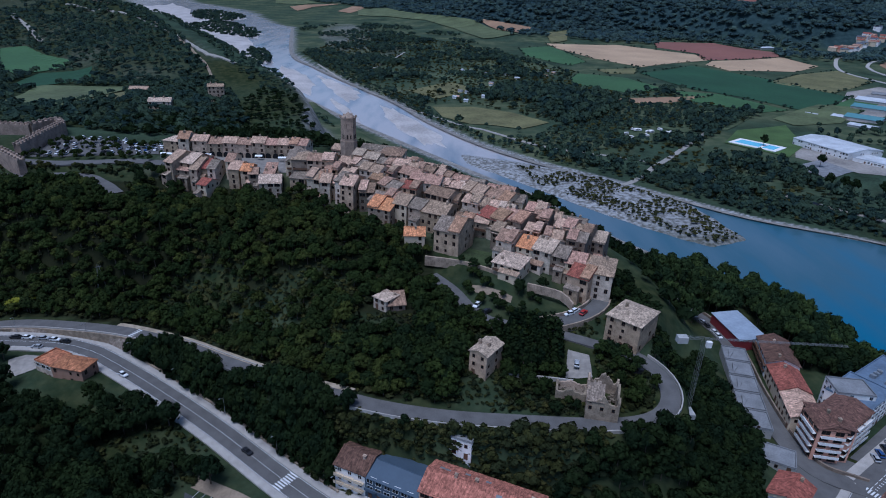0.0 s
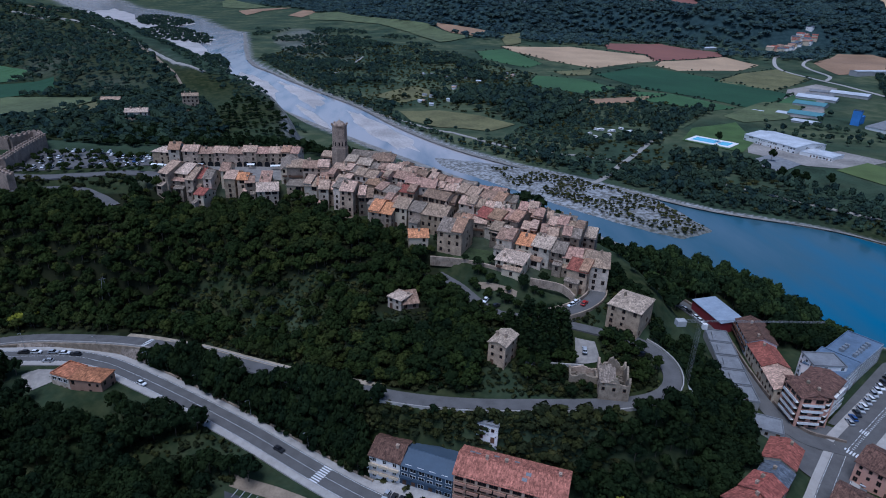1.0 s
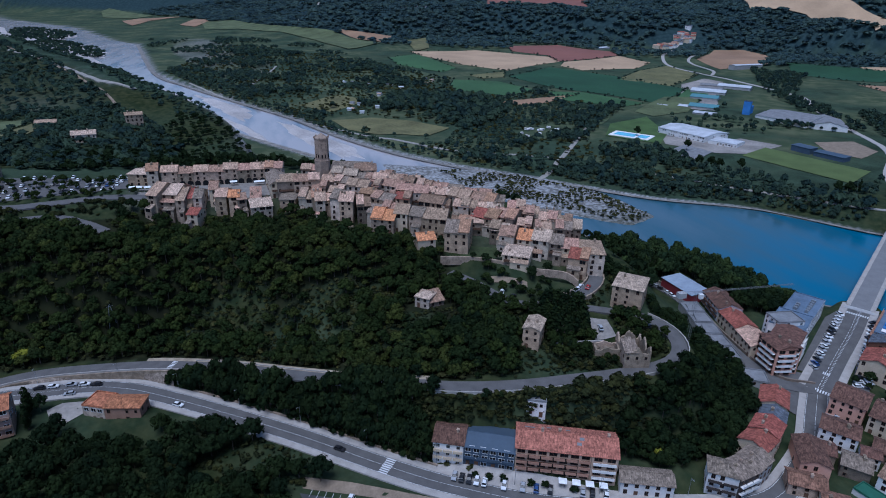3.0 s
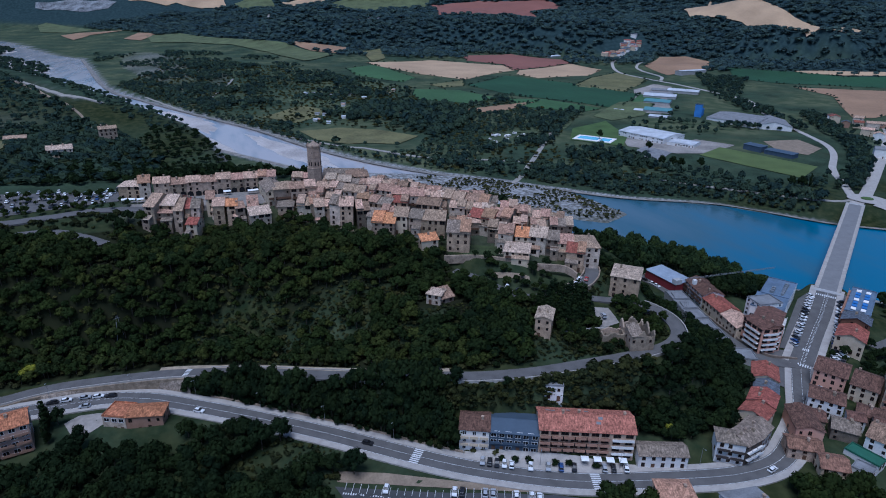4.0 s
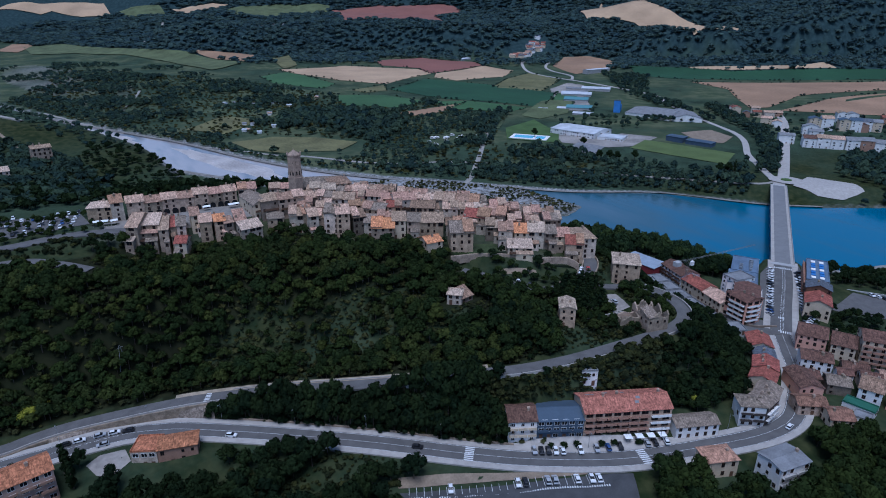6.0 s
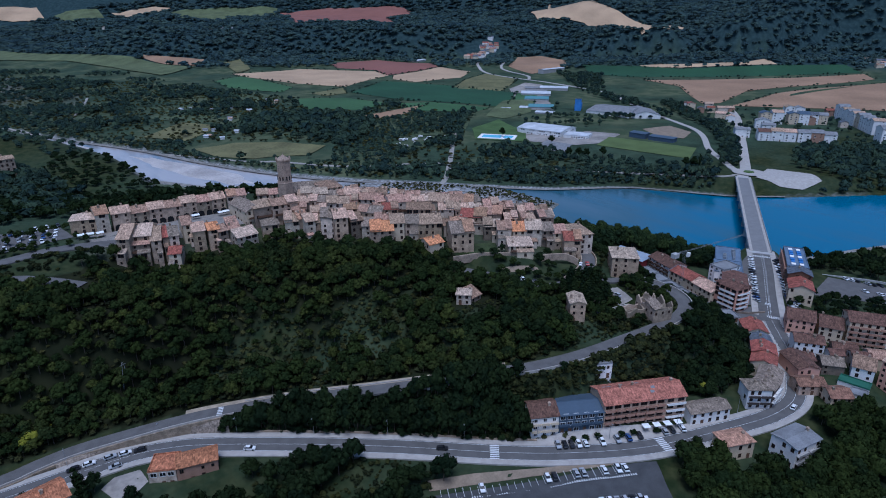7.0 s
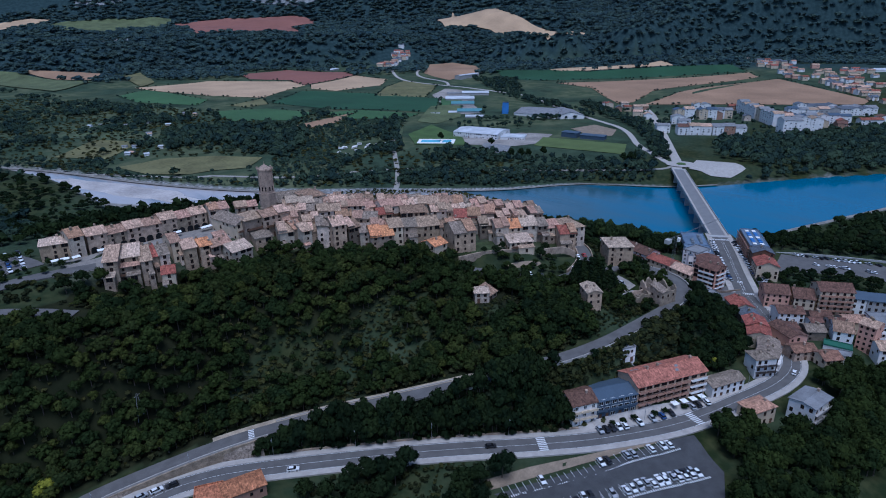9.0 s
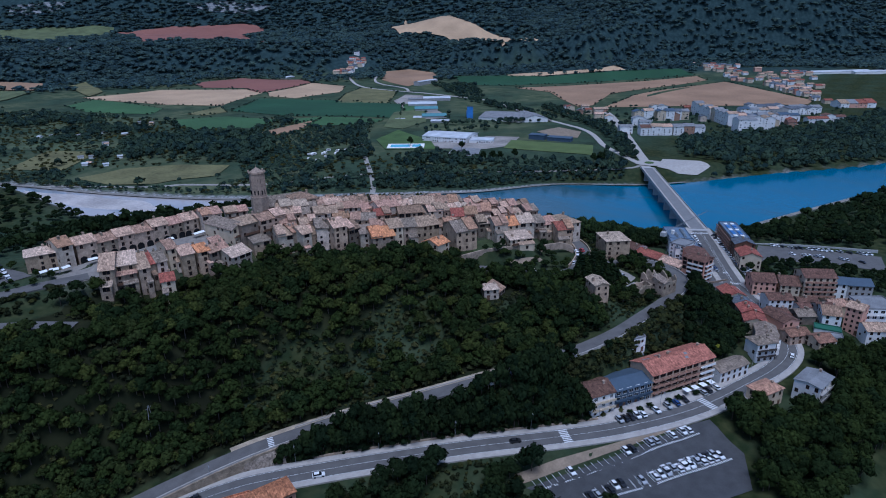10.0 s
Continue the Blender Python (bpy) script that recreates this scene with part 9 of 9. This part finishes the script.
def caravan(x, y, turn):
    """A touring caravan: rounded body with a window band, wheels and a drawbar."""
    if not CARAVAN:
        root = tagged(new("caravan"), "white touring caravan on the camp site", "caravan", "caravans")
        prof = [(-2.6, 0.5), (-2.7, 1.6), (-2.3, 2.5), (2.2, 2.6), (2.7, 1.7), (2.5, 0.5)]
        for name, material, grow, z0, z1 in (("body", RENDER_WHITE, 1.05, None, None), ("window_band", GLASS, 1.07, 1.5, 2.0)):
            sh = Shape()
            p = prof if z0 is None else [(-2.0, z0), (-2.0, z1), (2.0, z1), (2.0, z0)]
            sh.loft([(px, grow, z) for px, z in p], [(px, -grow, z) for px, z in p])
            part(name, sh.mesh(name, material), root)
        for py in (-0.9, 0.9):
            sh = Shape()
            sh.tube((0, py - 0.1, 0.33), (0, py + 0.1, 0.33), 0.33, sides=8)
            part("wheel", sh.mesh("wheel", RUBBER), root)
        sh = Shape()
        sh.tube((2.4, 0, 0.6), (3.8, 0, 0.5), 0.06)
        part("drawbar", sh.mesh("drawbar", STEEL), root)
        root.matrix_basis = pose(x, y, ground(x, y), rz=turn)
        CARAVAN.append(root)
    else:
        copy_thing(CARAVAN[0], pose(x, y, ground(x, y), rz=turn))


CARAVAN = []
for i in range(18):
    u, v = shed_rng.random(), shed_rng.random()
    caravan(196 + 72 * u, 612 + 8 * u + 34 * v, shed_rng.choice((35, 125)) + shed_rng.uniform(-15, 15))
# wooded heights
hx, hy = np.meshgrid(np.arange(-600, 3000, 16.5), np.arange(200, 3600, 16.5))
hx, hy = hx.ravel() + tree_rng.uniform(-8, 8, hx.size), hy.ravel() + tree_rng.uniform(-8, 8, hx.size)
near_enough = np.hypot(hx, hy) < 3300
hx, hy = hx[near_enough], hy[near_enough]
hz = land(hx, hy)
dist = np.hypot(hx, hy)
far_ok = (hz > 21 + 3 * ripple(hx, hy, 60, 2)) & ((hx > -60) | (hy > 2000)) & (hx + hy > 1500) & (tree_rng.random(hx.size) < np.clip(1900 / dist, 0.6, 1))
for ring in FIELD_CLEAR:
    far_ok &= ~inside(hx, hy, ring)
for ring in ([(1000, 200), (1700, 300), (1700, 720), (1400, 640), (1060, 330)], [(860, 1380), (1060, 1440), (1075, 1530), (960, 1540), (860, 1460)]):
    far_ok &= ~inside(hx, hy, ring)
far_xy = np.column_stack([hx[far_ok], hy[far_ok]])
far_spots = spots(far_xy, 7, 13, 1.0, 4)
far_spots[:, 3] = far_spots[:, 2] * np.clip(np.hypot(far_xy[:, 0], far_xy[:, 1]) / 1000, 1.5, 2.7)
forest("far_woods", far_spots, CLUMP, LEAF_FAR_HAZE, "dark pine and oak woods on the far heights, haze in their colour", "wood", up=0.5)


def tree(x, y, h, w, leaf, label, group="single trees", templates=ROUND, k=0):
    """One tree of its own: trunk with limbs, and a crown of leaf clumps."""
    tv, tf, hf, qf, nv = templates[k % len(templates)]
    root = tagged(new("tree"), label, "tree", group)
    root.matrix_world = Matrix.Translation((x, y, ground(x, y))) @ Matrix.Rotation(k * 1.3, 4, "Z")
    key = (id(templates), k % len(templates), leaf.name)
    if key not in TREE_PARTS:
        n0 = int(tf.max()) + 1 if len(tf) else 0
        trunk = arrays_mesh("trunk", tv[:n0], tf, (BARK,))
        crown = arrays_mesh("crown", tv[n0:], np.concatenate([hf, qf]) - n0, (leaf,), smooth=True)
        soften(crown, nv[n0:], np.full(len(nv) - n0, 0.5))
        TREE_PARTS[key] = (trunk, crown)
    for name, me in zip(("trunk", "crown"), TREE_PARTS[key]):
        part(name, me, root, m=Matrix.Diagonal((w, w, h, 1)))
    return root


TREE_PARTS = {}
for ring, n, low, high, words in (((-60, 700, 420, 1250), 100, 6, 12, "lone dark tree on the valley meadows"),):
    place = random.Random(77)
    for i in range(n):
        x, y = place.uniform(ring[0], ring[2]), place.uniform(ring[1], ring[3])
        here = np.array([x]), np.array([y])
        if inside(*here, RIVER)[0] or any(inside(*here, f)[0] for f in FIELD_CLEAR) or not inside(*here, PLAIN)[0]:
            continue
        h = place.uniform(low, high)
        tree(x, y, h, h * 0.9, LEAF_VALLEY_HAZE, words, "valley trees", ROUND_FAR, k=i)
for x, y, h in ((-172.6, 196.5, 12), (-173.8, 201.5, 13), (-174.4, 206, 11)):
    tree(x, y, h, 12, LEAF_DARK, "tall dark cypress beside the drive", "drive cypresses", TALL, k=int(-x))
tree(-8.0, 205.0, 11, 10, LEAF, "broad green tree beside the lane", k=1)
tree(44.5, 121.5, 5.5, 6, LEAF_YELLOW, "yellow-green flowering tree behind the houses", k=2)
tree(-186, 239, 7, 10, LEAF_YELLOW, "yellow broom bush by the upper road", k=3)
tree(-182, 243.5, 5, 7, LEAF_YELLOW, "yellow broom bush by the upper road", k=4)
tree(30.5, 207.5, 7, 7, LEAF_DARK, "dark round tree below the terrace", k=0)
tree(13.5, 222, 5, 6, LEAF_DARK, "dark garden tree under the meadow wall", k=2)
for i in (0, 1, 2, 4, 5, 7):
    x, y = -20 + 4.3 * i, 134.5 - 2.05 * i
    tree(x + 1.2, y - 2.2, 2.6 + 0.3 * (i % 3), 3.6, LEAF_DARK, "clipped tree in the hotel forecourt", "forecourt trees", k=i)
for i in range(14):
    a = random.Random(i)
    tree(-238 + 5.5 * i + a.uniform(-2, 2), 340 + a.uniform(-14, 26), a.uniform(3.5, 6), a.uniform(4, 6), LEAF, "small tree in the hilltop car park", "car park trees", k=i)
for x, y, h in ((-92, 357, 8), (-84, 352, 7), (-78, 349, 7), (-112, 362, 7), (-60, 352, 7), (-66, 290, 6), (-84, 290, 5), (-103, 293, 5), (-18, 250, 6), (9, 226, 4), (20, 224, 5), (40, 212, 6), (-2, 244, 5), (-152, 300, 9), (-149, 307, 8), (-156, 306, 8), (68, 222, 8), (72, 232, 8), (-60, 282, 5), (-47, 266, 5)):
    tree(x, y, h, h * 0.95, LEAF_DARK, "dark tree growing among the village houses", "village trees", k=int(abs(x)))
for x, y in ((318, 470), (326, 462), (348, 448), (372, 362), (380, 358), (340, 520), (324, 590), (330, 455), (395, 362)):
    tree(x, y, 13, 10, LEAF_DARK, "dark conifer beside the sports ground", "sports ground trees", TALL if x % 2 else ROUND, k=int(x))
